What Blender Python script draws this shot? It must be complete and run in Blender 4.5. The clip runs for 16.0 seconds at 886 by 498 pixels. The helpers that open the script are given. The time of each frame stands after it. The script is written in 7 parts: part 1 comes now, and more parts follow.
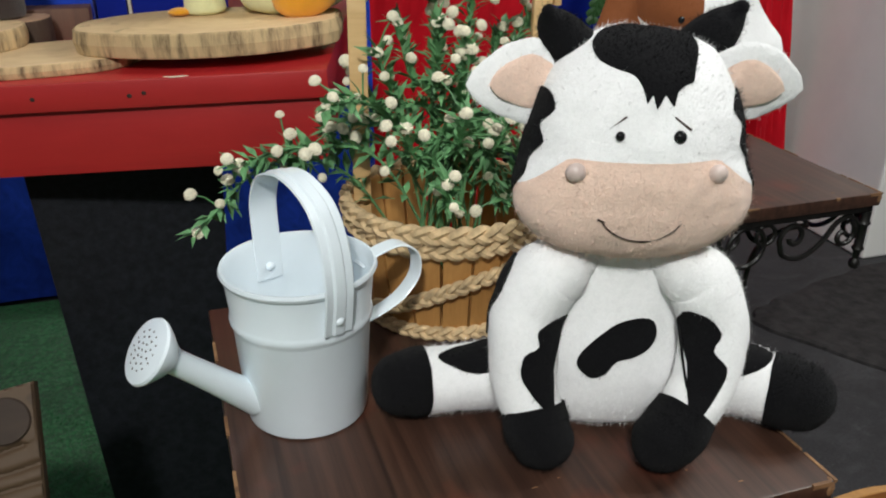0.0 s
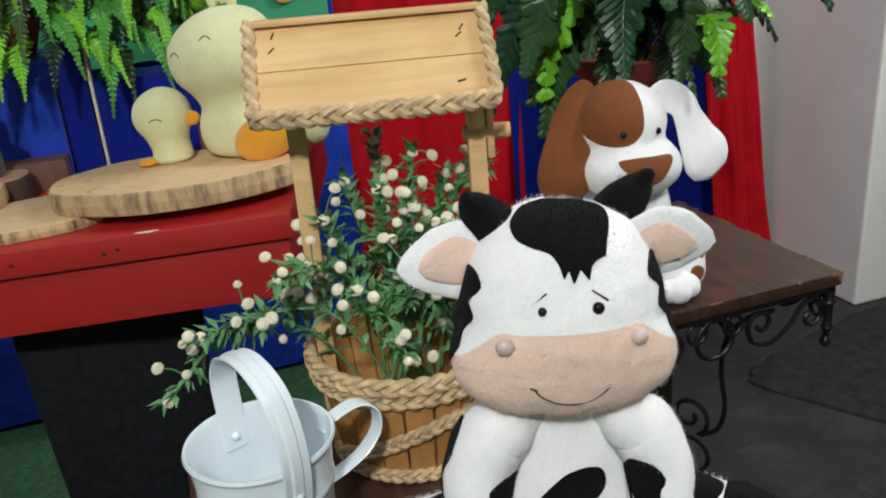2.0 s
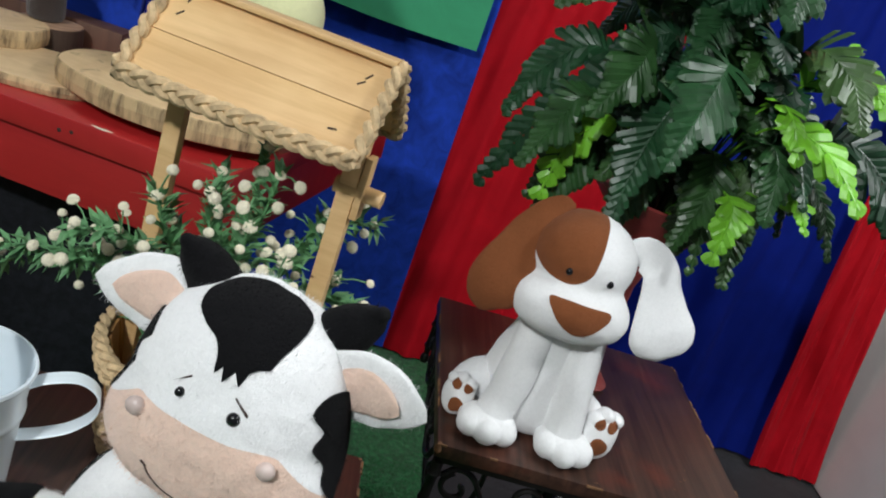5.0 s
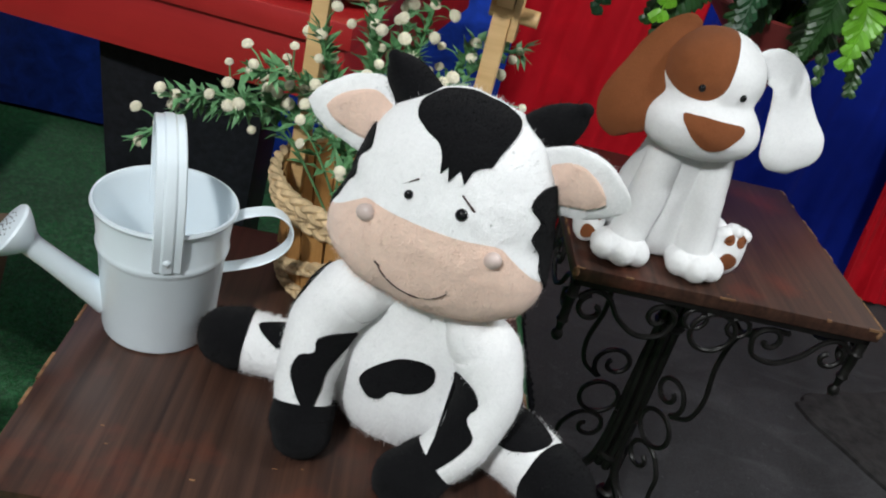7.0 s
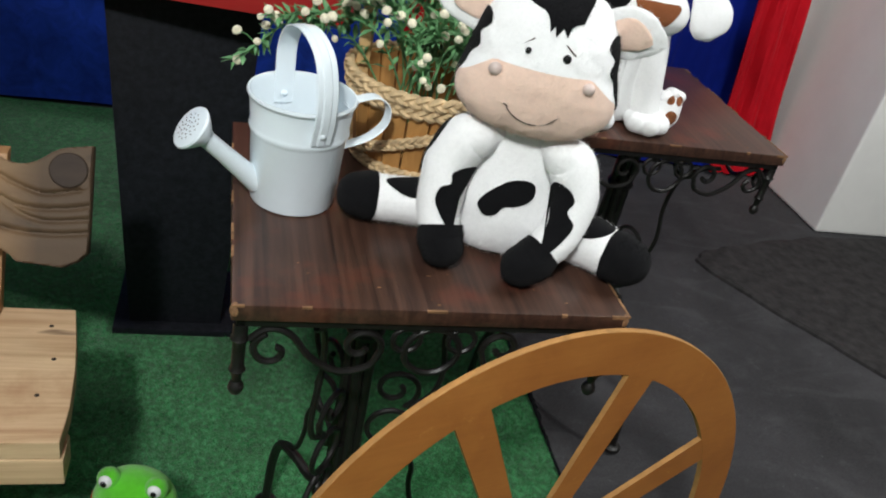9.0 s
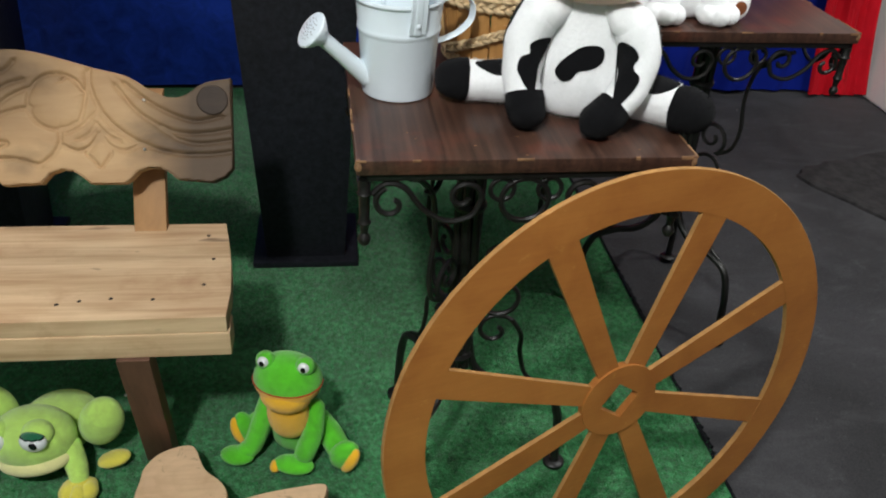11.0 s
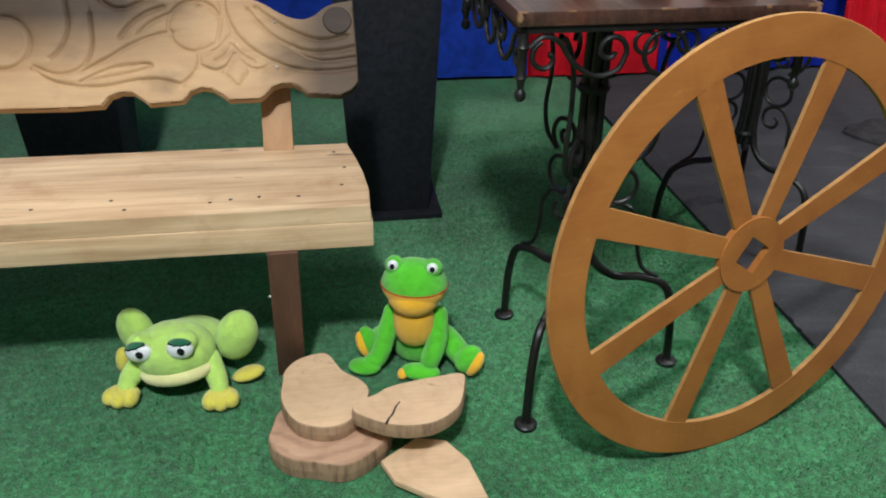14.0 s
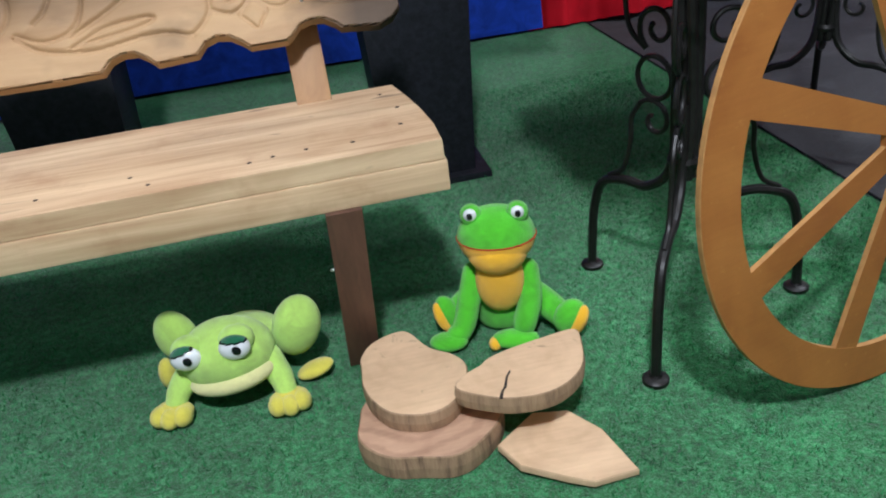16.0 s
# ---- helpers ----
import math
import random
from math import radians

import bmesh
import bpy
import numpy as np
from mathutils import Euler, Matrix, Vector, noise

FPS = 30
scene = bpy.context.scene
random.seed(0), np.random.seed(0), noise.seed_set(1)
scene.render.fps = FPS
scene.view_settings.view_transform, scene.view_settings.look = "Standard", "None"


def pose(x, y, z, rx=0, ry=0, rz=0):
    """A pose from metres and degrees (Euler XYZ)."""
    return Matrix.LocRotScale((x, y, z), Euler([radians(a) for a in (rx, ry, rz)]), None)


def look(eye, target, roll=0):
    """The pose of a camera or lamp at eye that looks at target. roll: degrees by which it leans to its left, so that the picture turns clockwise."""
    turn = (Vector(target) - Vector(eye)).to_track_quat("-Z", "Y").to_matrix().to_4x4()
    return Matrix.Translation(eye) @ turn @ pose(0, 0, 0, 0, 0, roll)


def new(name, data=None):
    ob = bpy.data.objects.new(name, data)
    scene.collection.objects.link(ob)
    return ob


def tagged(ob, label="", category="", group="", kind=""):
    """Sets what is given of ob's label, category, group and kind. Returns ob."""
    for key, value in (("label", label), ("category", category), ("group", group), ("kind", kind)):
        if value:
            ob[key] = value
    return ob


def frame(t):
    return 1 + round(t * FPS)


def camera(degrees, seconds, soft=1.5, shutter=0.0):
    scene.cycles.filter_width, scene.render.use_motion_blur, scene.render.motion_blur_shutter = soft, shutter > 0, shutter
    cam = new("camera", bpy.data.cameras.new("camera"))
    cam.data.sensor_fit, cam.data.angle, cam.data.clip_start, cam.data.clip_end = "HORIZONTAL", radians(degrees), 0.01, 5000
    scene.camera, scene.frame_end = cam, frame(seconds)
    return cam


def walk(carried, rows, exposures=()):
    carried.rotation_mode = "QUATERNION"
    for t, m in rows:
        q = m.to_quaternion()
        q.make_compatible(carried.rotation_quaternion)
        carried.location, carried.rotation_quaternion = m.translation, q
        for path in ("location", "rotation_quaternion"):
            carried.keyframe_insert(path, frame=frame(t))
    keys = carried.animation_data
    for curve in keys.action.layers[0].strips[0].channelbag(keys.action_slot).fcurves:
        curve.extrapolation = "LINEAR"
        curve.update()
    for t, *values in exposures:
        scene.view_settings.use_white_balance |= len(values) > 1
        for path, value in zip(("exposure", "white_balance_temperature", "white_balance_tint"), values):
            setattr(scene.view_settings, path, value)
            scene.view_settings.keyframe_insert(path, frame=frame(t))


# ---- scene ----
from mathutils.bvhtree import BVHTree

cam = camera(57.0, 16.0, soft=2.0)
PATH = [
    (0, (0.2, 0.138, 1.255), (0.048, 1.949, 0.42), 0.6),
    (0.5, (0.19, 0.115, 1.26), (0.049, 1.935, 0.443), -0.4),
    (1, (0.202, 0.104, 1.273), (0.09, 1.93, 0.466), -2.1),
    (1.5, (0.217, 0.101, 1.309), (0.131, 1.945, 0.54), -3.3),
    (2, (0.258, 0.145, 1.356), (0.09, 2.008, 0.65), -4.6),
    (2.2, (0.316, 0.193, 1.385), (0.063, 2.047, 0.678), -4.0),
    (2.5, (0.43, 0.276, 1.41), (0.056, 2.115, 0.719), 1.1),
    (2.8, (0.511, 0.312, 1.428), (0.049, 2.137, 0.753), 8.8),
    (3, (0.543, 0.311, 1.435), (0.047, 2.133, 0.775), 13.4),
    (3.2, (0.562, 0.31, 1.449), (0.044, 2.131, 0.803), 17.1),
    (5.3, (0.535, 0.304, 1.427), (0.03, 2.083, 0.667), 20.0),
    (5.5, (0.536, 0.3, 1.426), (0.035, 2.06, 0.619), 19.3),
    (6, (0.514, 0.279, 1.406), (0.025, 1.993, 0.499), 18.6),
    (6.5, (0.501, 0.248, 1.386), (-0.023, 1.906, 0.397), 17.1),
    (7, (0.468, 0.207, 1.367), (-0.026, 1.855, 0.348), 15.3),
    (7.5, (0.39, 0.094, 1.374), (0.012, 1.794, 0.39), 13.8),
    (8, (0.324, -0.028, 1.37), (0.073, 1.706, 0.405), 14.0),
    (8.5, (0.307, -0.104, 1.368), (0.172, 1.63, 0.381), 14.8),
    (9, (0.308, -0.155, 1.347), (0.172, 1.546, 0.304), 13.3),
    (9.5, (0.339, -0.287, 1.322), (0.105, 1.371, 0.227), 10.1),
    (11.8, (0.392, -0.475, 1.256), (0.009, 1.154, 0.161), 2.6),
    (12, (0.366, -0.529, 1.198), (0.026, 1.152, 0.168), 2.9),
    (12.5, (0.31, -0.599, 1.101), (-0.022, 1.111, 0.119), 2.2),
    (13, (0.287, -0.628, 1.075), (-0.085, 1.075, 0.094), 1.6),
    (13.5, (0.286, -0.638, 1.068), (-0.11, 1.06, 0.089), 1.7),
    (14, (0.229, -0.664, 1.076), (-0.185, 1.029, 0.095), 0.8),
    (14.5, (0.144, -0.696, 1.046), (-0.204, 0.997, 0.039), -1.7),
    (15, (0.086, -0.586, 0.884), (-0.239, 1.104, -0.137), -4.3),
    (15.5, (0.074, -0.504, 0.851), (-0.287, 1.184, -0.159), -5.5),
    (16, (0.045, -0.524, 0.871), (-0.377, 1.172, -0.101), -7.4),
]
walk(cam, [(t, look(eye, target, roll)) for t, eye, target, roll in PATH], [(0, -0.38, 6500, 10), (3, -0.52, 6350, 10), (6, -0.50, 6200, 10), (9, -0.17, 6400, 10), (12.5, 0.05, 6350, 10), (13.2, 0.27, 6250, 10), (16, 0.38, 5720, 14)])

# ---- light ----
ROOM = pose(0, 0, 0, 0, 0, 22.5)


def at(u, v, z=0.0, yaw=0.0):
    """A pose in the room's own frame: u along the back wall, v towards it."""
    return ROOM @ pose(u, v, z, 0, 0, yaw)


world = bpy.data.worlds.new("world")
world.use_nodes = True
scene.world = world
world.node_tree.nodes["Background"].inputs[0].default_value = (0.9, 0.95, 1.0, 1)
world.node_tree.nodes["Background"].inputs[1].default_value = 0.05


def unseen_ceiling_lamp(u, v, z, size_u, size_v, watts, colour):
    data = bpy.data.lights.new("unseen_ceiling_lamp", "AREA")
    data.shape, data.size, data.size_y = "RECTANGLE", size_u, size_v
    data.energy, data.color = watts, colour
    lamp = new("unseen_ceiling_lamp", data)
    lamp.matrix_world = at(u, v, z)
    return lamp


# An out-of-view point light; no fitting hangs there.
def bulb(u, v, z, watts, colour):
    data = bpy.data.lights.new("unseen_bulb", "POINT")
    data.energy, data.color, data.shadow_soft_size = watts, colour, 0.09
    lamp = new("unseen_bulb", data)
    lamp.matrix_world = at(u, v, z)


COOL = (0.97, 0.98, 0.95)
unseen_ceiling_lamp(-0.4, 0.10, 2.70, 1.2, 0.3, 6, COOL)
unseen_ceiling_lamp(-0.3, -0.8, 2.70, 1.2, 0.3, 4, COOL)
# Unseen fill added to lift the back curtain and the counter.
unseen_ceiling_lamp(-0.7, 2.20, 2.70, 1.2, 0.3, 9, COOL)
# Unseen fill added to brighten the right wall and the floor by it.
unseen_ceiling_lamp(2.32, 0.95, 2.70, 1.2, 0.3, 25, COOL)
bulb(-0.28, -1.12, 2.62, 228, COOL)
# Added fill light, out of view, that brightens the right-hand side.
bulb(2.15, 0.45, 2.62, 88, COOL)


# ---- materials ----
def material(name, rough=0.6, metal=0.0, sheen=0.0, coat=0.0):
    mat = bpy.data.materials.new(name)
    mat.use_nodes = True
    nodes, links = mat.node_tree.nodes, mat.node_tree.links
    shader = nodes["Principled BSDF"]
    shader.inputs["Roughness"].default_value = rough
    shader.inputs["Metallic"].default_value = metal
    shader.inputs["Sheen Weight"].default_value = sheen
    shader.inputs["Coat Weight"].default_value = coat
    return mat, nodes, links, shader


def coords(nodes, links, scale=(1, 1, 1), kind="Object"):
    tex, mapping = nodes.new("ShaderNodeTexCoord"), nodes.new("ShaderNodeMapping")
    mapping.inputs["Scale"].default_value = scale
    links.new(tex.outputs[kind], mapping.inputs["Vector"])
    return mapping.outputs["Vector"]


def noise_of(nodes, links, vector, scale, detail=4.0, rough=0.55, distort=0.0):
    n = nodes.new("ShaderNodeTexNoise")
    n.inputs["Scale"].default_value, n.inputs["Detail"].default_value = scale, detail
    n.inputs["Roughness"].default_value, n.inputs["Distortion"].default_value = rough, distort
    links.new(vector, n.inputs["Vector"])
    return n.outputs["Fac"]


def ramp(nodes, links, value, stops):
    r = nodes.new("ShaderNodeValToRGB")
    els = r.color_ramp.elements
    while len(els) < len(stops):
        els.new(0.5)
    for el, (p, c) in zip(els, stops):
        el.position, el.color = p, (*c, 1)
    links.new(value, r.inputs["Fac"])
    return r.outputs["Color"]


def mixed(nodes, links, fac, a, b, mode="MIX"):
    m = nodes.new("ShaderNodeMix")
    m.data_type, m.blend_type = "RGBA", mode
    for key, value in ((0, fac), (6, a), (7, b)):
        if isinstance(value, (int, float)):
            m.inputs[key].default_value = value
        elif isinstance(value, tuple):
            m.inputs[key].default_value = (*value, 1)
        else:
            links.new(value, m.inputs[key])
    return m.outputs[2]


def bumped(nodes, links, shader, height, strength, distance):
    b = nodes.new("ShaderNodeBump")
    b.inputs["Strength"].default_value, b.inputs["Distance"].default_value = strength, distance
    links.new(height, b.inputs["Height"])
    links.new(b.outputs["Normal"], shader.inputs["Normal"])


def shade(c, k):
    return tuple(min(1.0, x * k) for x in c)


def felt(name, colour, sheen=0.35, low=0.86, pile=1.0, nap=0.0):
    """Fuzzy cloth: fine fibres, matted tufts and soft mottling; nap: how far brushed patches darken."""
    mat, nodes, links, shader = material(name, 0.95, sheen=sheen)
    shader.inputs["Sheen Roughness"].default_value = 0.6
    shader.inputs["Specular IOR Level"].default_value = 0.06
    v = coords(nodes, links)
    fine, tuft, broad = noise_of(nodes, links, v, 700, 3, 0.7), noise_of(nodes, links, v, 230, 4, 0.7, 0.8), noise_of(nodes, links, v, 42, 4)
    tone = ramp(nodes, links, broad, [(0.3, shade(colour, low)), (0.7, colour)])
    if nap:
        brushed = noise_of(nodes, links, v, 24, 3, 0.5, 1.2)
        tone = mixed(nodes, links, 1.0, tone, ramp(nodes, links, brushed, [(0.36, (1 - nap, 1 - nap, 1 - nap)), (0.62, (1.0, 1.0, 1.0))]), "MULTIPLY")
    tone = mixed(nodes, links, 0.28, tone, ramp(nodes, links, tuft, [(0.34, shade(colour, 0.84)), (0.58, shade(colour, 1.08))]))
    links.new(mixed(nodes, links, 0.12, tone, ramp(nodes, links, fine, [(0.35, shade(colour, 0.6)), (0.65, shade(colour, 1.1))])), shader.inputs["Base Color"])
    both = nodes.new("ShaderNodeMath")
    both.operation = "MULTIPLY_ADD"
    links.new(tuft, both.inputs[0])
    both.inputs[1].default_value = 1.6
    links.new(fine, both.inputs[2])
    bumped(nodes, links, shader, both.outputs[0], 0.55 * pile, 0.0018)
    return mat


def timber(name, light, dark, grain=(2.0, 40.0, 40.0), rough=0.5, scale=3.0, coat=0.0, stain=None, knots=None):
    """Planed wood: long streaks along x, broad figure, faint stains."""
    mat, nodes, links, shader = material(name, rough, coat=coat)
    v = coords(nodes, links, grain)
    streak, figure = noise_of(nodes, links, v, scale, 6, 0.65, 0.6), noise_of(nodes, links, coords(nodes, links, (grain[0] * 0.6, grain[1] * 0.12, grain[2] * 0.12)), scale, 3, 0.5, 1.5)
    base = ramp(nodes, links, streak, [(0.3, dark), (0.5, tuple((a + b) / 2 for a, b in zip(light, dark))), (0.72, light)])
    col = mixed(nodes, links, 0.4, base, ramp(nodes, links, figure, [(0.35, dark), (0.65, light)]))
    if stain:
        patchy = noise_of(nodes, links, coords(nodes, links), 9, 5, 0.6)
        f = nodes.new("ShaderNodeMapRange")
        f.inputs[1].default_value, f.inputs[2].default_value, f.inputs[4].default_value = 0.55, 0.75, 0.6
        links.new(patchy, f.inputs[0])
        col = mixed(nodes, links, f.outputs[0], col, stain)
    if knots:
        eye = noise_of(nodes, links, coords(nodes, links, (0.55, 1.3, 1.3)), 15, 2, 0.5, 0.6)
        f = nodes.new("ShaderNodeMapRange")
        f.inputs[1].default_value, f.inputs[2].default_value, f.inputs[4].default_value = 0.69, 0.75, 0.8
        links.new(eye, f.inputs[0])
        col = mixed(nodes, links, f.outputs[0], col, knots)
    links.new(col, shader.inputs["Base Color"])
    bumped(nodes, links, shader, streak, 0.25, 0.001)
    return mat


def scorched(name, light, dark, grain, rough, scale):
    """Carved wood, blackened by a torch in drifting patches and towards its ends."""
    mat = timber(name, light, dark, grain, rough, scale)
    nodes, links = mat.node_tree.nodes, mat.node_tree.links
    shader = nodes["Principled BSDF"]
    old = shader.inputs["Base Color"].links[0].from_socket
    sep = nodes.new("ShaderNodeSeparateXYZ")
    links.new(coords(nodes, links), sep.inputs[0])
    end = nodes.new("ShaderNodeMapRange")
    end.inputs[1].default_value, end.inputs[2].default_value = -0.19, -0.07
    links.new(sep.outputs[0], end.inputs[0])
    drift = nodes.new("ShaderNodeMapRange")
    drift.inputs[1].default_value, drift.inputs[2].default_value, drift.inputs[4].default_value = 0.56, 0.80, 0.7
    links.new(noise_of(nodes, links, coords(nodes, links, (1, 1.6, 1)), 6.5, 4, 0.5), drift.inputs[0])
    grow = nodes.new("ShaderNodeMath")
    grow.operation = "MULTIPLY_ADD"
    links.new(end.outputs[0], grow.inputs[0])
    grow.inputs[1].default_value = 0.86
    links.new(drift.outputs[0], grow.inputs[2])
    grow.use_clamp = True
    # The middle of the board is darker towards its top.
    along, above, both = nodes.new("ShaderNodeMapRange"), nodes.new("ShaderNodeMapRange"), nodes.new("ShaderNodeMath")
    along.inputs[1].default_value, along.inputs[2].default_value, along.inputs[4].default_value = -0.27, -0.44, 0.95
    above.inputs[1].default_value, above.inputs[2].default_value = 0.04, 0.15
    links.new(sep.outputs[0], along.inputs[0]), links.new(sep.outputs[1], above.inputs[0])
    both.operation = "MULTIPLY"
    links.new(along.outputs[0], both.inputs[0]), links.new(above.outputs[0], both.inputs[1])
    tone = mixed(nodes, links, grow.outputs[0], old, (0.042, 0.029, 0.022))
    links.new(mixed(nodes, links, both.outputs[0], tone, (0.034, 0.021, 0.014)), shader.inputs["Base Color"])
    return mat


def plain(name, colour, rough=0.5, metal=0.0, vary=0.12, scale=30.0, bump=0.1, coat=0.0, sheen=0.0):
    mat, nodes, links, shader = material(name, rough, metal, sheen, coat)
    v = coords(nodes, links)
    n = noise_of(nodes, links, v, scale, 5, 0.6)
    links.new(ramp(nodes, links, n, [(0.3, shade(colour, 1 - vary)), (0.7, shade(colour, 1 + vary))]), shader.inputs["Base Color"])
    r = nodes.new("ShaderNodeMapRange")
    r.inputs[3].default_value, r.inputs[4].default_value = max(0.02, rough - 0.08), min(1.0, rough + 0.1)
    links.new(noise_of(nodes, links, v, scale * 2.3, 4), r.inputs[0])
    links.new(r.outputs[0], shader.inputs["Roughness"])
    if bump:
        bumped(nodes, links, shader, noise_of(nodes, links, v, scale * 6, 3), bump, 0.001)
    return mat


def cloth(name, colour, rough=0.6, sheen=0.3, weave=900.0, crush=0.0):
    mat, nodes, links, shader = material(name, rough, sheen=sheen)
    v = coords(nodes, links)
    broad, fine = noise_of(nodes, links, v, 6 if not crush else 14, 5, 0.6, 0.8), noise_of(nodes, links, v, weave, 2)
    links.new(mixed(nodes, links, 0.15, ramp(nodes, links, broad, [(0.3, shade(colour, 0.8 - crush)), (0.7, shade(colour, 1.1 + crush))]), ramp(nodes, links, fine, [(0.4, shade(colour, 0.6)), (0.6, shade(colour, 1.2))])), shader.inputs["Base Color"])
    bumped(nodes, links, shader, broad if crush else fine, 0.35 if crush else 0.15, 0.004 if crush else 0.0006)
    return mat


def turf():
    mat, nodes, links, shader = material("green_carpet_pile", 0.95, sheen=0.2)
    v = coords(nodes, links)
    fine, clump, broad = noise_of(nodes, links, v, 250, 3, 0.7), noise_of(nodes, links, v, 75, 4, 0.65), noise_of(nodes, links, v, 5, 4)
    tone = ramp(nodes, links, clump, [(0.32, (0.003, 0.042, 0.007)), (0.5, (0.015, 0.148, 0.034)), (0.68, (0.060, 0.36, 0.11))])
    tone = mixed(nodes, links, 0.35, tone, ramp(nodes, links, fine, [(0.40, (0.004, 0.050, 0.011)), (0.52, (0.017, 0.146, 0.037)), (0.62, (0.10, 0.44, 0.16))]))
    worn = ramp(nodes, links, broad, [(0.35, (0.75, 0.78, 0.75)), (0.65, (1.15, 1.1, 1.15))])
    links.new(mixed(nodes, links, 1.0, tone, worn, "MULTIPLY"), shader.inputs["Base Color"])
    bumped(nodes, links, shader, fine, 0.9, 0.006)
    return mat


def grey_floor():
    mat, nodes, links, shader = material("grey_felt_floor", 0.9, sheen=0.05)
    shader.inputs["Specular IOR Level"].default_value = 0.2
    v = coords(nodes, links)
    broad, fine = noise_of(nodes, links, v, 2.2, 6, 0.6, 0.7), noise_of(nodes, links, v, 380, 3)
    tone = ramp(nodes, links, broad, [(0.3, (0.022, 0.0216, 0.0228)), (0.7, (0.054, 0.053, 0.057))])
    tone = mixed(nodes, links, 0.3, tone, ramp(nodes, links, fine, [(0.35, (0.008, 0.008, 0.008)), (0.65, (0.07, 0.07, 0.072))]))

    def dusty(value, low, high, most, under):
        f = nodes.new("ShaderNodeMapRange")
        f.inputs[1].default_value, f.inputs[2].default_value, f.inputs[4].default_value = low, high, most
        links.new(value, f.inputs[0])
        return mixed(nodes, links, f.outputs[0], under, (0.15, 0.15, 0.155))
    scuff = noise_of(nodes, links, coords(nodes, links, (1.6, 4.0, 1.0)), 2.0, 7, 0.65, 0.9)
    tone = dusty(scuff, 0.50, 0.90, 0.35, tone)
    tone = dusty(noise_of(nodes, links, v, 95, 2, 0.5), 0.70, 0.78, 0.35, tone)
    tone = dusty(noise_of(nodes, links, v, 14, 6, 0.75), 0.58, 0.85, 0.35, tone)
    links.new(tone, shader.inputs["Base Color"])
    bumped(nodes, links, shader, fine, 0.4, 0.002)
    return mat


def cut_wood(name, light, dark, centre=(0.0, 0.0), rings=0.18):
    """A sawn face with growth rings round an off-centre pith."""
    mat, nodes, links, shader = material(name, 0.7)
    tex, mapping = nodes.new("ShaderNodeTexCoord"), nodes.new("ShaderNodeMapping")
    mapping.inputs["Location"].default_value = (-centre[0], -centre[1], 0)
    links.new(tex.outputs["Object"], mapping.inputs["Vector"])
    wave = nodes.new("ShaderNodeTexWave")
    wave.wave_type, wave.rings_direction = "RINGS", "Z"
    for key, value in (("Scale", 11.0), ("Distortion", 6.0), ("Detail", 3.0), ("Detail Scale", 1.2)):
        wave.inputs[key].default_value = value
    links.new(mapping.outputs[0], wave.inputs["Vector"])
    v = coords(nodes, links)
    blot, saw, knot = noise_of(nodes, links, v, 12, 5, 0.6), noise_of(nodes, links, coords(nodes, links, (14, 150, 14)), 1.0, 4, 0.6), noise_of(nodes, links, v, 17, 3, 0.6, 1.4)

    def blend(k):
        return tuple((1 - k) * a + k * b for a, b in zip(light, dark))
    tone = mixed(nodes, links, 0.5, ramp(nodes, links, wave.outputs["Fac"], [(0.1, blend(rings)), (0.6, light)]), ramp(nodes, links, blot, [(0.34, blend(0.7)), (0.5, blend(0.25)), (0.66, light)]))
    tone = mixed(nodes, links, 0.22, tone, ramp(nodes, links, saw, [(0.38, blend(0.55)), (0.6, light)]))
    spot = nodes.new("ShaderNodeMapRange")
    spot.inputs[1].default_value, spot.inputs[2].default_value, spot.inputs[4].default_value = 0.66, 0.76, 0.75
    links.new(knot, spot.inputs[0])
    tone = mixed(nodes, links, spot.outputs[0], tone, shade(dark, 0.45))
    links.new(tone, shader.inputs["Base Color"])
    bumped(nodes, links, shader, noise_of(nodes, links, coords(nodes, links), 160, 4), 0.25, 0.001)
    return mat


def bark(name, light, dark):
    mat, nodes, links, shader = material(name, 0.9)
    streak = noise_of(nodes, links, coords(nodes, links, (60, 60, 9)), 1.0, 5, 0.65)
    links.new(ramp(nodes, links, streak, [(0.3, dark), (0.42, tuple(0.6 * a + 0.4 * b for a, b in zip(light, dark))), (0.56, light)]), shader.inputs["Base Color"])
    bumped(nodes, links, shader, streak, 0.7, 0.004)
    return mat


WHITE_FELT = felt("white_felt", (0.94, 0.945, 0.95), low=0.96, pile=0.6)
BLACK_FELT = felt("black_felt", (0.007, 0.007, 0.008), sheen=0.03)
PEACH_FELT = felt("peach_felt", (0.92, 0.68, 0.555))
BROWN_FELT = felt("brown_felt", (0.25, 0.085, 0.032), sheen=0.05)
YELLOW_PLUSH = felt("pale_yellow_plush", (0.88, 0.88, 0.50))
ORANGE_FELT = felt("orange_felt", (0.95, 0.42, 0.02))
BEAD = plain("black_bead", (0.008, 0.008, 0.009), 0.08, vary=0.0, bump=0)
PEARL = plain("pale_pink_pearl", (0.62, 0.5, 0.46), 0.3, bump=0, coat=0.3)
THREAD = plain("dark_thread", (0.05, 0.03, 0.025), 0.9, bump=0)
CAN_PAINT = plain("pale_blue_white_enamel", (0.76, 0.84, 0.89), 0.32, vary=0.03, scale=14, bump=0.04, coat=0.25)
TABLE_WOOD = timber("dark_stained_wood", (0.090, 0.043, 0.028), (0.018, 0.009, 0.007), (34, 1.3, 34), 0.36, 3.0, stain=(0.15, 0.030, 0.014))
TABLE_EDGE = timber("worn_wood_edge", (0.40, 0.22, 0.10), (0.08, 0.035, 0.018), (9, 40, 40), 0.7, 3.0)
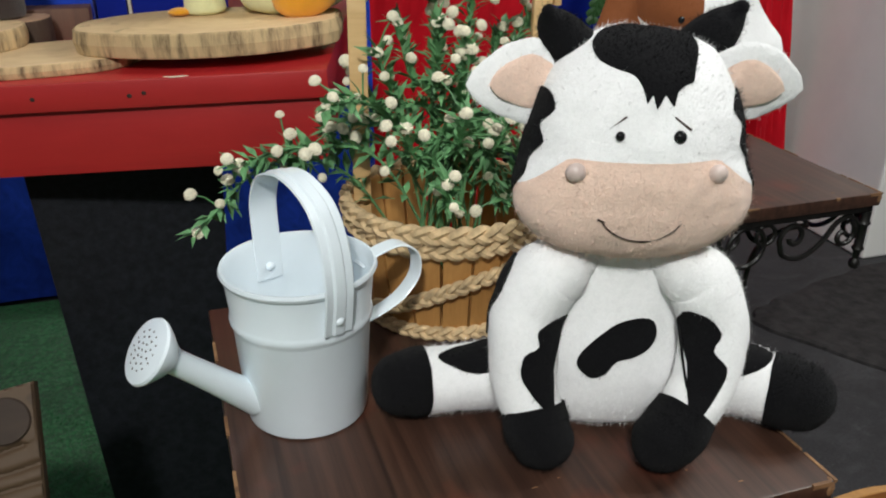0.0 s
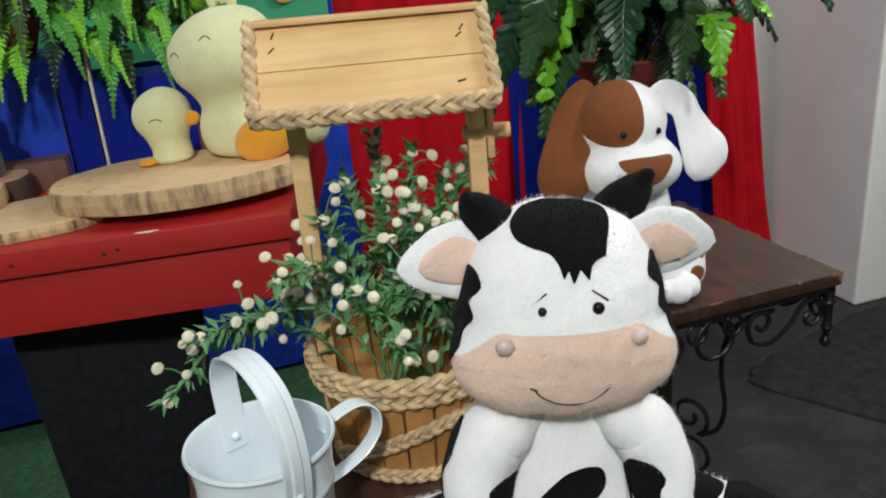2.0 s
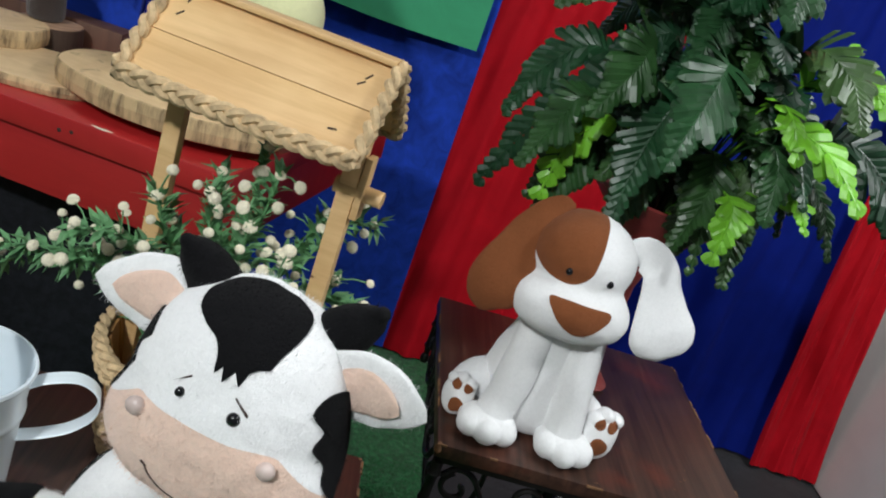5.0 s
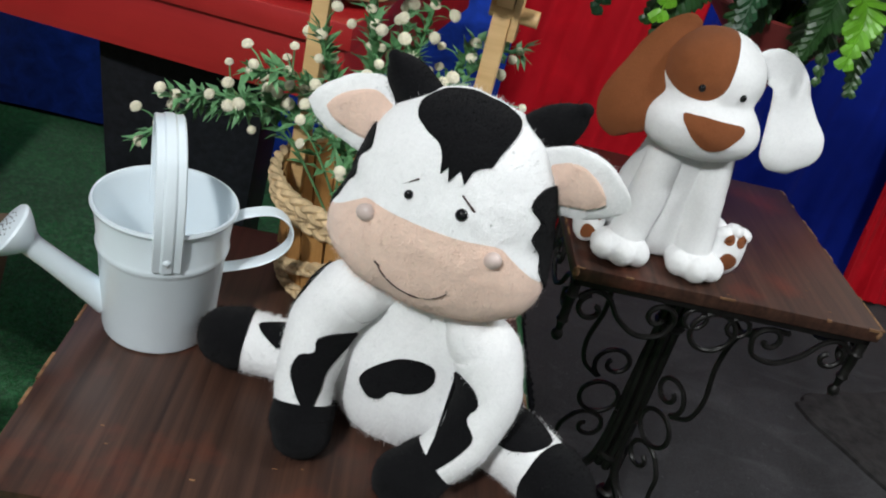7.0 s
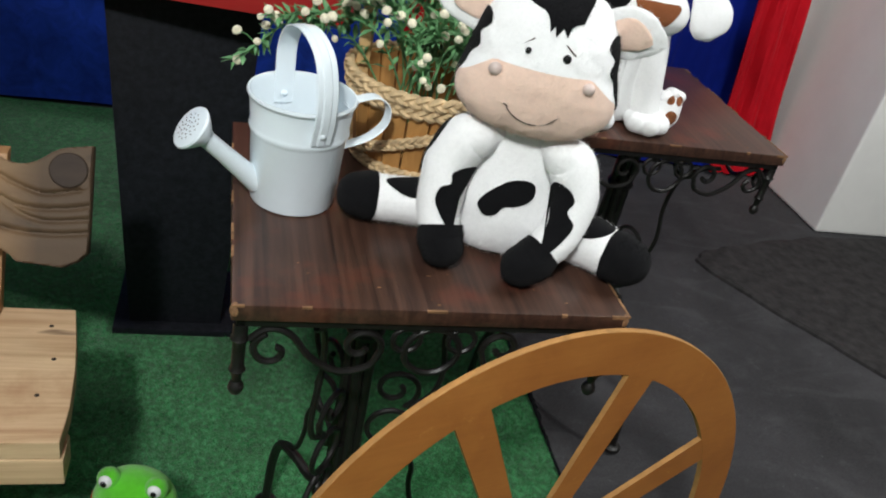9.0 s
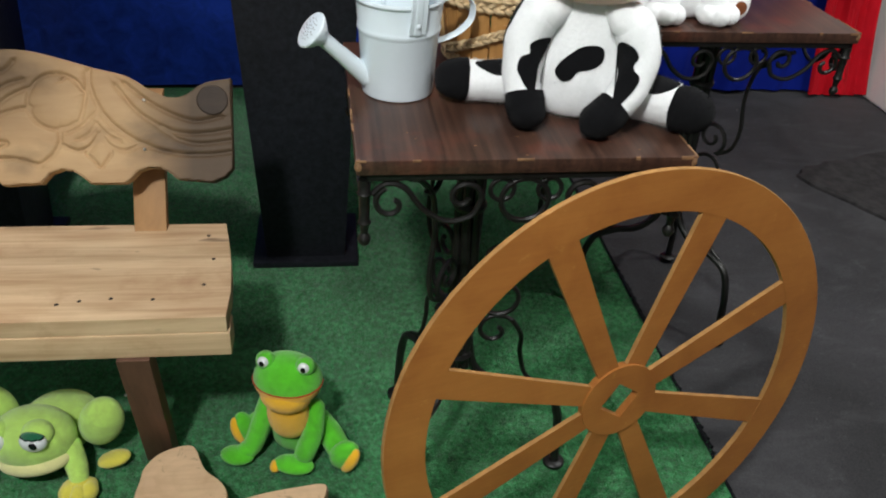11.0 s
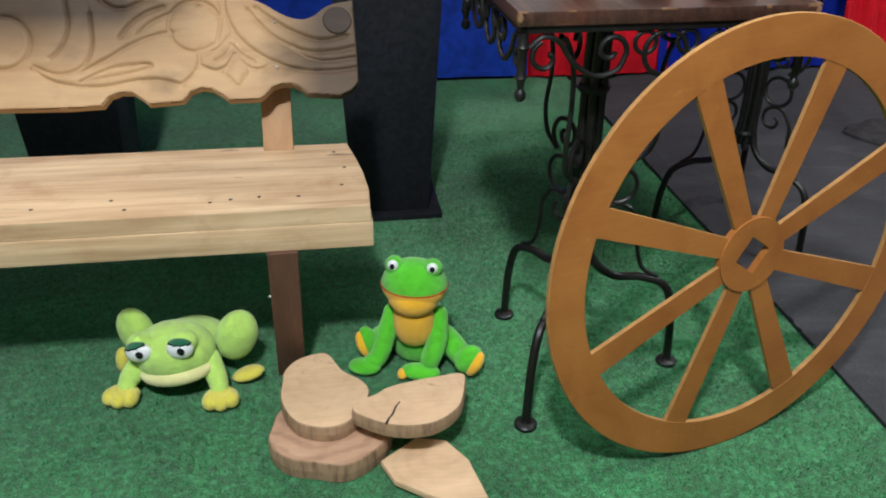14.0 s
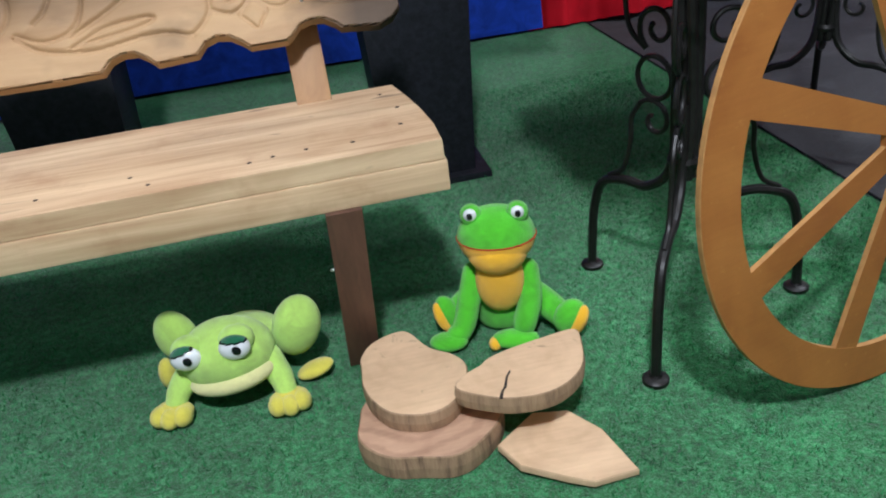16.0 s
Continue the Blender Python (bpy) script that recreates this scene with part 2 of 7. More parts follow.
IRON = plain("black_wrought_iron", (0.012, 0.011, 0.010), 0.42, metal=0.25, vary=0.4, scale=60, bump=0.25)
WELL_WOOD = timber("honey_wood", (0.80, 0.55, 0.27), (0.58, 0.35, 0.145), (3, 40, 40), 0.5, 2.0)
STAVE_WOOD = timber("bucket_stave_wood", (0.55, 0.29, 0.09), (0.33, 0.15, 0.04), (40, 40, 3), 0.55, 2.0)
ROPE = plain("straw_rope", (0.56, 0.41, 0.23), 0.85, vary=0.4, scale=70, bump=0.6)
BENCH_WOOD = timber("pale_pine", (0.78, 0.58, 0.355), (0.40, 0.22, 0.105), (1.3, 30, 30), 0.55, 2.2, stain=(0.36, 0.18, 0.085), knots=(0.10, 0.05, 0.028))
CARVED_WOOD = scorched("carved_wood", (0.52, 0.34, 0.175), (0.35, 0.20, 0.095), (2.0, 14, 14), 0.6, 2.0)
UPRIGHT_WOOD = timber("honey_pine", (0.48, 0.27, 0.11), (0.27, 0.135, 0.055), (14, 14, 1.2), 0.55, 2.0)
BURNT_WOOD = timber("scorched_wood", (0.060, 0.040, 0.029), (0.028, 0.019, 0.015), (3, 20, 20), 0.65, 2.0)
LEG_WOOD = timber("brown_wood", (0.16, 0.075, 0.045), (0.085, 0.04, 0.025), (30, 30, 2), 0.6, 2.0)


def brushed_paint():
    """Thin ochre paint on board: brush drag, blotches, pale rubbed flecks."""
    mat, nodes, links, shader = material("ochre_brown_paint", 0.42)
    v = coords(nodes, links)
    blot, fleck, drag = noise_of(nodes, links, v, 7, 5, 0.6, 0.5), noise_of(nodes, links, v, 48, 5, 0.75), noise_of(nodes, links, coords(nodes, links, (6, 90, 6)), 2.0, 5, 0.7)
    tone = ramp(nodes, links, blot, [(0.3, (0.27, 0.088, 0.018)), (0.5, (0.36, 0.130, 0.027)), (0.7, (0.43, 0.170, 0.036))])
    tone = mixed(nodes, links, 0.14, tone, ramp(nodes, links, drag, [(0.35, (0.26, 0.085, 0.018)), (0.65, (0.48, 0.195, 0.042))]))
    worn = nodes.new("ShaderNodeMapRange")
    worn.inputs[1].default_value, worn.inputs[2].default_value, worn.inputs[4].default_value = 0.62, 0.76, 0.55
    links.new(fleck, worn.inputs[0])
    links.new(mixed(nodes, links, worn.outputs[0], tone, (0.58, 0.30, 0.075)), shader.inputs["Base Color"])
    r = nodes.new("ShaderNodeMapRange")
    r.inputs[3].default_value, r.inputs[4].default_value = 0.30, 0.58
    links.new(blot, r.inputs[0]), links.new(r.outputs[0], shader.inputs["Roughness"])
    bumped(nodes, links, shader, drag, 0.15, 0.001)
    return mat


WHEEL_PAINT = brushed_paint()
WHEEL_EDGE = plain("bare_board_edge", (0.40, 0.20, 0.06), 0.8, vary=0.2, scale=40)
RED_PAINT = timber("red_painted_wood", (0.46, 0.022, 0.022), (0.33, 0.012, 0.014), (2, 12, 12), 0.42, 2.0, coat=0.1)
BLACK_PAINT = plain("black_painted_board", (0.011, 0.012, 0.016), 0.55, vary=0.45, scale=70, bump=0.5)
RED_CLOTH = cloth("red_satin_cloth", (0.55, 0.008, 0.018), 0.6, 0.02)
BLUE_CLOTH = cloth("blue_satin_cloth", (0.006, 0.017, 0.23), 0.6, 0.02)
BLUE_VELVET = cloth("blue_crushed_velvet", (0.012, 0.055, 0.48), 0.6, 0.25, crush=0.25)
GREEN_CLOTH = cloth("green_cotton_cloth", (0.06, 0.42, 0.2), 0.8, 0.1)
WALL_PAINT = plain("off_white_wall_paint", (0.88, 0.87, 0.84), 0.85, vary=0.05, scale=3, bump=0.12)
DOOR_PAINT = plain("dark_brown_panel", (0.05, 0.035, 0.028), 0.6, vary=0.3, scale=9)
MAT_FELT = plain("brown_grey_felt", (0.037, 0.035, 0.035), 0.95, vary=0.35, scale=26, bump=0.5)
# Greys of the unseen closing walls and ceiling, kept dark to limit bounce.
CLOSING_PAINT = plain("low_bounce_wall_grey", (0.12, 0.12, 0.125), 0.9, vary=0.05, scale=3)
CEILING_PAINT = plain("low_bounce_ceiling_grey", (0.14, 0.14, 0.14), 0.9, vary=0.03, scale=3)
TURF = turf()


def pile():
    mat, nodes, links, shader = material("green_carpet_blade", 0.8)
    geo = nodes.new("ShaderNodeNewGeometry")
    broad = noise_of(nodes, links, coords(nodes, links), 5, 4)
    tone = ramp(nodes, links, geo.outputs["Random Per Island"], [(0.0, (0.007, 0.098, 0.024)), (0.6, (0.018, 0.206, 0.056)), (1.0, (0.060, 0.37, 0.125))])
    links.new(mixed(nodes, links, 1.0, tone, ramp(nodes, links, broad, [(0.35, (0.75, 0.78, 0.75)), (0.65, (1.15, 1.1, 1.15))]), "MULTIPLY"), shader.inputs["Base Color"])
    return mat


PILE = pile()
FLOOR = grey_floor()


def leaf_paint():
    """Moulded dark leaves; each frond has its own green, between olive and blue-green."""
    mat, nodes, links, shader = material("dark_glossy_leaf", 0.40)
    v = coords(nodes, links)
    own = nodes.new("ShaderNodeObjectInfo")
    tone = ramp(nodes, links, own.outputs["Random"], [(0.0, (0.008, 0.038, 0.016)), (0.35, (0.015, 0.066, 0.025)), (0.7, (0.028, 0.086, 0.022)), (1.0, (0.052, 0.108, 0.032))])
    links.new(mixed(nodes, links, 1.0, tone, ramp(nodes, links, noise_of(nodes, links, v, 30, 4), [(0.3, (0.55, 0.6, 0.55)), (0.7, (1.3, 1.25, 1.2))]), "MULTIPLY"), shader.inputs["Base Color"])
    bumped(nodes, links, shader, noise_of(nodes, links, v, 170, 3), 0.25, 0.001)
    return mat


LEAF_DARK = leaf_paint()
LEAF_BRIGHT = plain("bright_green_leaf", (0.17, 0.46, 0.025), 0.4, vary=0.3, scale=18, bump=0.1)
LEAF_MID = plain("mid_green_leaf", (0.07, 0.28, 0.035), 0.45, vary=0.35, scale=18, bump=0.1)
IVY_LEAF = plain("grey_green_ivy_leaf", (0.06, 0.12, 0.055), 0.5, vary=0.4, scale=25, bump=0.1)
SPRIG_GREEN = plain("muted_green_sprig", (0.13, 0.31, 0.13), 0.55, vary=0.35, scale=40, bump=0.1)
PETAL = plain("creamy_white_petals", (0.82, 0.77, 0.60), 0.8, vary=0.15, scale=300, bump=0.3)
TERRACOTTA = plain("dull_red_plastic_pot", (0.30, 0.05, 0.045), 0.45)
SLICE_FACE = cut_wood("sawn_slice_face", (0.72, 0.50, 0.30), (0.36, 0.20, 0.10), (0.02, 0.03))
PALE_FACE = cut_wood("pale_slice_face", (0.80, 0.58, 0.33), (0.42, 0.24, 0.11), (0.03, 0.01))
SLICE_BARK = bark("pale_striped_bark", (0.62, 0.45, 0.24), (0.055, 0.032, 0.018))
STUMP_FACE = cut_wood("sawn_stump_face", (0.56, 0.35, 0.22), (0.20, 0.09, 0.05), (-0.01, 0.07), 0.62)
STUMP_BARK = bark("brown_bark", (0.40, 0.255, 0.145), (0.12, 0.07, 0.042))
FROG_GREEN = felt("bright_green_plush", (0.12, 0.66, 0.020), low=0.8, nap=0.35)
FROG_LIME = felt("lime_green_plush", (0.58, 0.88, 0.17), low=0.8, nap=0.25)
FROG_ORANGE = felt("orange_yellow_plush", (1.0, 0.52, 0.015), low=0.92)
FROG_YELLOW = felt("yellow_plush", (0.80, 0.70, 0.09), nap=0.25)
FROG_CREAM = felt("cream_yellow_plush", (0.80, 0.76, 0.34))
FROG_LID = felt("dark_green_felt", (0.01, 0.13, 0.055))
EYE_WHITE = plain("glossy_white_plastic", (0.82, 0.83, 0.85), 0.15, vary=0.02, bump=0, coat=0.4)
DARK_PLUSH = felt("dark_brown_plush", (0.035, 0.022, 0.018))
DARK_BARK = bark("dark_bark", (0.075, 0.045, 0.03), (0.02, 0.013, 0.01))
LILAC_FELT = felt("lilac_felt", (0.5, 0.3, 0.42))
STEEL = plain("bright_nail_steel", (0.6, 0.6, 0.6), 0.35, metal=0.9, bump=0)
FRINGE = plain("dark_carpet_backing", (0.008, 0.009, 0.010), 0.95, vary=0.5, scale=120, bump=0.6)
NAIL = plain("dark_nail_hole", (0.03, 0.02, 0.015), 0.9, bump=0)
PRINT_YELLOW = plain("printed_yellow", (0.6, 0.42, 0.08), 0.8)


# ---- mesh helpers ----
for matt, level in ((BLACK_PAINT, 0.2), (TURF, 0.1), (RED_CLOTH, 0.08), (BLUE_CLOTH, 0.06), (BLUE_VELVET, 0.15), (FRINGE, 0.05), (MAT_FELT, 0.12), (TABLE_WOOD, 0.45), (CARVED_WOOD, 0.25), (BURNT_WOOD, 0.25)):
    matt.node_tree.nodes["Principled BSDF"].inputs["Specular IOR Level"].default_value = level


def finish(name, bm, mats, smooth=True):
    me = bpy.data.meshes.new(name)
    bmesh.ops.recalc_face_normals(bm, faces=bm.faces[:])
    if smooth:
        for f in bm.faces:
            f.smooth = True
    bm.to_mesh(me)
    bm.free()
    for m in mats if isinstance(mats, (list, tuple)) else [mats]:
        me.materials.append(m)
    if smooth:
        me.set_sharp_from_angle(angle=radians(38))
    return me


def part(name, bm, mats, parent, label="", smooth=True):
    ob = new(name, finish(name, bm, mats, smooth))
    ob.parent = parent
    return tagged(ob, label)


def shared(name, mesh, parent, m):
    ob = new(name, mesh)
    ob.parent, ob.matrix_basis = parent, m
    return ob


def thing(name, m, label, category, group="", kind=""):
    ob = new(name)
    ob.empty_display_size = 0.05
    ob.matrix_world = m
    return tagged(ob, label, category, group, kind)


def solid(name, bm, mats, m, label, category, group="", kind="", smooth=True):
    ob = new(name, finish(name, bm, mats, smooth))
    ob.matrix_world = m
    return tagged(ob, label, category, group, kind)


def box(bm, x0, x1, y0, y1, z0, z1, mi=0, bev=0.0, m=None):
    vs = [bm.verts.new((x, y, z)) for x in (x0, x1) for y in (y0, y1) for z in (z0, z1)]
    fs = [bm.faces.new([vs[i] for i in q]) for q in ((0, 1, 3, 2), (4, 6, 7, 5), (0, 4, 5, 1), (2, 3, 7, 6), (0, 2, 6, 4), (1, 5, 7, 3))]
    for f in fs:
        f.material_index = mi
    bmesh.ops.recalc_face_normals(bm, faces=fs)
    if bev:
        es = list({e for f in fs for e in f.edges})
        res = bmesh.ops.bevel(bm, geom=es, offset=bev, segments=2, affect="EDGES", profile=0.6)
        vs = list({v for f in res["faces"] for v in f.verts} | {v for v in vs if v.is_valid})
    if m is not None:
        bmesh.ops.transform(bm, matrix=m, verts=[v for v in vs if v.is_valid])
    return vs


def skin(bm, rings, mi=0, caps=True, closed=False):
    rows = [[bm.verts.new(p) for p in ring] for ring in rings]
    n, faces = len(rows[0]), []
    pairs = list(zip(rows, rows[1:])) + ([(rows[-1], rows[0])] if closed else [])
    for a, b in pairs:
        for i in range(n):
            faces.append(bm.faces.new((a[i], a[(i + 1) % n], b[(i + 1) % n], b[i])))
    if caps and not closed:
        faces += [bm.faces.new(rows[0][::-1]), bm.faces.new(rows[-1])]
    for f in faces:
        f.material_index = mi
    return rows


def spline(points, per=8, closed=False):
    """A smooth curve through the points (numbers past the third are carried along)."""
    p = [np.array(q, float) for q in points]
    n, out = len(p), []
    for i in range(n if closed else n - 1):
        a, b, c, d = (p[(i - 1) % n] if closed or i else 2 * p[0] - p[1]), p[i], p[(i + 1) % n], (p[(i + 2) % n] if closed or i + 2 < n else 2 * p[-1] - p[-2])
        for k in range(per):
            t = k / per
            out.append(0.5 * (2 * b + (c - a) * t + (2 * a - 5 * b + 4 * c - d) * t * t + (3 * b - a - 3 * c + d) * t ** 3))
    if not closed:
        out.append(p[-1])
    return out


def tube(bm, points, rad=None, segs=8, mi=0, closed=False, flat=1.0, up=None):
    """A round (or flattened) bar along points of (x, y, z) or (x, y, z, radius)."""
    pts = [Vector(q[:3]) for q in points]
    rads = [float(q[3]) if len(q) > 3 else rad for q in points]
    n, rings, normal = len(pts), [], None
    for i in range(n):
        a, b = pts[(i - 1) % n if closed else max(i - 1, 0)], pts[(i + 1) % n if closed else min(i + 1, n - 1)]
        d = (b - a).normalized() if (b - a).length > 1e-9 else Vector((0, 0, 1))
        if up is not None:
            normal = Vector(up)
        elif normal is None:
            normal = Vector((0, 0, 1)) if abs(d.z) < 0.9 else Vector((1, 0, 0))
        side = d.cross(normal)
        side = side.normalized() if side.length > 1e-6 else d.orthogonal().normalized()
        normal = side.cross(d).normalized()
        rings.append([pts[i] + rads[i] * (math.cos(2 * math.pi * k / segs) * side + flat * math.sin(2 * math.pi * k / segs) * normal) for k in range(segs)])
    return skin(bm, rings, mi, True, closed)


def limb(bm, points, segs=20, mi=0, per=8, cap=True):
    """A stuffed limb through (x, y, z, radius), with round ends."""
    p = spline(points, per)
    first, last = p[0], p[-1]
    d0, d1 = (p[1] - p[0])[:3], (p[-1] - p[-2])[:3]
    d0, d1 = d0 / np.linalg.norm(d0), d1 / np.linalg.norm(d1)
    head = [np.r_[first[:3] - d0 * first[3] * math.sin(a), first[3] * math.cos(a)] for a in (1.5, 1.25, 0.95, 0.6, 0.3)]
    tail = [np.r_[last[:3] + d1 * last[3] * math.sin(a), last[3] * math.cos(a)] for a in (0.3, 0.6, 0.95, 1.25, 1.5)]
    return tube(bm, (head if cap else []) + list(p) + tail, segs=segs, mi=mi)


def blob(bm, c, r, mi=0, m=None, u=24, v=16, shape=None):
    """An ellipsoid at c with radii r; shape(unit vector) may swell or flatten it."""
    rings = []
    for j in range(1, v):
        th = math.pi * j / v
        ring = []
        for i in range(u):
            ph = 2 * math.pi * i / u
            d = Vector((math.sin(th) * math.cos(ph), math.sin(th) * math.sin(ph), math.cos(th)))
            k = shape(d) if shape else 1.0
            q = Vector((d.x * r[0] * k, d.y * r[1] * k, d.z * r[2] * k))
            ring.append(Vector(c) + (m @ q if m is not None else q))
        rings.append(ring)
    rows = skin(bm, rings, mi, False)
    for row, z, order in ((rows[0], 1, 1), (rows[-1], -1, -1)):
        k = shape(Vector((0, 0, z))) if shape else 1.0
        q = Vector((0, 0, z * r[2] * k))
        tip = bm.verts.new(Vector(c) + (m @ q if m is not None else q))
        for i in range(u):
            f = bm.faces.new((row[i], row[(i + 1) % u], tip))
            f.material_index = mi
    return rows


def loft(bm, secs, segs=36, mi=0, power=2.0):
    """Rounded cross-sections (z, cx, cy, rx, ry) stacked upwards."""
    rings = []
    for z, cx, cy, rx, ry in secs:
        ring = []
        for i in range(segs):
            a = 2 * math.pi * i / segs
            ca, sa = math.cos(a), math.sin(a)
            ring.append((cx + rx * math.copysign(abs(ca) ** (2 / power), ca), cy + ry * math.copysign(abs(sa) ** (2 / power), sa), z))
        rings.append(ring)
    return skin(bm, rings, mi)


def lathe(bm, profile, segs=40, mi=0, centre=(0, 0), closed=False):
    rings = [[(centre[0] + r * math.cos(2 * math.pi * i / segs), centre[1] + r * math.sin(2 * math.pi * i / segs), z) for i in range(segs)] for r, z in profile]
    return skin(bm, rings, mi, not closed, closed)


def slab(bm, outline, z0, z1, mi_top=0, mi_side=0, wobble=0.0, inset=0.003):
    """A flat piece with the given outline, lightly rounded at both rims."""
    def ring(z, k):
        cx, cy = sum(p[0] for p in outline) / len(outline), sum(p[1] for p in outline) / len(outline)
        return [bm.verts.new((cx + (x - cx) * k, cy + (y - cy) * k, z)) for x, y in outline]
    span = max(abs(p[0] - q[0]) + abs(p[1] - q[1]) for p in outline for q in outline[:1]) / 2
    k = 1 - inset / max(span, 0.01)
    rows = [ring(z0, k), ring(z0 + inset, 1), ring((z0 + z1) / 2, 1 + wobble), ring(z1 - inset, 1), ring(z1, k)]
    n = len(outline)
    for a, b in zip(rows, rows[1:]):
        for i in range(n):
            f = bm.faces.new((a[i], a[(i + 1) % n], b[(i + 1) % n], b[i]))
            f.material_index = mi_side
    bm.faces.new(rows[0][::-1]).material_index = mi_side
    bm.faces.new(rows[-1]).material_index = mi_top
    return rows


def surface(bm):
    bm.normal_update()
    bm.verts.ensure_lookup_table(), bm.faces.ensure_lookup_table()
    return BVHTree.FromBMesh(bm)


def applique(bm, tree, outline, axis, start, way, lift=0.0016, mi=0, rings=7):
    """A felt patch: the outline, in the two axes across `way`, laid on the surface that the rays from `start` meet."""
    cx, cy = sum(p[0] for p in outline) / len(outline), sum(p[1] for p in outline) / len(outline)
    way = Vector(way).normalized()

    def land(a, b, up):
        p = [0.0, 0.0, 0.0]
        p[axis[0]], p[axis[1]] = a, b
        k = 3 - axis[0] - axis[1]
        p[k] = start
        hit, normal, _, _ = tree.ray_cast(Vector(p), way)
        if hit is None:
            hit, normal, _, _ = tree.find_nearest(Vector(p))
        if normal.dot(way) > 0:
            normal = -normal
        return hit + normal * up
    rows = []
    for j in range(1, rings + 1):
        k = j / rings
        rows.append([bm.verts.new(land(cx + (x - cx) * k, cy + (y - cy) * k, lift)) for x, y in outline])
    rows.append([bm.verts.new(land(x, y, -0.001)) for x, y in outline])
    mid = bm.verts.new(land(cx, cy, lift))
    n, faces = len(outline), []
    for i in range(n):
        faces.append(bm.faces.new((mid, rows[0][i], rows[0][(i + 1) % n])))
    for a, b in zip(rows, rows[1:]):
        for i in range(n):
            faces.append(bm.faces.new((a[i], b[i], b[(i + 1) % n], a[(i + 1) % n])))
    for f in faces:
        f.material_index = mi


def stitch(bm, tree, path, axis, start, way, rad=0.0009, mi=0, lift=0.0006):
    pts = []
    for a, b in path:
        p = [0.0, 0.0, 0.0]
        p[axis[0]], p[axis[1]] = a, b
        p[3 - axis[0] - axis[1]] = start
        hit, normal, _, _ = tree.ray_cast(Vector(p), Vector(way))
        if hit is not None:
            pts.append(hit - Vector(way) * lift)
    if len(pts) > 1:
        tube(bm, pts, rad, 6, mi)


def arc(cx, cy, r, a0, a1, n=12, ry=None):
    return [(cx + r * math.cos(radians(a0 + (a1 - a0) * i / n)), cy + (ry or r) * math.sin(radians(a0 + (a1 - a0) * i / n))) for i in range(n + 1)]


def oval(cx, cy, rx, ry, n=28, bump=0.0, lobes=3, turn=0.0, phase=0.0):
    out = []
    for i in range(n):
        a = 2 * math.pi * i / n
        k = 1 + bump * math.sin(lobes * a + phase)
        x, y = rx * k * math.cos(a), ry * k * math.sin(a)
        out.append((cx + x * math.cos(turn) - y * math.sin(turn), cy + x * math.sin(turn) + y * math.cos(turn)))
    return out


def spiral(cx, cy, r0, r1, a0, a1, n=26):
    return [(cx + (r0 + (r1 - r0) * i / n) * math.cos(radians(a0 + (a1 - a0) * i / n)), cy + (r0 + (r1 - r0) * i / n) * math.sin(radians(a0 + (a1 - a0) * i / n))) for i in range(n + 1)]


def braid(bm, path, rad, pitch, mi=0, strands=3, segs=6, closed=False):
    """Rope: strands that wind round the path."""
    pts = [Vector(p[:3]) for p in path]
    n = len(pts)
    lengths = [0.0]
    for a, b in zip(pts, pts[1:]):
        lengths.append(lengths[-1] + (b - a).length)
    steps = max(8, int(lengths[-1] / pitch * 8))
    for s in range(strands):
        out = []
        for k in range(steps + 1):
            d = lengths[-1] * k / steps
            i = min(max(0, int(np.searchsorted(lengths, d)) - 1), n - 2)
            f = (d - lengths[i]) / max(1e-9, lengths[i + 1] - lengths[i])
            p, t = pts[i].lerp(pts[i + 1], f), (pts[i + 1] - pts[i]).normalized()
            side = t.cross(Vector((0, 0, 1)))
            side = side.normalized() if side.length > 0.05 else t.orthogonal().normalized()
            nor = side.cross(t)
            a = 2 * math.pi * (d / pitch / 2.0 + s / strands)
            out.append(p + rad * (0.72 * math.sin(a) * nor + 0.38 * math.sin(2 * a) * side))
        tube(bm, out, rad * 0.58, segs, mi)


def melded(pieces, centre, k):
    """For blob(): how far the joined skin of several stuffed pieces lies from centre, with soft hollows between them."""
    trees, c = [surface(q) for q in pieces], Vector(centre)

    def reach(d):
        far = []
        for tree in trees:
            hit = tree.ray_cast(c + d * 0.6, -d)[0]
            if hit is not None:
                far.append((hit - c).dot(d))
        top = max(far)
        return top + k * math.log(sum(math.exp((q - top) / k) for q in far))
    return reach


def parted(bm, planes, mi):
    """Cuts the skin along the planes (point, outward normal) and gives what lies within all of them the material mi."""
    for q, w in planes:
        bmesh.ops.bisect_plane(bm, geom=bm.verts[:] + bm.edges[:] + bm.faces[:], plane_co=q, plane_no=w)
    for f in bm.faces:
        c = f.calc_center_median()
        if all((c - Vector(q)).dot(Vector(w)) < 0 for q, w in planes):
            f.material_index = mi


def stuffed(bm, amp, scale=26.0):
    """Uneven stuffing: the skin swells and dips a little."""
    bmesh.ops.recalc_face_normals(bm, faces=bm.faces[:])
    bm.normal_update()
    for q in bm.verts:
        k = noise.noise(q.co * scale) + 0.45 * noise.noise(q.co * scale * 2.7 + Vector((3.1, 0.7, 1.9)))
        q.co += q.normal * (amp * k)


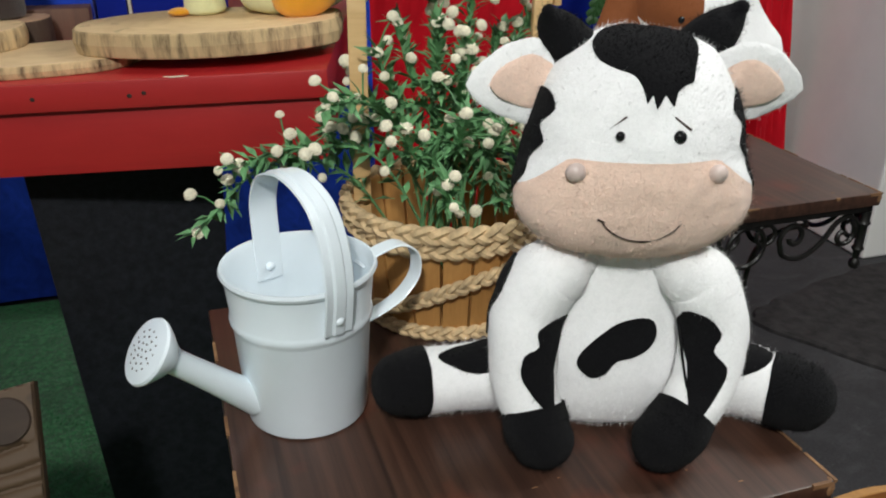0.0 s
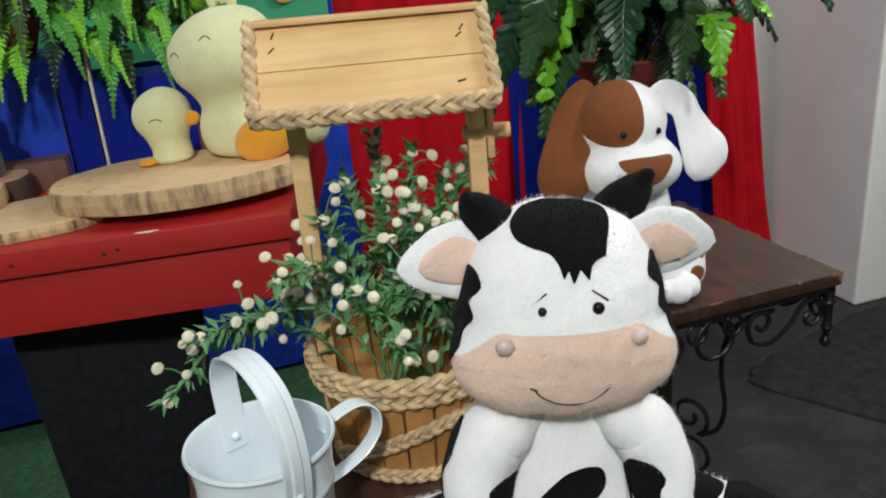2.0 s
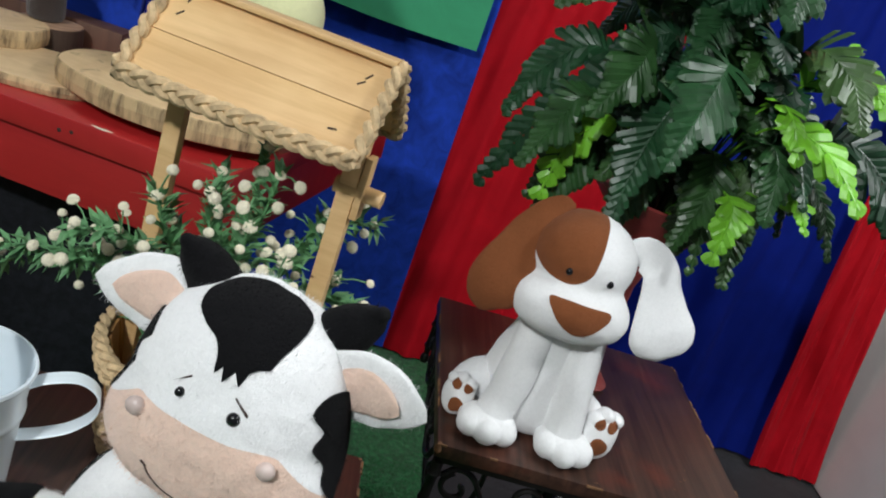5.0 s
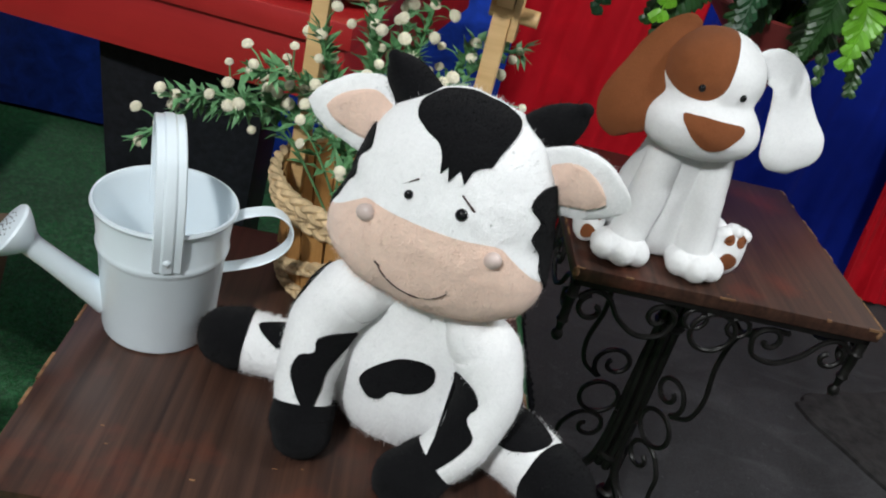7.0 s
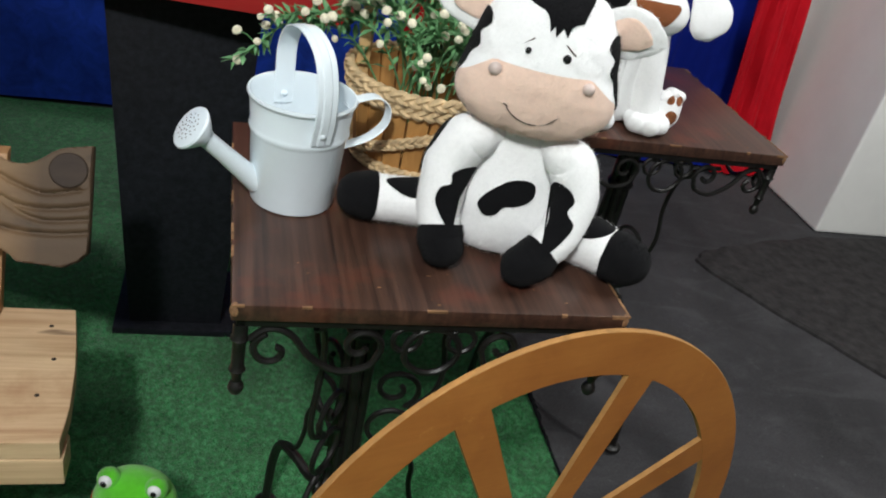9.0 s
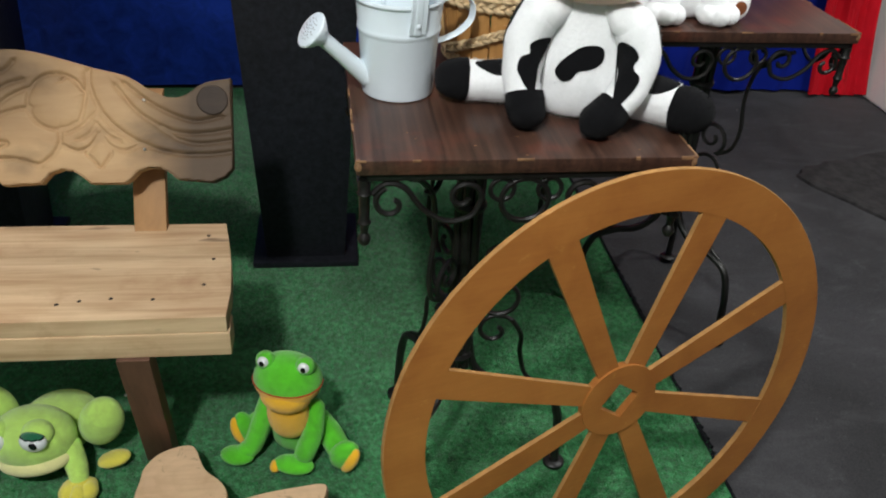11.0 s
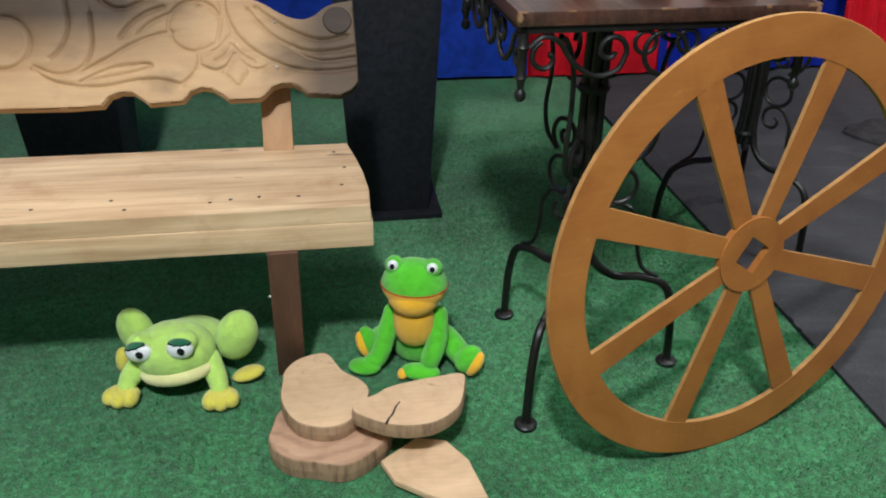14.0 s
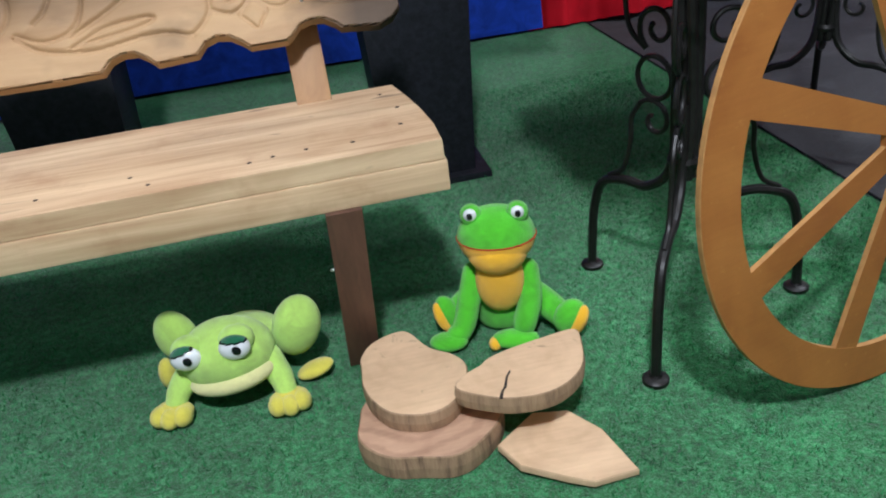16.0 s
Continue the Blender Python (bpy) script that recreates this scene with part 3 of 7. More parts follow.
def fuzz(bm, count, length, seed, thin=0.00018):
    """Stray fibres that stand off a felt toy's surface."""
    rng = np.random.default_rng(seed)
    bmesh.ops.recalc_face_normals(bm, faces=bm.faces[:])
    tree = surface(bm)
    faces = [f for f in bm.faces if f.material_index in (0, 1, 2)]
    area = np.array([f.calc_area() for f in faces])
    for i in rng.choice(len(faces), count, p=area / area.sum()):
        f = faces[int(i)]
        vs = f.verts
        w = rng.dirichlet([1.0] * len(vs))
        p = sum((v.co * float(k) for v, k in zip(vs, w)), Vector())
        lean = Vector(rng.normal(0, 0.8, 3).tolist())
        d = (f.normal + lean).normalized()
        if d.dot(f.normal) < 0.15 or tree.ray_cast(p + f.normal * 0.0004, f.normal, 0.006)[0] is not None:
            continue
        side = d.cross(Vector((0.3, 0.5, 0.8))).normalized() * thin
        t = length * float(rng.uniform(0.5, 1.4))
        q = bm.faces.new((bm.verts.new(p - side), bm.verts.new(p + side), bm.verts.new(p + d * t)))
        q.material_index = f.material_index


# ---- the room ----
def structure(name, bm, mats, label, category, smooth=False):
    return solid(name, bm, mats, ROOM, label, category, kind="structure", smooth=smooth)


def build_room():
    bm = bmesh.new()
    box(bm, -3.1, 5.1, -3.3, 3.0, -0.12, -0.004)
    structure("floor", bm, FLOOR, "dark grey felt floor, scuffed and dusty", "floor")
    bm = bmesh.new()
    box(bm, -3.0, 1.0, -3.2, 2.62, -0.003, 0.004)
    structure("carpet", bm, TURF, "green artificial-grass carpet with a straight cut edge", "carpet")
    bm = bmesh.new()
    rng = random.Random(13)
    rows = [[], [], []]
    for i in range(700):
        v = -3.2 + 5.82 * i / 699
        w = 0.012 + 0.005 * math.sin(i * 0.11) + rng.uniform(-0.004, 0.005)
        for row, (u, z) in zip(rows, ((0.996, 0.0072), (1.003, 0.0075), (1.0 + max(0.004, w), -0.0035))):
            row.append(bm.verts.new((u, v, z)))
    for a, b in zip(rows, rows[1:]):
        for i in range(699):
            bm.faces.new((a[i], b[i], b[i + 1], a[i + 1]))
    structure("trim", bm, FRINGE, "dark frayed backing along the cut carpet edge", "trim")
    bm = bmesh.new()
    box(bm, -3.1, 2.5, 2.78, 2.9, 0, 2.8)
    structure("wall_back", bm, WALL_PAINT, "off-white wall behind the curtains", "wall")
    bm = bmesh.new()
    box(bm, 2.5, 2.92, 2.14, 2.9, 0, 2.8, bev=0.01)
    structure("wall_right", bm, WALL_PAINT, "off-white painted wall with an outer corner", "wall")
    bm = bmesh.new()
    box(bm, 2.925, 5.0, 2.20, 2.9, 0, 2.8)
    structure("wall_recess", bm, DOOR_PAINT, "dark brown panelling beside the white wall", "wall")
    bm = bmesh.new()
    rng = random.Random(23)
    edge = [tuple(q) for q in spline([(4.6, 2.12), (3.2, 2.115), (2.6, 2.105), (2.3, 2.055), (2.05, 1.985), (1.90, 1.935), (1.832, 1.87), (1.86, 1.78), (2.0, 1.55), (2.2, 1.25), (2.5, 0.7), (2.8, 0.1), (3.4, -1.2), (4.6, -1.6)], 10)]
    rows = [[], [], [], []]
    for i, (x, y) in enumerate(edge):
        w = 0.006 * math.sin(i * 0.7) + rng.uniform(-0.003, 0.003)
        pull = Vector((3.4 - x, 0.6 - y, 0)).normalized()
        for row, (inset, z) in zip(rows, ((0.0, -0.003), (0.006, 0.006), (0.03, 0.012), (0.09, 0.008))):
            row.append(bm.verts.new((x + pull.x * (inset + w), y + pull.y * (inset + w), z)))
    n = len(edge)
    for a, b in zip(rows, rows[1:]):
        for i in range(n):
            bm.faces.new((a[i], a[(i + 1) % n], b[(i + 1) % n], b[i]))
    bm.faces.new(rows[-1])
    structure("floor_mat", bm, MAT_FELT, "darker brown-grey felt sheet with a raised edge lying on the floor", "floor mat", smooth=True)
    # Out-of-view walls and ceiling, added; their dark grey deepens the shadows.
    bm = bmesh.new()
    box(bm, 5.0, 5.1, -3.2, 2.14, 0, 2.8)
    structure("wall_far_right", bm, CLOSING_PAINT, "unseen wall added to close the room, dark grey to cut bounced light", "wall")
    bm = bmesh.new()
    box(bm, -3.1, -3.0, -3.2, 2.78, 0, 2.8)
    structure("wall_left", bm, CLOSING_PAINT, "unseen wall added to close the room, dark grey to cut bounced light", "wall")
    bm = bmesh.new()
    box(bm, -3.1, 5.1, -3.3, -3.2, 0, 2.8)
    structure("wall_front", bm, CLOSING_PAINT, "unseen wall added to close the room, dark grey to cut bounced light", "wall")
    bm = bmesh.new()
    box(bm, -3.1, 5.1, -3.3, 3.0, 2.8, 2.9)
    structure("ceiling", bm, CEILING_PAINT, "plain unseen ceiling added to close the room, dark grey to cut bounced light", "ceiling")


def curtain(u0, u1, v, z0, z1, mat, label, folds, depth, seed, head=None):
    """Hanging cloth with irregular folds; head gives its two edges at the top where they differ from the hem."""
    h0, h1 = head or (u0, u1)
    rng = random.Random(seed)
    waves = [(rng.uniform(0.6, 1.4) * folds, rng.uniform(0, 6.28), rng.uniform(0.4, 1.0)) for _ in range(4)]
    nu, nz = max(24, int((u1 - u0) * 110)), 28
    bm, rows = bmesh.new(), []
    for side in (0.0, 0.004):
        grid = []
        for j in range(nz + 1):
            f = j / nz
            row = []
            for i in range(nu + 1):
                s = i / nu
                g = sum(w * math.sin(k * 6.28 * s + ph + 0.5 * math.sin(2.2 * f + ph)) for k, ph, w in waves) / 2.6
                amp = depth * (0.55 + 0.6 * (1 - f))
                crumple = 0.006 * math.sin(37 * s + 11 * f) * math.sin(13 * f + 5 * s) + 0.004 * math.sin(71 * s - 23 * f)
                row.append(bm.verts.new((h0 * f + u0 * (1 - f) + s * (h1 * f + u1 * (1 - f) - h0 * f - u0 * (1 - f)), v - amp * (1 + g) - crumple - 0.05 * (1 - f) ** 6 + side, z0 + (z1 - z0) * f + (0.012 * g if j == 0 else 0))))
            grid.append(row)
        rows.append(grid)
    for g, flip in ((rows[0], False), (rows[1], True)):
        for j in range(nz):
            for i in range(nu):
                q = (g[j][i], g[j][i + 1], g[j + 1][i + 1], g[j + 1][i])
                bm.faces.new(q[::-1] if flip else q)
    for i in range(nu):
        bm.faces.new((rows[0][0][i], rows[1][0][i], rows[1][0][i + 1], rows[0][0][i + 1]))
    for j in range(nz):
        for i in (0, nu):
            bm.faces.new((rows[0][j][i], rows[0][j + 1][i], rows[1][j + 1][i], rows[1][j][i]))
    solid("curtain", bm, mat, ROOM, label, "curtain", group="backdrop curtains")


def build_backdrop():
    curtain(-2.95, 0.82, 2.72, 0.012, 2.6, BLUE_VELVET, "blue crushed-velvet backdrop curtain hanging to the floor", 9, 0.035, 3)
    curtain(0.765, 1.45, 2.70, 0.012, 2.6, RED_CLOTH, "red satin backdrop curtain hanging in soft folds", 2.2, 0.035, 5, head=(0.81, 1.42))
    curtain(1.40, 2.26, 2.72, 0.012, 2.6, BLUE_CLOTH, "deep blue satin backdrop curtain with long folds", 4.2, 0.04, 7, head=(1.40, 2.12))
    curtain(2.23, 2.492, 2.650, 0.012, 2.6, RED_CLOTH, "red satin curtain beside the white wall, bunched at its hem", 1.8, 0.022, 9, head=(2.03, 2.17))
    bm = bmesh.new()
    rows = [[], []]
    for k, off in ((0, 0.0), (1, 0.003)):
        for j in range(13):
            rows[k].append([bm.verts.new((-0.45 + 1.24 * i / 40, 2.605 + off - 0.008 * math.sin(i * 0.5) * (1 - j / 12), 1.088 + 0.75 * j / 12 + 0.004 * math.sin(i * 0.33))) for i in range(41)])
        for a, b in zip(rows[k], rows[k][1:]):
            for i in range(40):
                q = (a[i], a[i + 1], b[i + 1], b[i])
                bm.faces.new(q if not k else q[::-1])
    banner = thing("banner", ROOM, "green cotton banner with a small yellow bird print", "banner")
    part("sheet", bm, GREEN_CLOTH, banner)
    bm = bmesh.new()
    slab(bm, oval(0, 0, 0.035, 0.028, 20), 0, 0.002, inset=0.0005)
    slab(bm, oval(0.03, 0.035, 0.018, 0.016, 16), 0, 0.0022, inset=0.0005)
    bmesh.ops.transform(bm, matrix=pose(0.66, 2.590, 1.245, 90, 0, 0), verts=bm.verts[:])
    part("print", bm, PRINT_YELLOW, banner, "faded yellow bird-shaped print")


# ---- wrought-iron side tables ----
def build_table(m, label, yaw_feet, spread, foot_at):
    t = thing("side_table", m, label, "side table", "iron side tables")
    W, D, H = 0.475, 0.458, 0.80
    bm = bmesh.new()
    box(bm, -W / 2, W / 2, -D / 2, D / 2, H - 0.022, H, bev=0.003)
    part("tabletop", bm, TABLE_WOOD, t, "dark stained wooden top with worn edges")
    bm = bmesh.new()
    rng = random.Random(4)
    # Chipped, paler wood along the upper arris.
    for x0, x1, y0, y1 in ((-W / 2, W / 2, -D / 2 - 0.0008, -D / 2 + 0.0022), (W / 2 - 0.0022, W / 2 + 0.0008, -D / 2, D / 2), (-W / 2 - 0.0008, -W / 2 + 0.0022, -D / 2, D / 2)):
        along = x1 - x0 > y1 - y0
        pos = 0.0
        while pos < 0.97:
            ln = rng.uniform(0.01, 0.09)
            end = min(1.0, pos + ln)
            h = rng.uniform(0.001, 0.0035)
            if rng.random() < 0.5:
                if along:
                    box(bm, x0 + (x1 - x0) * pos, x0 + (x1 - x0) * end, y0, y1, H - 0.001 - h, H + 0.0005)
                else:
                    box(bm, x0, x1, y0 + (y1 - y0) * pos, y0 + (y1 - y0) * end, H - 0.001 - h, H + 0.0005)
            pos = end + rng.uniform(0.003, 0.03)
    for _ in range(12):
        x, y = rng.uniform(-0.21, 0.21), -D / 2 + abs(rng.gauss(0, 0.05)) + 0.01
        a, b = rng.uniform(0.0006, 0.0026), rng.uniform(0.0004, 0.0009)
        box(bm, x - a, x + a, y - b, y + b, H - 0.0004, H + 0.0003)
    for sx, sy in ((-1, -1), (1, -1), (1, 1)):
        blob(bm, (sx * (W / 2 - 0.004), sy * (D / 2 - 0.004), H - 0.009), (0.0058, 0.0058, 0.0098), u=10, v=8)
    tagged(part("worn_edge", bm, TABLE_EDGE, t, "bare chipped wood along the edges"), kind="stuff")
    bm = bmesh.new()
    e = 0.012
    for a, b in (((-1, -1), (1, -1)), ((1, -1), (1, 1)), ((1, 1), (-1, 1)), ((-1, 1), (-1, -1))):
        p, q = (a[0] * (W / 2 - e), a[1] * (D / 2 - e)), (b[0] * (W / 2 - e), b[1] * (D / 2 - e))
        lo, hi = (min(p[0], q[0]) - 0.006, min(p[1], q[1]) - 0.006), (max(p[0], q[0]) + 0.006, max(p[1], q[1]) + 0.006)
        box(bm, lo[0], hi[0], lo[1], hi[1], H - 0.034, H - 0.0222, bev=0.002)
    part("frame", bm, IRON, t, "black iron frame under the top")
    # Drops at the corners.
    for sx in (-1, 1):
        for sy in (-1, 1):
            bm = bmesh.new()
            x, y = sx * (W / 2 - 0.012), sy * (D / 2 - 0.012)
            prof = [(0.0085, H - 0.033), (0.0085, H - 0.05), (0.011, H - 0.054), (0.0075, H - 0.06), (0.0075, H - 0.095), (0.010, H - 0.10), (0.0065, H - 0.106), (0.005, H - 0.118), (0.0085, H - 0.123), (0.0095, H - 0.129), (0.006, H - 0.136), (0.001, H - 0.138)]
            lathe(bm, prof, 12, centre=(x, y))
            part("corner_drop", bm, IRON, t)
    # Scroll frieze on the four sides.
    for k in range(4):
        half, depth = (W / 2, D / 2) if k % 2 == 0 else (D / 2, W / 2)
        bm = bmesh.new()
        turn = pose(0, 0, 0, 0, 0, 90 * k)

        def bar(path, r=0.0044):
            tube(bm, [turn @ Vector((x, -depth + 0.012, z)) for x, z in path], r, 7)
        z0 = H - 0.036
        bar(arc(0, z0 - 0.034, 0.034, 0, 360, 26))
        for s in (-1, 1):
            curl = [(s * x, z) for x, z in spiral(0.088, z0 - 0.028, 0.007, 0.026, -160, 190, 26)]
            sweep = spline([(s * 0.0624, z0 - 0.0325), (s * 0.075, z0 - 0.058), (s * 0.11, z0 - 0.066), (s * 0.145, z0 - 0.045), (s * 0.17, z0 - 0.012), (s * 0.195, z0 - 0.004), (s * 0.215, z0 - 0.02)], 6)
            bar(curl + [tuple(q) for q in sweep])
            bar([(s * x, z) for x, z in spiral(0.188, z0 - 0.036, 0.006, 0.026, 120, 430, 24)])
            bar([(s * x, z) for x, z in arc(0.034, z0 - 0.017, 0.017, 0, 360, 16)], 0.0036)
        part("scroll_frieze", bm, IRON, t, "forged iron scrolls")
    ox, oy = foot_at
    # Pedestal: a bundle of bars that splays into three feet.
    for k in range(6):
        bm = bmesh.new()
        a = radians(60 * k + 20)
        tube(bm, [(ox + 0.017 * math.cos(a + 0.25 * math.sin(j * 0.4)), oy + 0.017 * math.sin(a + 0.25 * math.sin(j * 0.4)), 0.27 + (H - 0.30) * j / 16) for j in range(17)], 0.0085, 8)
        part("bar", bm, IRON, t)
    bm = bmesh.new()
    box(bm, -W / 2 + 0.01, W / 2 - 0.01, oy - 0.01, oy + 0.01, H - 0.036, H - 0.024)
    part("bearer", bm, IRON, t)
    bm = bmesh.new()
    box(bm, ox - 0.01, ox + 0.01, -D / 2 + 0.01, D / 2 - 0.01, H - 0.0365, H - 0.0245)
    part("bearer", bm, IRON, t)
    for zb in (0.30, 0.62):
        bm = bmesh.new()
        lathe(bm, [(0.026, zb - 0.008), (0.029, zb), (0.026, zb + 0.008)], 16, centre=(ox, oy))
        part("collar", bm, IRON, t)
    for ang in yaw_feet:
        ca, sa = math.cos(radians(ang)), math.sin(radians(ang))
        bm = bmesh.new()

        def out(path):
            return [(ox + r * ca, oy + r * sa, z) for r, z in path]
        tube(bm, out(spline([(0.018, 0.40), (0.02, 0.32), (0.035, 0.262), (0.08, 0.226), (0.135, 0.222), (spread - 0.032, 0.20), (spread - 0.010, 0.14), (spread - 0.003, 0.07), (spread, 0.012)], 8)), 0.0088, 9)
        lathe(bm, [(0.0085, 0.019), (0.0105, 0.0155), (0.0185, 0.0145), (0.0222, 0.011), (0.0222, 0.005), (0.0185, 0.0)], 18, centre=(ox + spread * ca, oy + spread * sa))
        part("foot", bm, IRON, t)
        bm = bmesh.new()
        tube(bm, out([(r, z) for r, z in spline([(spread - 0.05, 0.221), (0.135, 0.245), (0.118, 0.30), (0.115, 0.345), (0.095, 0.378)], 8)] + spiral(0.066, 0.352, 0.038, 0.008, 42, 420, 30)), 0.0046, 7)
        tube(bm, out(arc(0.066, 0.426, 0.036, 0, 360, 26)), 0.0046, 7, closed=False)
        low = spiral(0.062, 0.508, 0.010, 0.040, 400, -60, 34)
        tube(bm, out(low + [tuple(q) for q in spline([(0.086, 0.473), (0.118, 0.50), (0.128, 0.55), (0.118, 0.62), (0.128, 0.69), (0.165, 0.735), (0.20, 0.755)], 7)]), 0.0046, 7)
        tube(bm, out(spiral(0.125, 0.728, 0.008, 0.03, 30, 330, 22)), 0.0042, 7)
        part("side_scroll", bm, IRON, t, "forged iron scrolls")
    return t


# ---- the wheel ----
def build_wheel():
    c = ROOM.inverted() @ Vector((0.447, 0.625, 0.0))
    normal = Vector((0.274, -0.959, 0.074)).normalized()
    e1 = Vector((0, 0, 1)).cross(normal).normalized()
    e2 = normal.cross(e1).normalized()
    RO, RI, T = 0.396, 0.331, 0.009
    centre = Vector((c.x, c.y, RO * e2.z + 0.005))
    m = ROOM @ Matrix.Translation(centre) @ Matrix((e1, e2, normal)).transposed().to_4x4()
    w = thing("cart_wheel", m, "ochre-painted flat wooden cart wheel leaning on a table", "wheel")
    bm = bmesh.new()
    n = 96
    prof = [(RI, -T / 2), (RO - 0.001, -T / 2), (RO, -T / 2 + 0.001), (RO, T / 2 - 0.001), (RO - 0.001, T / 2), (RI, T / 2)]
    rings = [[(r * math.cos(2 * math.pi * i / n), r * math.sin(2 * math.pi * i / n), z) for r, z in prof] for i in range(n)]
    rows = skin(bm, rings, 0, False, True)
    for f in bm.faces:
        rr = [math.hypot(v.co.x, v.co.y) for v in f.verts]
        if min(rr) > RO - 0.0015 or max(rr) < RI + 0.0005:
            f.material_index = 1
    part("rim", bm, [WHEEL_PAINT, WHEEL_EDGE], w)
    for k in range(8):
        a = radians(114 + 45 * k)
        bm = bmesh.new()
        pts = [(0.05, -0.018), (RI + 0.004, -0.0245), (RI + 0.004, 0.0245), (0.05, 0.018)]
        lo, hi = [bm.verts.new((x * math.cos(a) - y * math.sin(a), x * math.sin(a) + y * math.cos(a), -T / 2 + 0.0006)) for x, y in pts], [bm.verts.new((x * math.cos(a) - y * math.sin(a), x * math.sin(a) + y * math.cos(a), T / 2 - 0.0006)) for x, y in pts]
        bm.faces.new(lo[::-1]), bm.faces.new(hi)
        for i in range(4):
            bm.faces.new((lo[i], lo[(i + 1) % 4], hi[(i + 1) % 4], hi[i])).material_index = 1
        part("spoke", bm, [WHEEL_PAINT, WHEEL_EDGE], w, smooth=False)
    bm = bmesh.new()
    d = radians(8)
    inner = []
    for i in range(40):
        a = 2 * math.pi * i / 40
        k = 0.036 / (abs(math.cos(a - d)) + abs(math.sin(a - d)))
        inner.append((k * math.cos(a), k * math.sin(a)))
    outer = [(0.068 * math.cos(2 * math.pi * i / 40), 0.068 * math.sin(2 * math.pi * i / 40)) for i in range(40)]
    rings = [[(*p, z) for p, z in ((inner[i], -T / 2 - 0.001), (outer[i], -T / 2 - 0.001), (outer[i], T / 2 + 0.003), (inner[i], T / 2 + 0.003))] for i in range(40)]
    skin(bm, rings, 0, False, True)
    part("hub", bm, [WHEEL_PAINT], w, "round hub board with a diamond hole", smooth=False)


# ---- the bench ----
def relief(bm, outline, lines, x0, x1, y0, y1, step, mirror):
    """Shallow carving on a board: gouged lines, each with a hollow that runs out on its lower side."""
    nx, ny = int((x1 - x0) / step), int((y1 - y0) / step)
    gx, gy = np.meshgrid(np.linspace(x0, x1, nx + 1), np.linspace(y0, y1, ny + 1), indexing="ij")

    def nearest(path):
        best, side = np.full(gx.shape, 9.0), np.zeros(gx.shape)
        for (ax, ay), (bx, by) in zip(path, path[1:]):
            dx, dy = bx - ax, by - ay
            t = np.clip(((gx - ax) * dx + (gy - ay) * dy) / max(1e-12, dx * dx + dy * dy), 0, 1)
            d = np.hypot(gx - ax - t * dx, gy - ay - t * dy)
            s = (gx - ax) * dy - (gy - ay) * dx
            side = np.where(d < best, np.sign(s), side)
            best = np.minimum(best, d)
        return best, side
    rim = outline + outline[:1]
    gap, _ = nearest(rim)
    inside = np.zeros(gx.shape, bool)
    for (ax, ay), (bx, by) in zip(rim, rim[1:]):
        if ay != by:
            inside ^= ((ay > gy) != (by > gy)) & (gx < (bx - ax) * (gy - ay) / (by - ay) + ax)
    h = np.full(gx.shape, 0.0062)
    for points, r in lines:
        d, side = nearest([tuple(q) for q in spline(points, 6)])
        h = h - 0.0046 * np.exp(-(d / (r * 0.66)) ** 2) - np.where(side > 0, 0.0042, 0.0003) * np.exp(-d / 0.010)
    h += np.array([noise.noise(Vector((float(a) * 60, float(b) * 60, 0))) * 0.0004 for a, b in zip(gx.flat, gy.flat)]).reshape(gx.shape)
    h = np.where(inside, np.minimum(h, 0.0002 + gap * 3.5), -0.002)
    for flip in (False, True):
        grid = [[bm.verts.new((*(mirror((float(gx[i, k]), 0.0))[:1] if flip else (float(gx[i, k]),)), float(gy[i, k]), max(-0.002, float(h[i, k])))) if inside[i, k] else None for k in range(ny + 1)] for i in range(nx + 1)]
        for i in range(nx):
            for k in range(ny):
                q = [grid[i][k], grid[i + 1][k], grid[i + 1][k + 1], grid[i][k + 1]]
                if all(q):
                    bm.faces.new(q[::-1] if flip else q)


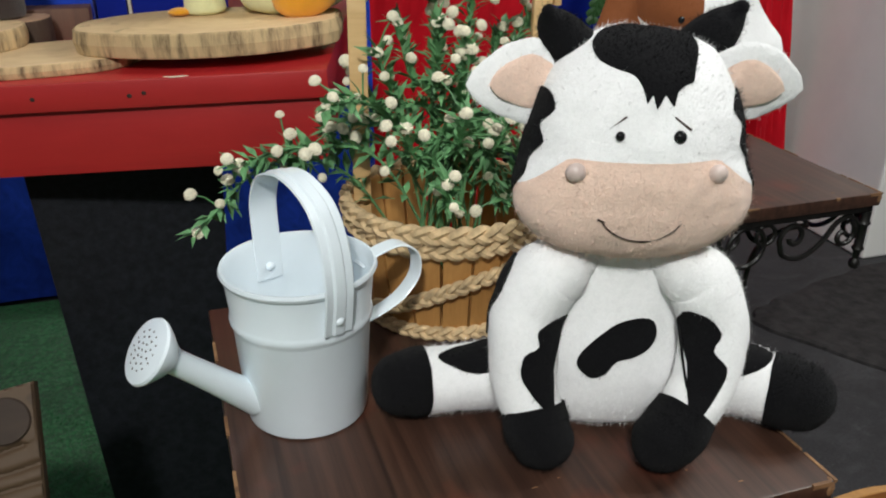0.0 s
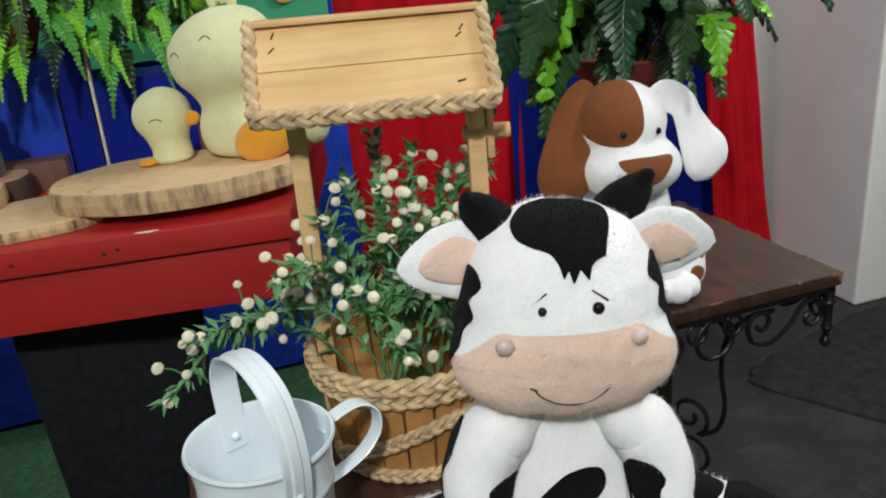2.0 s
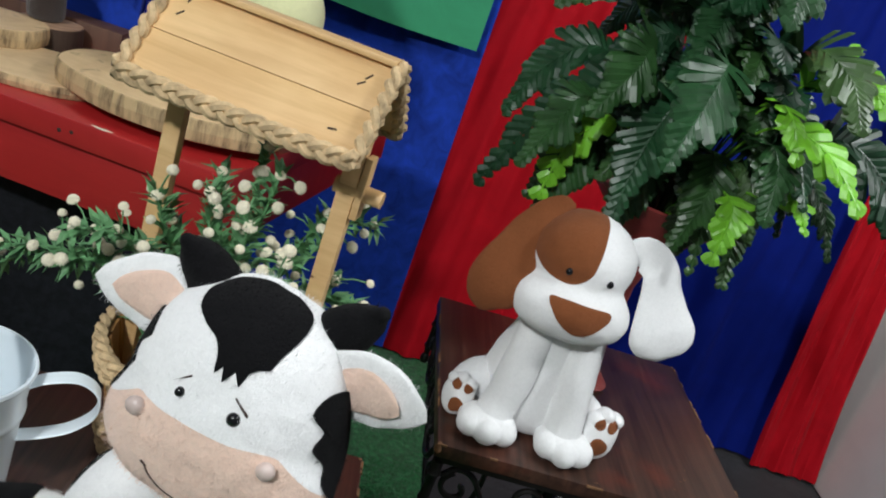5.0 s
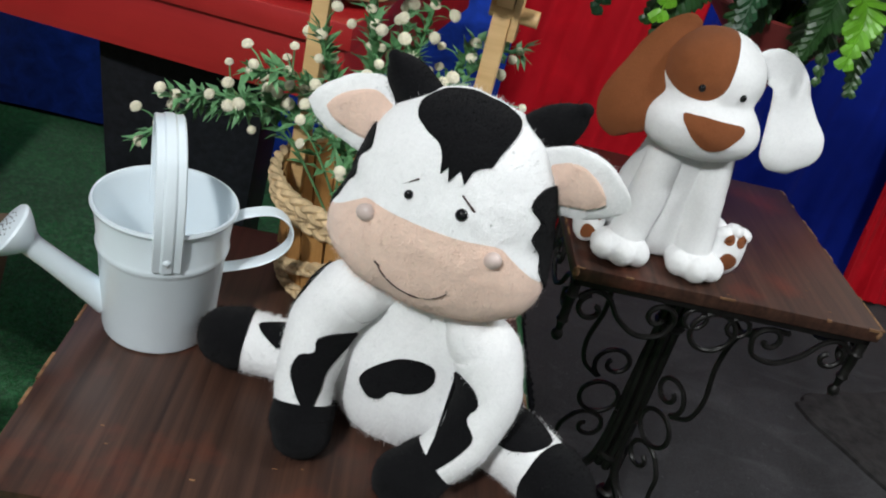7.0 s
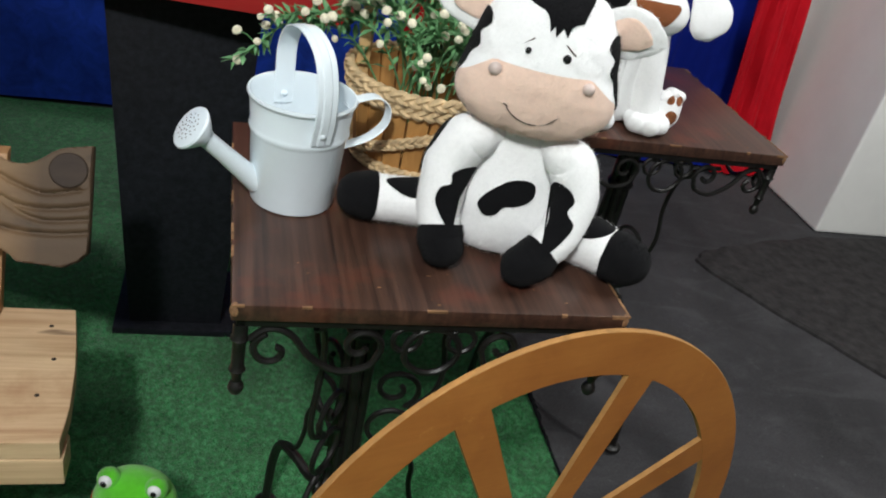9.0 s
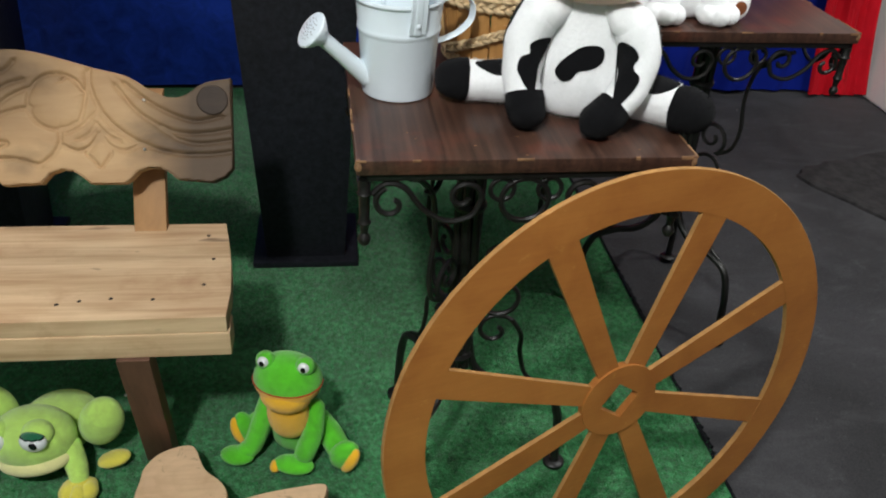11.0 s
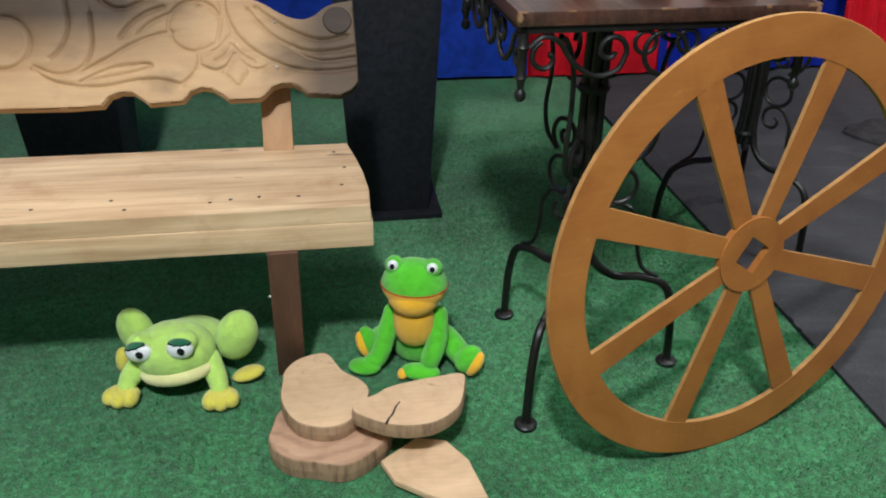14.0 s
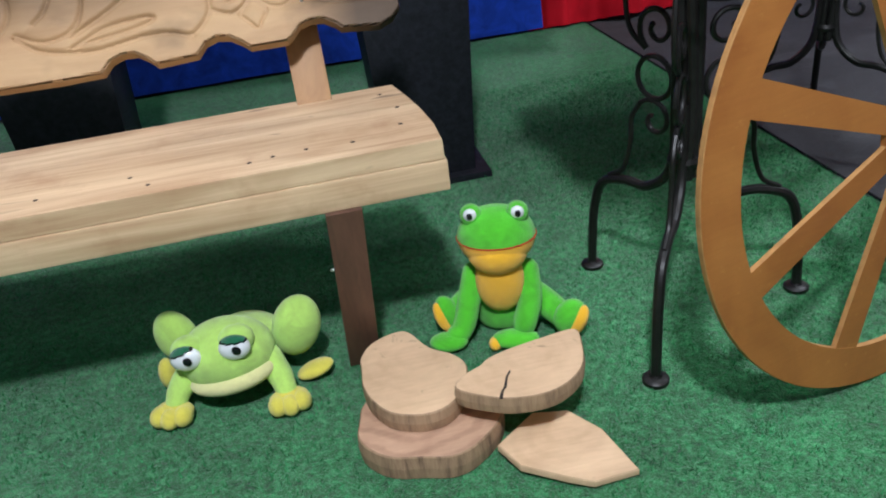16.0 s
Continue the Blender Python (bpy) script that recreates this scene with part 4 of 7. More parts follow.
def build_bench():
    L0, L1 = -1.30, 0.025
    b = thing("bench", ROOM, "pale pine bench with a carved, partly scorched backboard", "bench")
    bm = bmesh.new()
    vf, vb = 0.606, 0.904
    outline = [(L0, vb), (L0, vf), (L1 + 0.002, vf), (L1 + 0.004, vf + 0.07), (L1 - 0.002, vf + 0.15), (L1 - 0.012, vf + 0.22), (L1 - 0.026, vb)]
    slab(bm, outline, 0.398, 0.430, inset=0.002)
    part("seat", bm, BENCH_WOOD, b, "planed pine seat board with nail holes", smooth=False)
    bm = bmesh.new()
    box(bm, L0, L1 + 0.006, vf - 0.002, vf + 0.05, 0.348, 0.397, bev=0.003)
    part("rail", bm, BENCH_WOOD, b, "front rail under the seat")
    for u, v in ((-0.10, 0.66), (-0.17, 0.665), (-0.22, 0.66), (-0.255, 0.652), (-0.40, 0.64), (-0.43, 0.68), (-0.56, 0.66), (-0.02, 0.70), (-0.012, 0.78), (-0.03, 0.86), (-0.16, 0.89)):
        bm = bmesh.new()
        lathe(bm, [(0.0038, 0.4300), (0.003, 0.4304), (0.0005, 0.4304)], 10, centre=(u, v))
        part("nail_hole", bm, NAIL, b)
    for u in (-0.065, -0.86):
        bm = bmesh.new()
        lean = Matrix(((1, 0, 0.03, u - 0.022), (0, 1, -0.27, 0.710), (0, 0, 1, 0), (0, 0, 0, 1)))
        box(bm, -0.085, -0.03, -0.02, 0.02, 0.0045, 0.3475, bev=0.002, m=lean)
        leg = part("leg", bm, LEG_WOOD, b, "dark brown sloping leg")
        bm = bmesh.new()
        blob(bm, lean @ Vector((-0.086, -0.012, 0.235)), (0.006, 0.0028, 0.0028), u=10, v=6)
        part("bolt", bm, STEEL, leg, "bright bolt end")
    # The backboard leans back; x runs along it and y up its slope.
    foot = Vector((L1, 0.873, 0.569))
    slope = Vector((0, 0.089, 0.134)).normalized()
    lean = Matrix.Translation(foot) @ Matrix((Vector((1, 0, 0)), slope, Vector((1, 0, 0)).cross(slope))).transposed().to_4x4()
    top = [(0, 0.167), (-0.047, 0.158), (-0.08, 0.136), (-0.108, 0.131), (-0.14, 0.142), (-0.185, 0.169), (-0.24, 0.183), (-0.3, 0.2), (-0.36, 0.214), (-0.42, 0.214), (-0.48, 0.202), (-0.53, 0.19), (-0.60, 0.215), (-0.66, 0.225)]
    low = [(0.002, 0.0), (-0.012, -0.016), (-0.035, -0.026), (-0.098, -0.02), (-0.108, -0.010), (-0.125, 0.0), (-0.145, 0.002), (-0.165, -0.004), (-0.18, -0.02), (-0.19, -0.027), (-0.25, -0.027), (-0.262, -0.016), (-0.28, -0.004), (-0.30, -0.001), (-0.32, -0.008), (-0.335, -0.026), (-0.40, -0.03), (-0.412, -0.018), (-0.43, -0.006), (-0.45, -0.005), (-0.47, -0.012), (-0.485, -0.03), (-0.55, -0.032), (-0.66, -0.03)]
    mirror = lambda p: (-1.32 - p[0], p[1])  # noqa: E731
    outline = [tuple(q) for q in spline([mirror(p) for p in top] + [p for p in top[::-1]][1:], 4)] + low + [mirror(p) for p in low[::-1]][1:]
    ring = [(-0.307 + 0.051 * math.cos(radians(q)), 0.122 + 0.051 * math.sin(radians(q))) for q in range(20, 330, 22)][::-1]
    lines = (
        ("carved_scroll", [(-0.245, 0.190), (-0.250, 0.168)] + ring + [(-0.285, 0.165), (-0.300, 0.158)], 0.0042),
        ("carved_line", [(-0.254, 0.175), (-0.240, 0.125), (-0.216, 0.088), (-0.170, 0.052), (-0.110, 0.030), (-0.050, 0.026), (0.0, 0.031)], 0.0055),
        ("carved_line", [(-0.205, 0.152), (-0.170, 0.108), (-0.130, 0.080), (-0.090, 0.066), (-0.040, 0.066), (0.0, 0.073)], 0.0055),
        ("carved_line", [(-0.125, 0.076), (-0.098, 0.056), (-0.060, 0.046), (0.0, 0.052)], 0.0048),
        ("carved_line", [(-0.190, 0.157), (-0.145, 0.122), (-0.105, 0.100), (-0.065, 0.088), (-0.018, 0.096)], 0.0048),
        ("carved_fan", [(-0.242, 0.100), (-0.262, 0.078), (-0.290, 0.064)], 0.0036),
        ("carved_fan", [(-0.239, 0.078), (-0.255, 0.060), (-0.272, 0.052)], 0.0036),
        ("carved_fan", [(-0.298, 0.044), (-0.270, 0.034), (-0.246, 0.046), (-0.234, 0.064)], 0.0036),
        ("carved_fan", [(-0.234, 0.064), (-0.214, 0.042), (-0.188, 0.034), (-0.160, 0.046)], 0.0036),
        ("carved_fan", [(-0.226, 0.096), (-0.206, 0.072), (-0.176, 0.054)], 0.0036),
        ("carved_fan", [(-0.238, 0.082), (-0.222, 0.064), (-0.198, 0.050)], 0.0036),
        ("carved_diamond", [(-0.258, 0.028), (-0.246, 0.046), (-0.235, 0.060), (-0.224, 0.046), (-0.213, 0.030), (-0.222, 0.015), (-0.232, 0.002), (-0.246, 0.016), (-0.258, 0.028)], 0.0030),
        ("carved_leaf", [(-0.520, 0.038), (-0.470, 0.064), (-0.430, 0.088), (-0.385, 0.106), (-0.352, 0.112)], 0.0045),
        ("carved_leaf", [(-0.605, 0.046), (-0.565, 0.020), (-0.490, 0.009), (-0.410, 0.020), (-0.370, 0.018), (-0.338, 0.008)], 0.0045),
        ("carved_leaf", [(-0.338, 0.008), (-0.318, 0.024), (-0.304, 0.045), (-0.303, 0.068)], 0.0045),
        ("carved_leaf", [(-0.520, 0.020), (-0.465, 0.044), (-0.405, 0.050), (-0.392, 0.044), (-0.420, 0.034), (-0.470, 0.026), (-0.520, 0.018)], 0.0048),
        ("carved_line", [(-0.448, 0.104), (-0.425, 0.132), (-0.395, 0.152), (-0.365, 0.162)], 0.0050),
        ("carved_line", [(-0.412, 0.112), (-0.388, 0.132), (-0.358, 0.146)], 0.0050),
        ("carved_line", [(-0.500, 0.200), (-0.470, 0.170), (-0.440, 0.160), (-0.400, 0.176), (-0.380, 0.195)], 0.0050),
        ("carved_line", [(-0.545, 0.180), (-0.540, 0.125), (-0.555, 0.085), (-0.575, 0.066)], 0.0050),
        ("carved_line", [(-0.500, 0.150), (-0.498, 0.085), (-0.520, 0.045), (-0.565, 0.034), (-0.605, 0.050)], 0.0050),
        ("carved_scroll", [(-0.66 + 0.050 * math.cos(radians(q)), 0.098 + 0.050 * math.sin(radians(q))) for q in range(-90, 91, 20)], 0.0050),
    )
    bm = bmesh.new()
    slab(bm, outline, -0.024, 0.0, inset=0.002)
    bmesh.ops.triangulate(bm, faces=[f for f in bm.faces if len(f.verts) > 4])
    relief(bm, outline, [(points, r) for _, points, r in lines], -0.66, 0.004, -0.034, 0.228, 0.0022, mirror)
    back = part("backboard", bm, [CARVED_WOOD], b, "carved backboard with scrolls and a scalloped lower edge")
    back.matrix_basis = lean
    for f in back.data.polygons[:]:
        f.use_smooth = abs(f.normal.z) > 0.3
    bm = bmesh.new()
    slab(bm, [(-0.033 + 0.029 * math.cos(2 * math.pi * i / 28), 0.125 + 0.028 * math.sin(2 * math.pi * i / 28)) for i in range(28)], -0.001, 0.0088, inset=0.003)
    part("boss", bm, BURNT_WOOD, back, "scorched round boss")
    for x, y in ((-0.155, 0.125), (-0.155, 0.035)):
        bm = bmesh.new()
        blob(bm, (x, y, 0.0045), (0.003, 0.003, 0.0035), u=10, v=6)
        part("nail", bm, STEEL, back, "bright nail head")
    for u in (-0.171, -1.15):
        bm = bmesh.new()
        sl = Matrix(((1, 0, 0, u), (0, 1, 0.55, 0.884 - 0.55 * 0.43), (0, 0, 1, 0), (0, 0, 0, 1)))
        box(bm, 0.0, 0.06, -0.004, 0.022, 0.40, 0.66, bev=0.002, m=sl)
        part("upright", bm, UPRIGHT_WOOD, b, "honey-brown upright behind the backboard")


# ---- the red counter ----
COUNTER = Matrix.Translation((0.0, 1.235, 0.0105)) @ pose(0, 0, 0, 0, 0, 8) @ pose(0, 0, 0, 0, -3, 0)


def build_counter():
    c = thing("red_counter", COUNTER, "red painted wooden counter on black pedestals", "counter")
    bm = bmesh.new()
    box(bm, -1.75, 0.0, 0.0, 0.80, 0.965, 1.004, bev=0.003)
    part("top", bm, RED_PAINT, c, "thick red painted top, nicked along its edge")
    bm = bmesh.new()
    box(bm, -1.735, -0.012, 0.012, 0.788, 0.872, 0.9645, bev=0.002)
    part("apron", bm, RED_PAINT, c, "red painted apron")
    for x, z in ((-0.25, 0.985), (-0.27, 0.982), (-0.52, 0.98), (-0.40, 0.984)):
        bm = bmesh.new()
        blob(bm, (x, -0.0002, z), (0.0035, 0.0012, 0.003), u=10, v=6)
        part("nail_hole", bm, NAIL, c)
    bm = bmesh.new()
    slab(bm, oval(-0.205, 0.004, 0.016, 0.003, 14, 0.25, 3), 1.0038, 1.0046, inset=0.0002)
    part("paint_chip", bm, PETAL, c, "pale chip in the paint")


def build_pedestal(u, v, tall):
    p = thing("pedestal", at(u, v, 0), "black painted tapering board pedestal on a flat base", "pedestal", "counter pedestals")
    bm = bmesh.new()
    a, b, d = 0.106, 0.150, 0.10
    box(bm, -a, a, -d, d, 0.022, tall, bev=0.002)
    for q in bm.verts:
        k = (q.co.z - 0.022) / (tall - 0.022)
        q.co.x *= 1 + (b / a - 1) * k
        q.co.y *= 1 + 0.15 * k
    part("body", bm, BLACK_PAINT, p)
    bm = bmesh.new()
    box(bm, -0.142, 0.142, -0.13, 0.13, 0.0045, 0.0215, bev=0.002)
    part("base", bm, BLACK_PAINT, p, "flat black base board")


# ---- wood slices ----
def wood_slice(m, outline, thick, label, face=PALE_FACE, rim=SLICE_BARK, wobble=0.015, group="wood slices"):
    t = thing("wood_slice", m, label, "wood slice", group)
    bm = bmesh.new()
    slab(bm, outline, 0, thick, 0, 0, wobble, 0.002)
    top = [f for f in bm.faces if len(f.verts) > 4]
    bmesh.ops.delete(bm, geom=top, context="FACES_ONLY")
    part("bark", bm, rim, t, smooth=False)
    bm = bmesh.new()
    cx, cy = sum(p[0] for p in outline) / len(outline), sum(p[1] for p in outline) / len(outline)
    slab(bm, [(cx + (x - cx) * 0.985, cy + (y - cy) * 0.985) for x, y in outline], 0.0008, thick + 0.0004, 0, 0, 0.0, 0.001)
    part("sawn_face", bm, face, t, smooth=False)
    return t


def rough_round(rx, ry, seed, n=64, cut=None, rough=0.02):
    rng = random.Random(seed)
    ph = [(rng.uniform(0, 6.28), rng.uniform(0.3, 1.0) * rough) for _ in range(7)]
    out = []
    for i in range(n):
        a = 2 * math.pi * i / n
        k = 1 + sum(w * math.sin((j + 2) * a + p) for j, (p, w) in enumerate(ph))
        x, y = rx * k * math.cos(a), ry * k * math.sin(a)
        if cut is not None and y > cut(x):
            y = cut(x)
        out.append((x, y))
    return out


def on_counter(x, y, above, turn=0.0):
    """A pose on the counter's top, over the world's x and y."""
    q = COUNTER.inverted() @ Vector((x, y, 1.0))
    return COUNTER @ pose(q.x, q.y, 1.004 + above, 0, 0, turn)


# ---- soft toys (each one plain mesh) ----
def build_cow():
    bm = bmesh.new()
    W_, B_, P_, E_, N_, T_ = range(6)
    body = [(0.0, 0, 0.005, 0.04, 0.036), (0.008, 0, 0.005, 0.064, 0.056), (0.03, 0, 0.005, 0.076, 0.067), (0.065, 0, 0.005, 0.08, 0.070), (0.10, 0, 0.005, 0.075, 0.066), (0.14, 0, 0.003, 0.063, 0.056), (0.175, 0, 0, 0.05, 0.048), (0.21, 0, 0, 0.04, 0.04)]
    loft(bm, [tuple(q) for q in spline(body, 4)], 40, W_)
    belly = surface(bm)
    applique(bm, belly, [tuple(q) for q in spline([(-0.028, 0.069), (-0.020, 0.064), (-0.009, 0.069), (-0.001, 0.081), (0.010, 0.085), (0.024, 0.091), (0.031, 0.102), (0.028, 0.114), (0.014, 0.118), (-0.002, 0.114), (-0.014, 0.104), (-0.027, 0.089), (-0.032, 0.078)], 3, True)], (0, 2), -0.4, (0, 1, 0), mi=B_)
    # Head and muzzle.
    hb = bmesh.new()
    head = [(0.18, 0, -0.021, 0.03, 0.024), (0.188, 0, -0.0272, 0.062, 0.0368), (0.205, 0, -0.03, 0.08, 0.048), (0.228, 0, -0.032, 0.0885, 0.054), (0.25, 0, -0.032, 0.088, 0.056), (0.28, 0, -0.03, 0.082, 0.056), (0.3046, 0, -0.027, 0.0755, 0.051), (0.3231, 0, -0.025, 0.067, 0.043), (0.3372, 0, -0.0214, 0.054, 0.0336), (0.346, 0, -0.0164, 0.035, 0.0216), (0.3495, 0, -0.012, 0.012, 0.008)]
    skull, snout = bmesh.new(), bmesh.new()
    loft(skull, [tuple(q) for q in spline(head, 4)], 48, W_, 2.15)
    blob(snout, (0, -0.047, 0.230), (0.0925, 0.047, 0.053), P_, u=72, v=44, shape=lambda d: 1 + 0.08 * abs(d.y * d.z) + 0.07 * max(0, -d.z) * abs(d.x) - 0.05 * max(0, d.z) * abs(d.x) ** 2)
    blob(hb, (0, -0.04, 0.25), (1, 1, 1), W_, u=112, v=80, shape=melded((skull, snout), (0, -0.04, 0.25), 0.0045))
    skull.free(), snout.free()
    # The peach felt covers the snout up to a bowed edge; the cheeks above it are white.
    parted(hb, [((0, 0, 0.2655), (0, 0, 1)), ((0.052, 0, 0.2655), (0.28, 0, 1)), ((-0.052, 0, 0.2655), (-0.28, 0, 1)), ((0.067, 0, 0.2565), (0.8, 0, 1)), ((-0.067, 0, 0.2565), (-0.8, 0, 1)), ((0, -0.046, 0.2), (0, 1, 0))], P_)
    ht = surface(hb)
    tuft = [tuple(q) for q in spline([(0.030, 0.516), (0.0345, 0.532), (0.038, 0.546), (0.037, 0.560), (0.029, 0.571), (0.014, 0.577), (-0.004, 0.578), (-0.022, 0.574), (-0.034, 0.564), (-0.0385, 0.550), (-0.035, 0.536), (-0.024, 0.527), (-0.012, 0.521), (-0.006, 0.510), (-0.003, 0.497)], 3)] + [(0.001, 0.504), (0.004, 0.4915), (0.010, 0.5045), (0.016, 0.4945), (0.0185, 0.507), (0.023, 0.512)]
    applique(hb, ht, tuft, (0, 2), -0.4, (0, 0.85, -0.5), mi=B_, rings=10, lift=0.0022)
    side = [(-0.046, 0.308), (-0.058, 0.297), (-0.052, 0.284), (-0.060, 0.272), (-0.053, 0.258), (-0.057, 0.246), (-0.050, 0.233), (-0.038, 0.224), (-0.020, 0.228), (-0.012, 0.252), (-0.016, 0.288), (-0.028, 0.306)]
    for s in (-1, 1):
        applique(hb, ht, [tuple(q) for q in spline(side, 3, True)], (1, 2), s * 0.3, (-s, 0, 0), mi=B_, lift=0.002)
    mouth = spline([(-0.031, 0.222), (-0.026, 0.215), (-0.014, 0.2075), (0.0, 0.2045), (0.012, 0.2065), (0.022, 0.2125), (0.029, 0.220)], 5)
    stitch(hb, ht, [tuple(q) for q in mouth], (0, 2), -0.4, (0, 1, 0), 0.0008, T_)
    stitch(hb, ht, [(-0.034, 0.2225), (-0.0285, 0.2205)], (0, 2), -0.4, (0, 1, 0), 0.0008, T_)
    stitch(hb, ht, [(0.0315, 0.2175), (0.027, 0.2225)], (0, 2), -0.4, (0, 1, 0), 0.0008, T_)
    for x in (-0.052, 0.054):
        hit = ht.ray_cast(Vector((x, -0.4, 0.2565)), Vector((0, 1, 0)))[0]
        blob(hb, hit + Vector((0, -0.002, 0)), (0.0078, 0.0066, 0.0078), N_, u=18, v=12)
    for x in (-0.0215, 0.0215):
        hit = ht.ray_cast(Vector((x, -0.4, 0.284)), Vector((0, 1, 0)))[0]
        blob(hb, hit, (0.0042, 0.0042, 0.0042), E_, u=16, v=12)
        s = -1 if x < 0 else 1
        stitch(hb, ht, [(x - s * 0.004 + s * 0.003 * k, 0.2975 - 0.0022 * k) for k in range(5)], (0, 2), -0.4, (0, 1, 0), 0.0006, T_)
    for s in (-1, 1):
        # Ears: a white leaf with a peach lining.
        e = pose(s * 0.055, -0.026, 0.312, 8, 8 if s > 0 else 3, 0 if s > 0 else 180) @ pose(0, 0, 0, 0, 0, 18 if s > 0 else 2)
        near = -1 if s > 0 else 1

        def petal(x0, x1, half, thick, off, mi):
            rings = []
            for q in range(17):
                f = q / 16
                w = half * (0.62 + 0.38 * math.sin(min(1.0, f / 0.34) * math.pi / 2)) if f < 0.34 else half * max(0.0, 1 - ((f - 0.34) / 0.66) ** 1.75) ** 0.70
                th = thick * max(0.15, min(1.0, 4 * (1 - f), 0.4 + 3 * f))
                bend = 0.012 * f * f
                rings.append([e @ Vector((x0 + (x1 - x0) * f, near * (off + bend) + th * math.cos(2 * math.pi * g / 20), (w + 0.0006) * math.sin(2 * math.pi * g / 20))) for g in range(20)])
            skin(hb, rings, mi)
        petal(0.0, 0.077 if s < 0 else 0.081, 0.0325, 0.0055, 0.0, W_)
        petal(0.010, 0.060, 0.0200, 0.0035, 0.0042, P_)
        tip = (-0.072, -0.036, 0.369) if s < 0 else (0.077, -0.016, 0.370)
        root = -0.020 if s < 0 else -0.012
        limb(hb, [(s * 0.046, root + 0.006, 0.324, 0.024), (s * 0.054, root + 0.004, 0.337, 0.0205), ((s * 0.060 + tip[0]) / 2, (tip[1] + root) / 2 + 0.006, 0.352, 0.0150), (tip[0], tip[1] + 0.006, tip[2] - 0.006, 0.0065)], 18, B_)
    # Limbs.
    def arm(path, hoof, patches):
        ab = bmesh.new()
        thin = 0.87 if path[0][2] > 0.1 else 1.0
        limb(ab, [(x, y, z, r * thin) for x, y, z, r in path], 24, W_)
        tree = surface(ab)
        limb(ab, hoof, 22, B_, cap=False)
        for outline, axis, start, way in patches:
            applique(ab, tree, [tuple(q) for q in spline(outline, 3, True)], axis, start, way, mi=B_, lift=0.0018)
        me = bpy.data.meshes.new("limb")
        ab.to_mesh(me), ab.free()
        bm.from_mesh(me)
        bpy.data.meshes.remove(me)
    arm([(-0.036, -0.038, 0.166, 0.021), (-0.049, -0.045, 0.160, 0.030), (-0.064, -0.046, 0.150, 0.0355), (-0.080, -0.055, 0.115, 0.0345), (-0.079, -0.074, 0.07, 0.0315), (-0.071, -0.087, 0.045, 0.030)],
        [(-0.0715, -0.084, 0.050, 0.0278), (-0.068, -0.092, 0.036, 0.0290), (-0.063, -0.099, 0.027, 0.0260)],
        [([(-0.058, 0.127), (-0.071, 0.120), (-0.070, 0.108), (-0.081, 0.102), (-0.084, 0.088), (-0.076, 0.073), (-0.064, 0.060), (-0.056, 0.053), (-0.057, 0.072), (-0.058, 0.092), (-0.052, 0.108), (-0.046, 0.124)], (0, 2), -0.4, (0, 1, 0)),
         ([(-0.06, 0.145), (-0.05, 0.165), (-0.038, 0.168), (-0.03, 0.14), (-0.035, 0.11), (-0.05, 0.10), (-0.06, 0.11), (-0.055, 0.125)], (1, 2), -0.4, (1, 0, 0))])
    arm([(0.038, -0.036, 0.164, 0.020), (0.051, -0.043, 0.158, 0.029), (0.067, -0.044, 0.147, 0.0335), (0.081, -0.052, 0.11, 0.0325), (0.072, -0.072, 0.068, 0.030), (0.055, -0.087, 0.043, 0.029)],
        [(0.058, -0.084, 0.047, 0.0268), (0.047, -0.093, 0.034, 0.0280), (0.036, -0.100, 0.027, 0.0255)],
        [([(0.053, 0.132), (0.067, 0.130), (0.078, 0.118), (0.073, 0.104), (0.083, 0.092), (0.079, 0.078), (0.066, 0.062), (0.054, 0.052), (0.052, 0.07), (0.055, 0.09), (0.052, 0.108), (0.050, 0.122)], (0, 2), -0.4, (0, 1, 0))])
    arm([(-0.04, 0.0, 0.036, 0.034), (-0.09, -0.010, 0.035, 0.033), (-0.166, -0.026, 0.034, 0.030)], [(-0.164, -0.026, 0.035, 0.0318), (-0.174, -0.029, 0.0355, 0.0322), (-0.184, -0.032, 0.036, 0.029)],
        [([(-0.152, -0.032), (-0.137, -0.018), (-0.10, -0.002), (-0.07, 0.008), (-0.068, -0.020), (-0.095, -0.036), (-0.127, -0.042)], (0, 1), 0.3, (0, 0, -1))])
    arm([(0.04, 0.0, 0.036, 0.034), (0.10, -0.010, 0.036, 0.034), (0.150, -0.034, 0.036, 0.032)], [(0.147, -0.033, 0.0355, 0.0335), (0.160, -0.039, 0.0355, 0.0345), (0.170, -0.044, 0.035, 0.032)],
        [([(0.148, -0.026), (0.135, -0.044), (0.110, -0.044), (0.090, -0.030), (0.085, -0.004), (0.105, 0.008), (0.130, -0.004)], (0, 1), 0.3, (0, 0, -1))])
    me = bpy.data.meshes.new("piece")
    hb.to_mesh(me), hb.free()
    bm.from_mesh(me)
    bpy.data.meshes.remove(me)
    stuffed(bm, 0.0022)
    fuzz(bm, 80000, 0.0046, 1, 0.00018)
    solid("toy_cow", bm, [WHITE_FELT, BLACK_FELT, PEACH_FELT, BEAD, PEARL, THREAD], pose(0.293, 0.800, 0.8005, 0, 0, 5), "white felt toy cow with black patches and a peach muzzle", "soft toy", "soft toys")


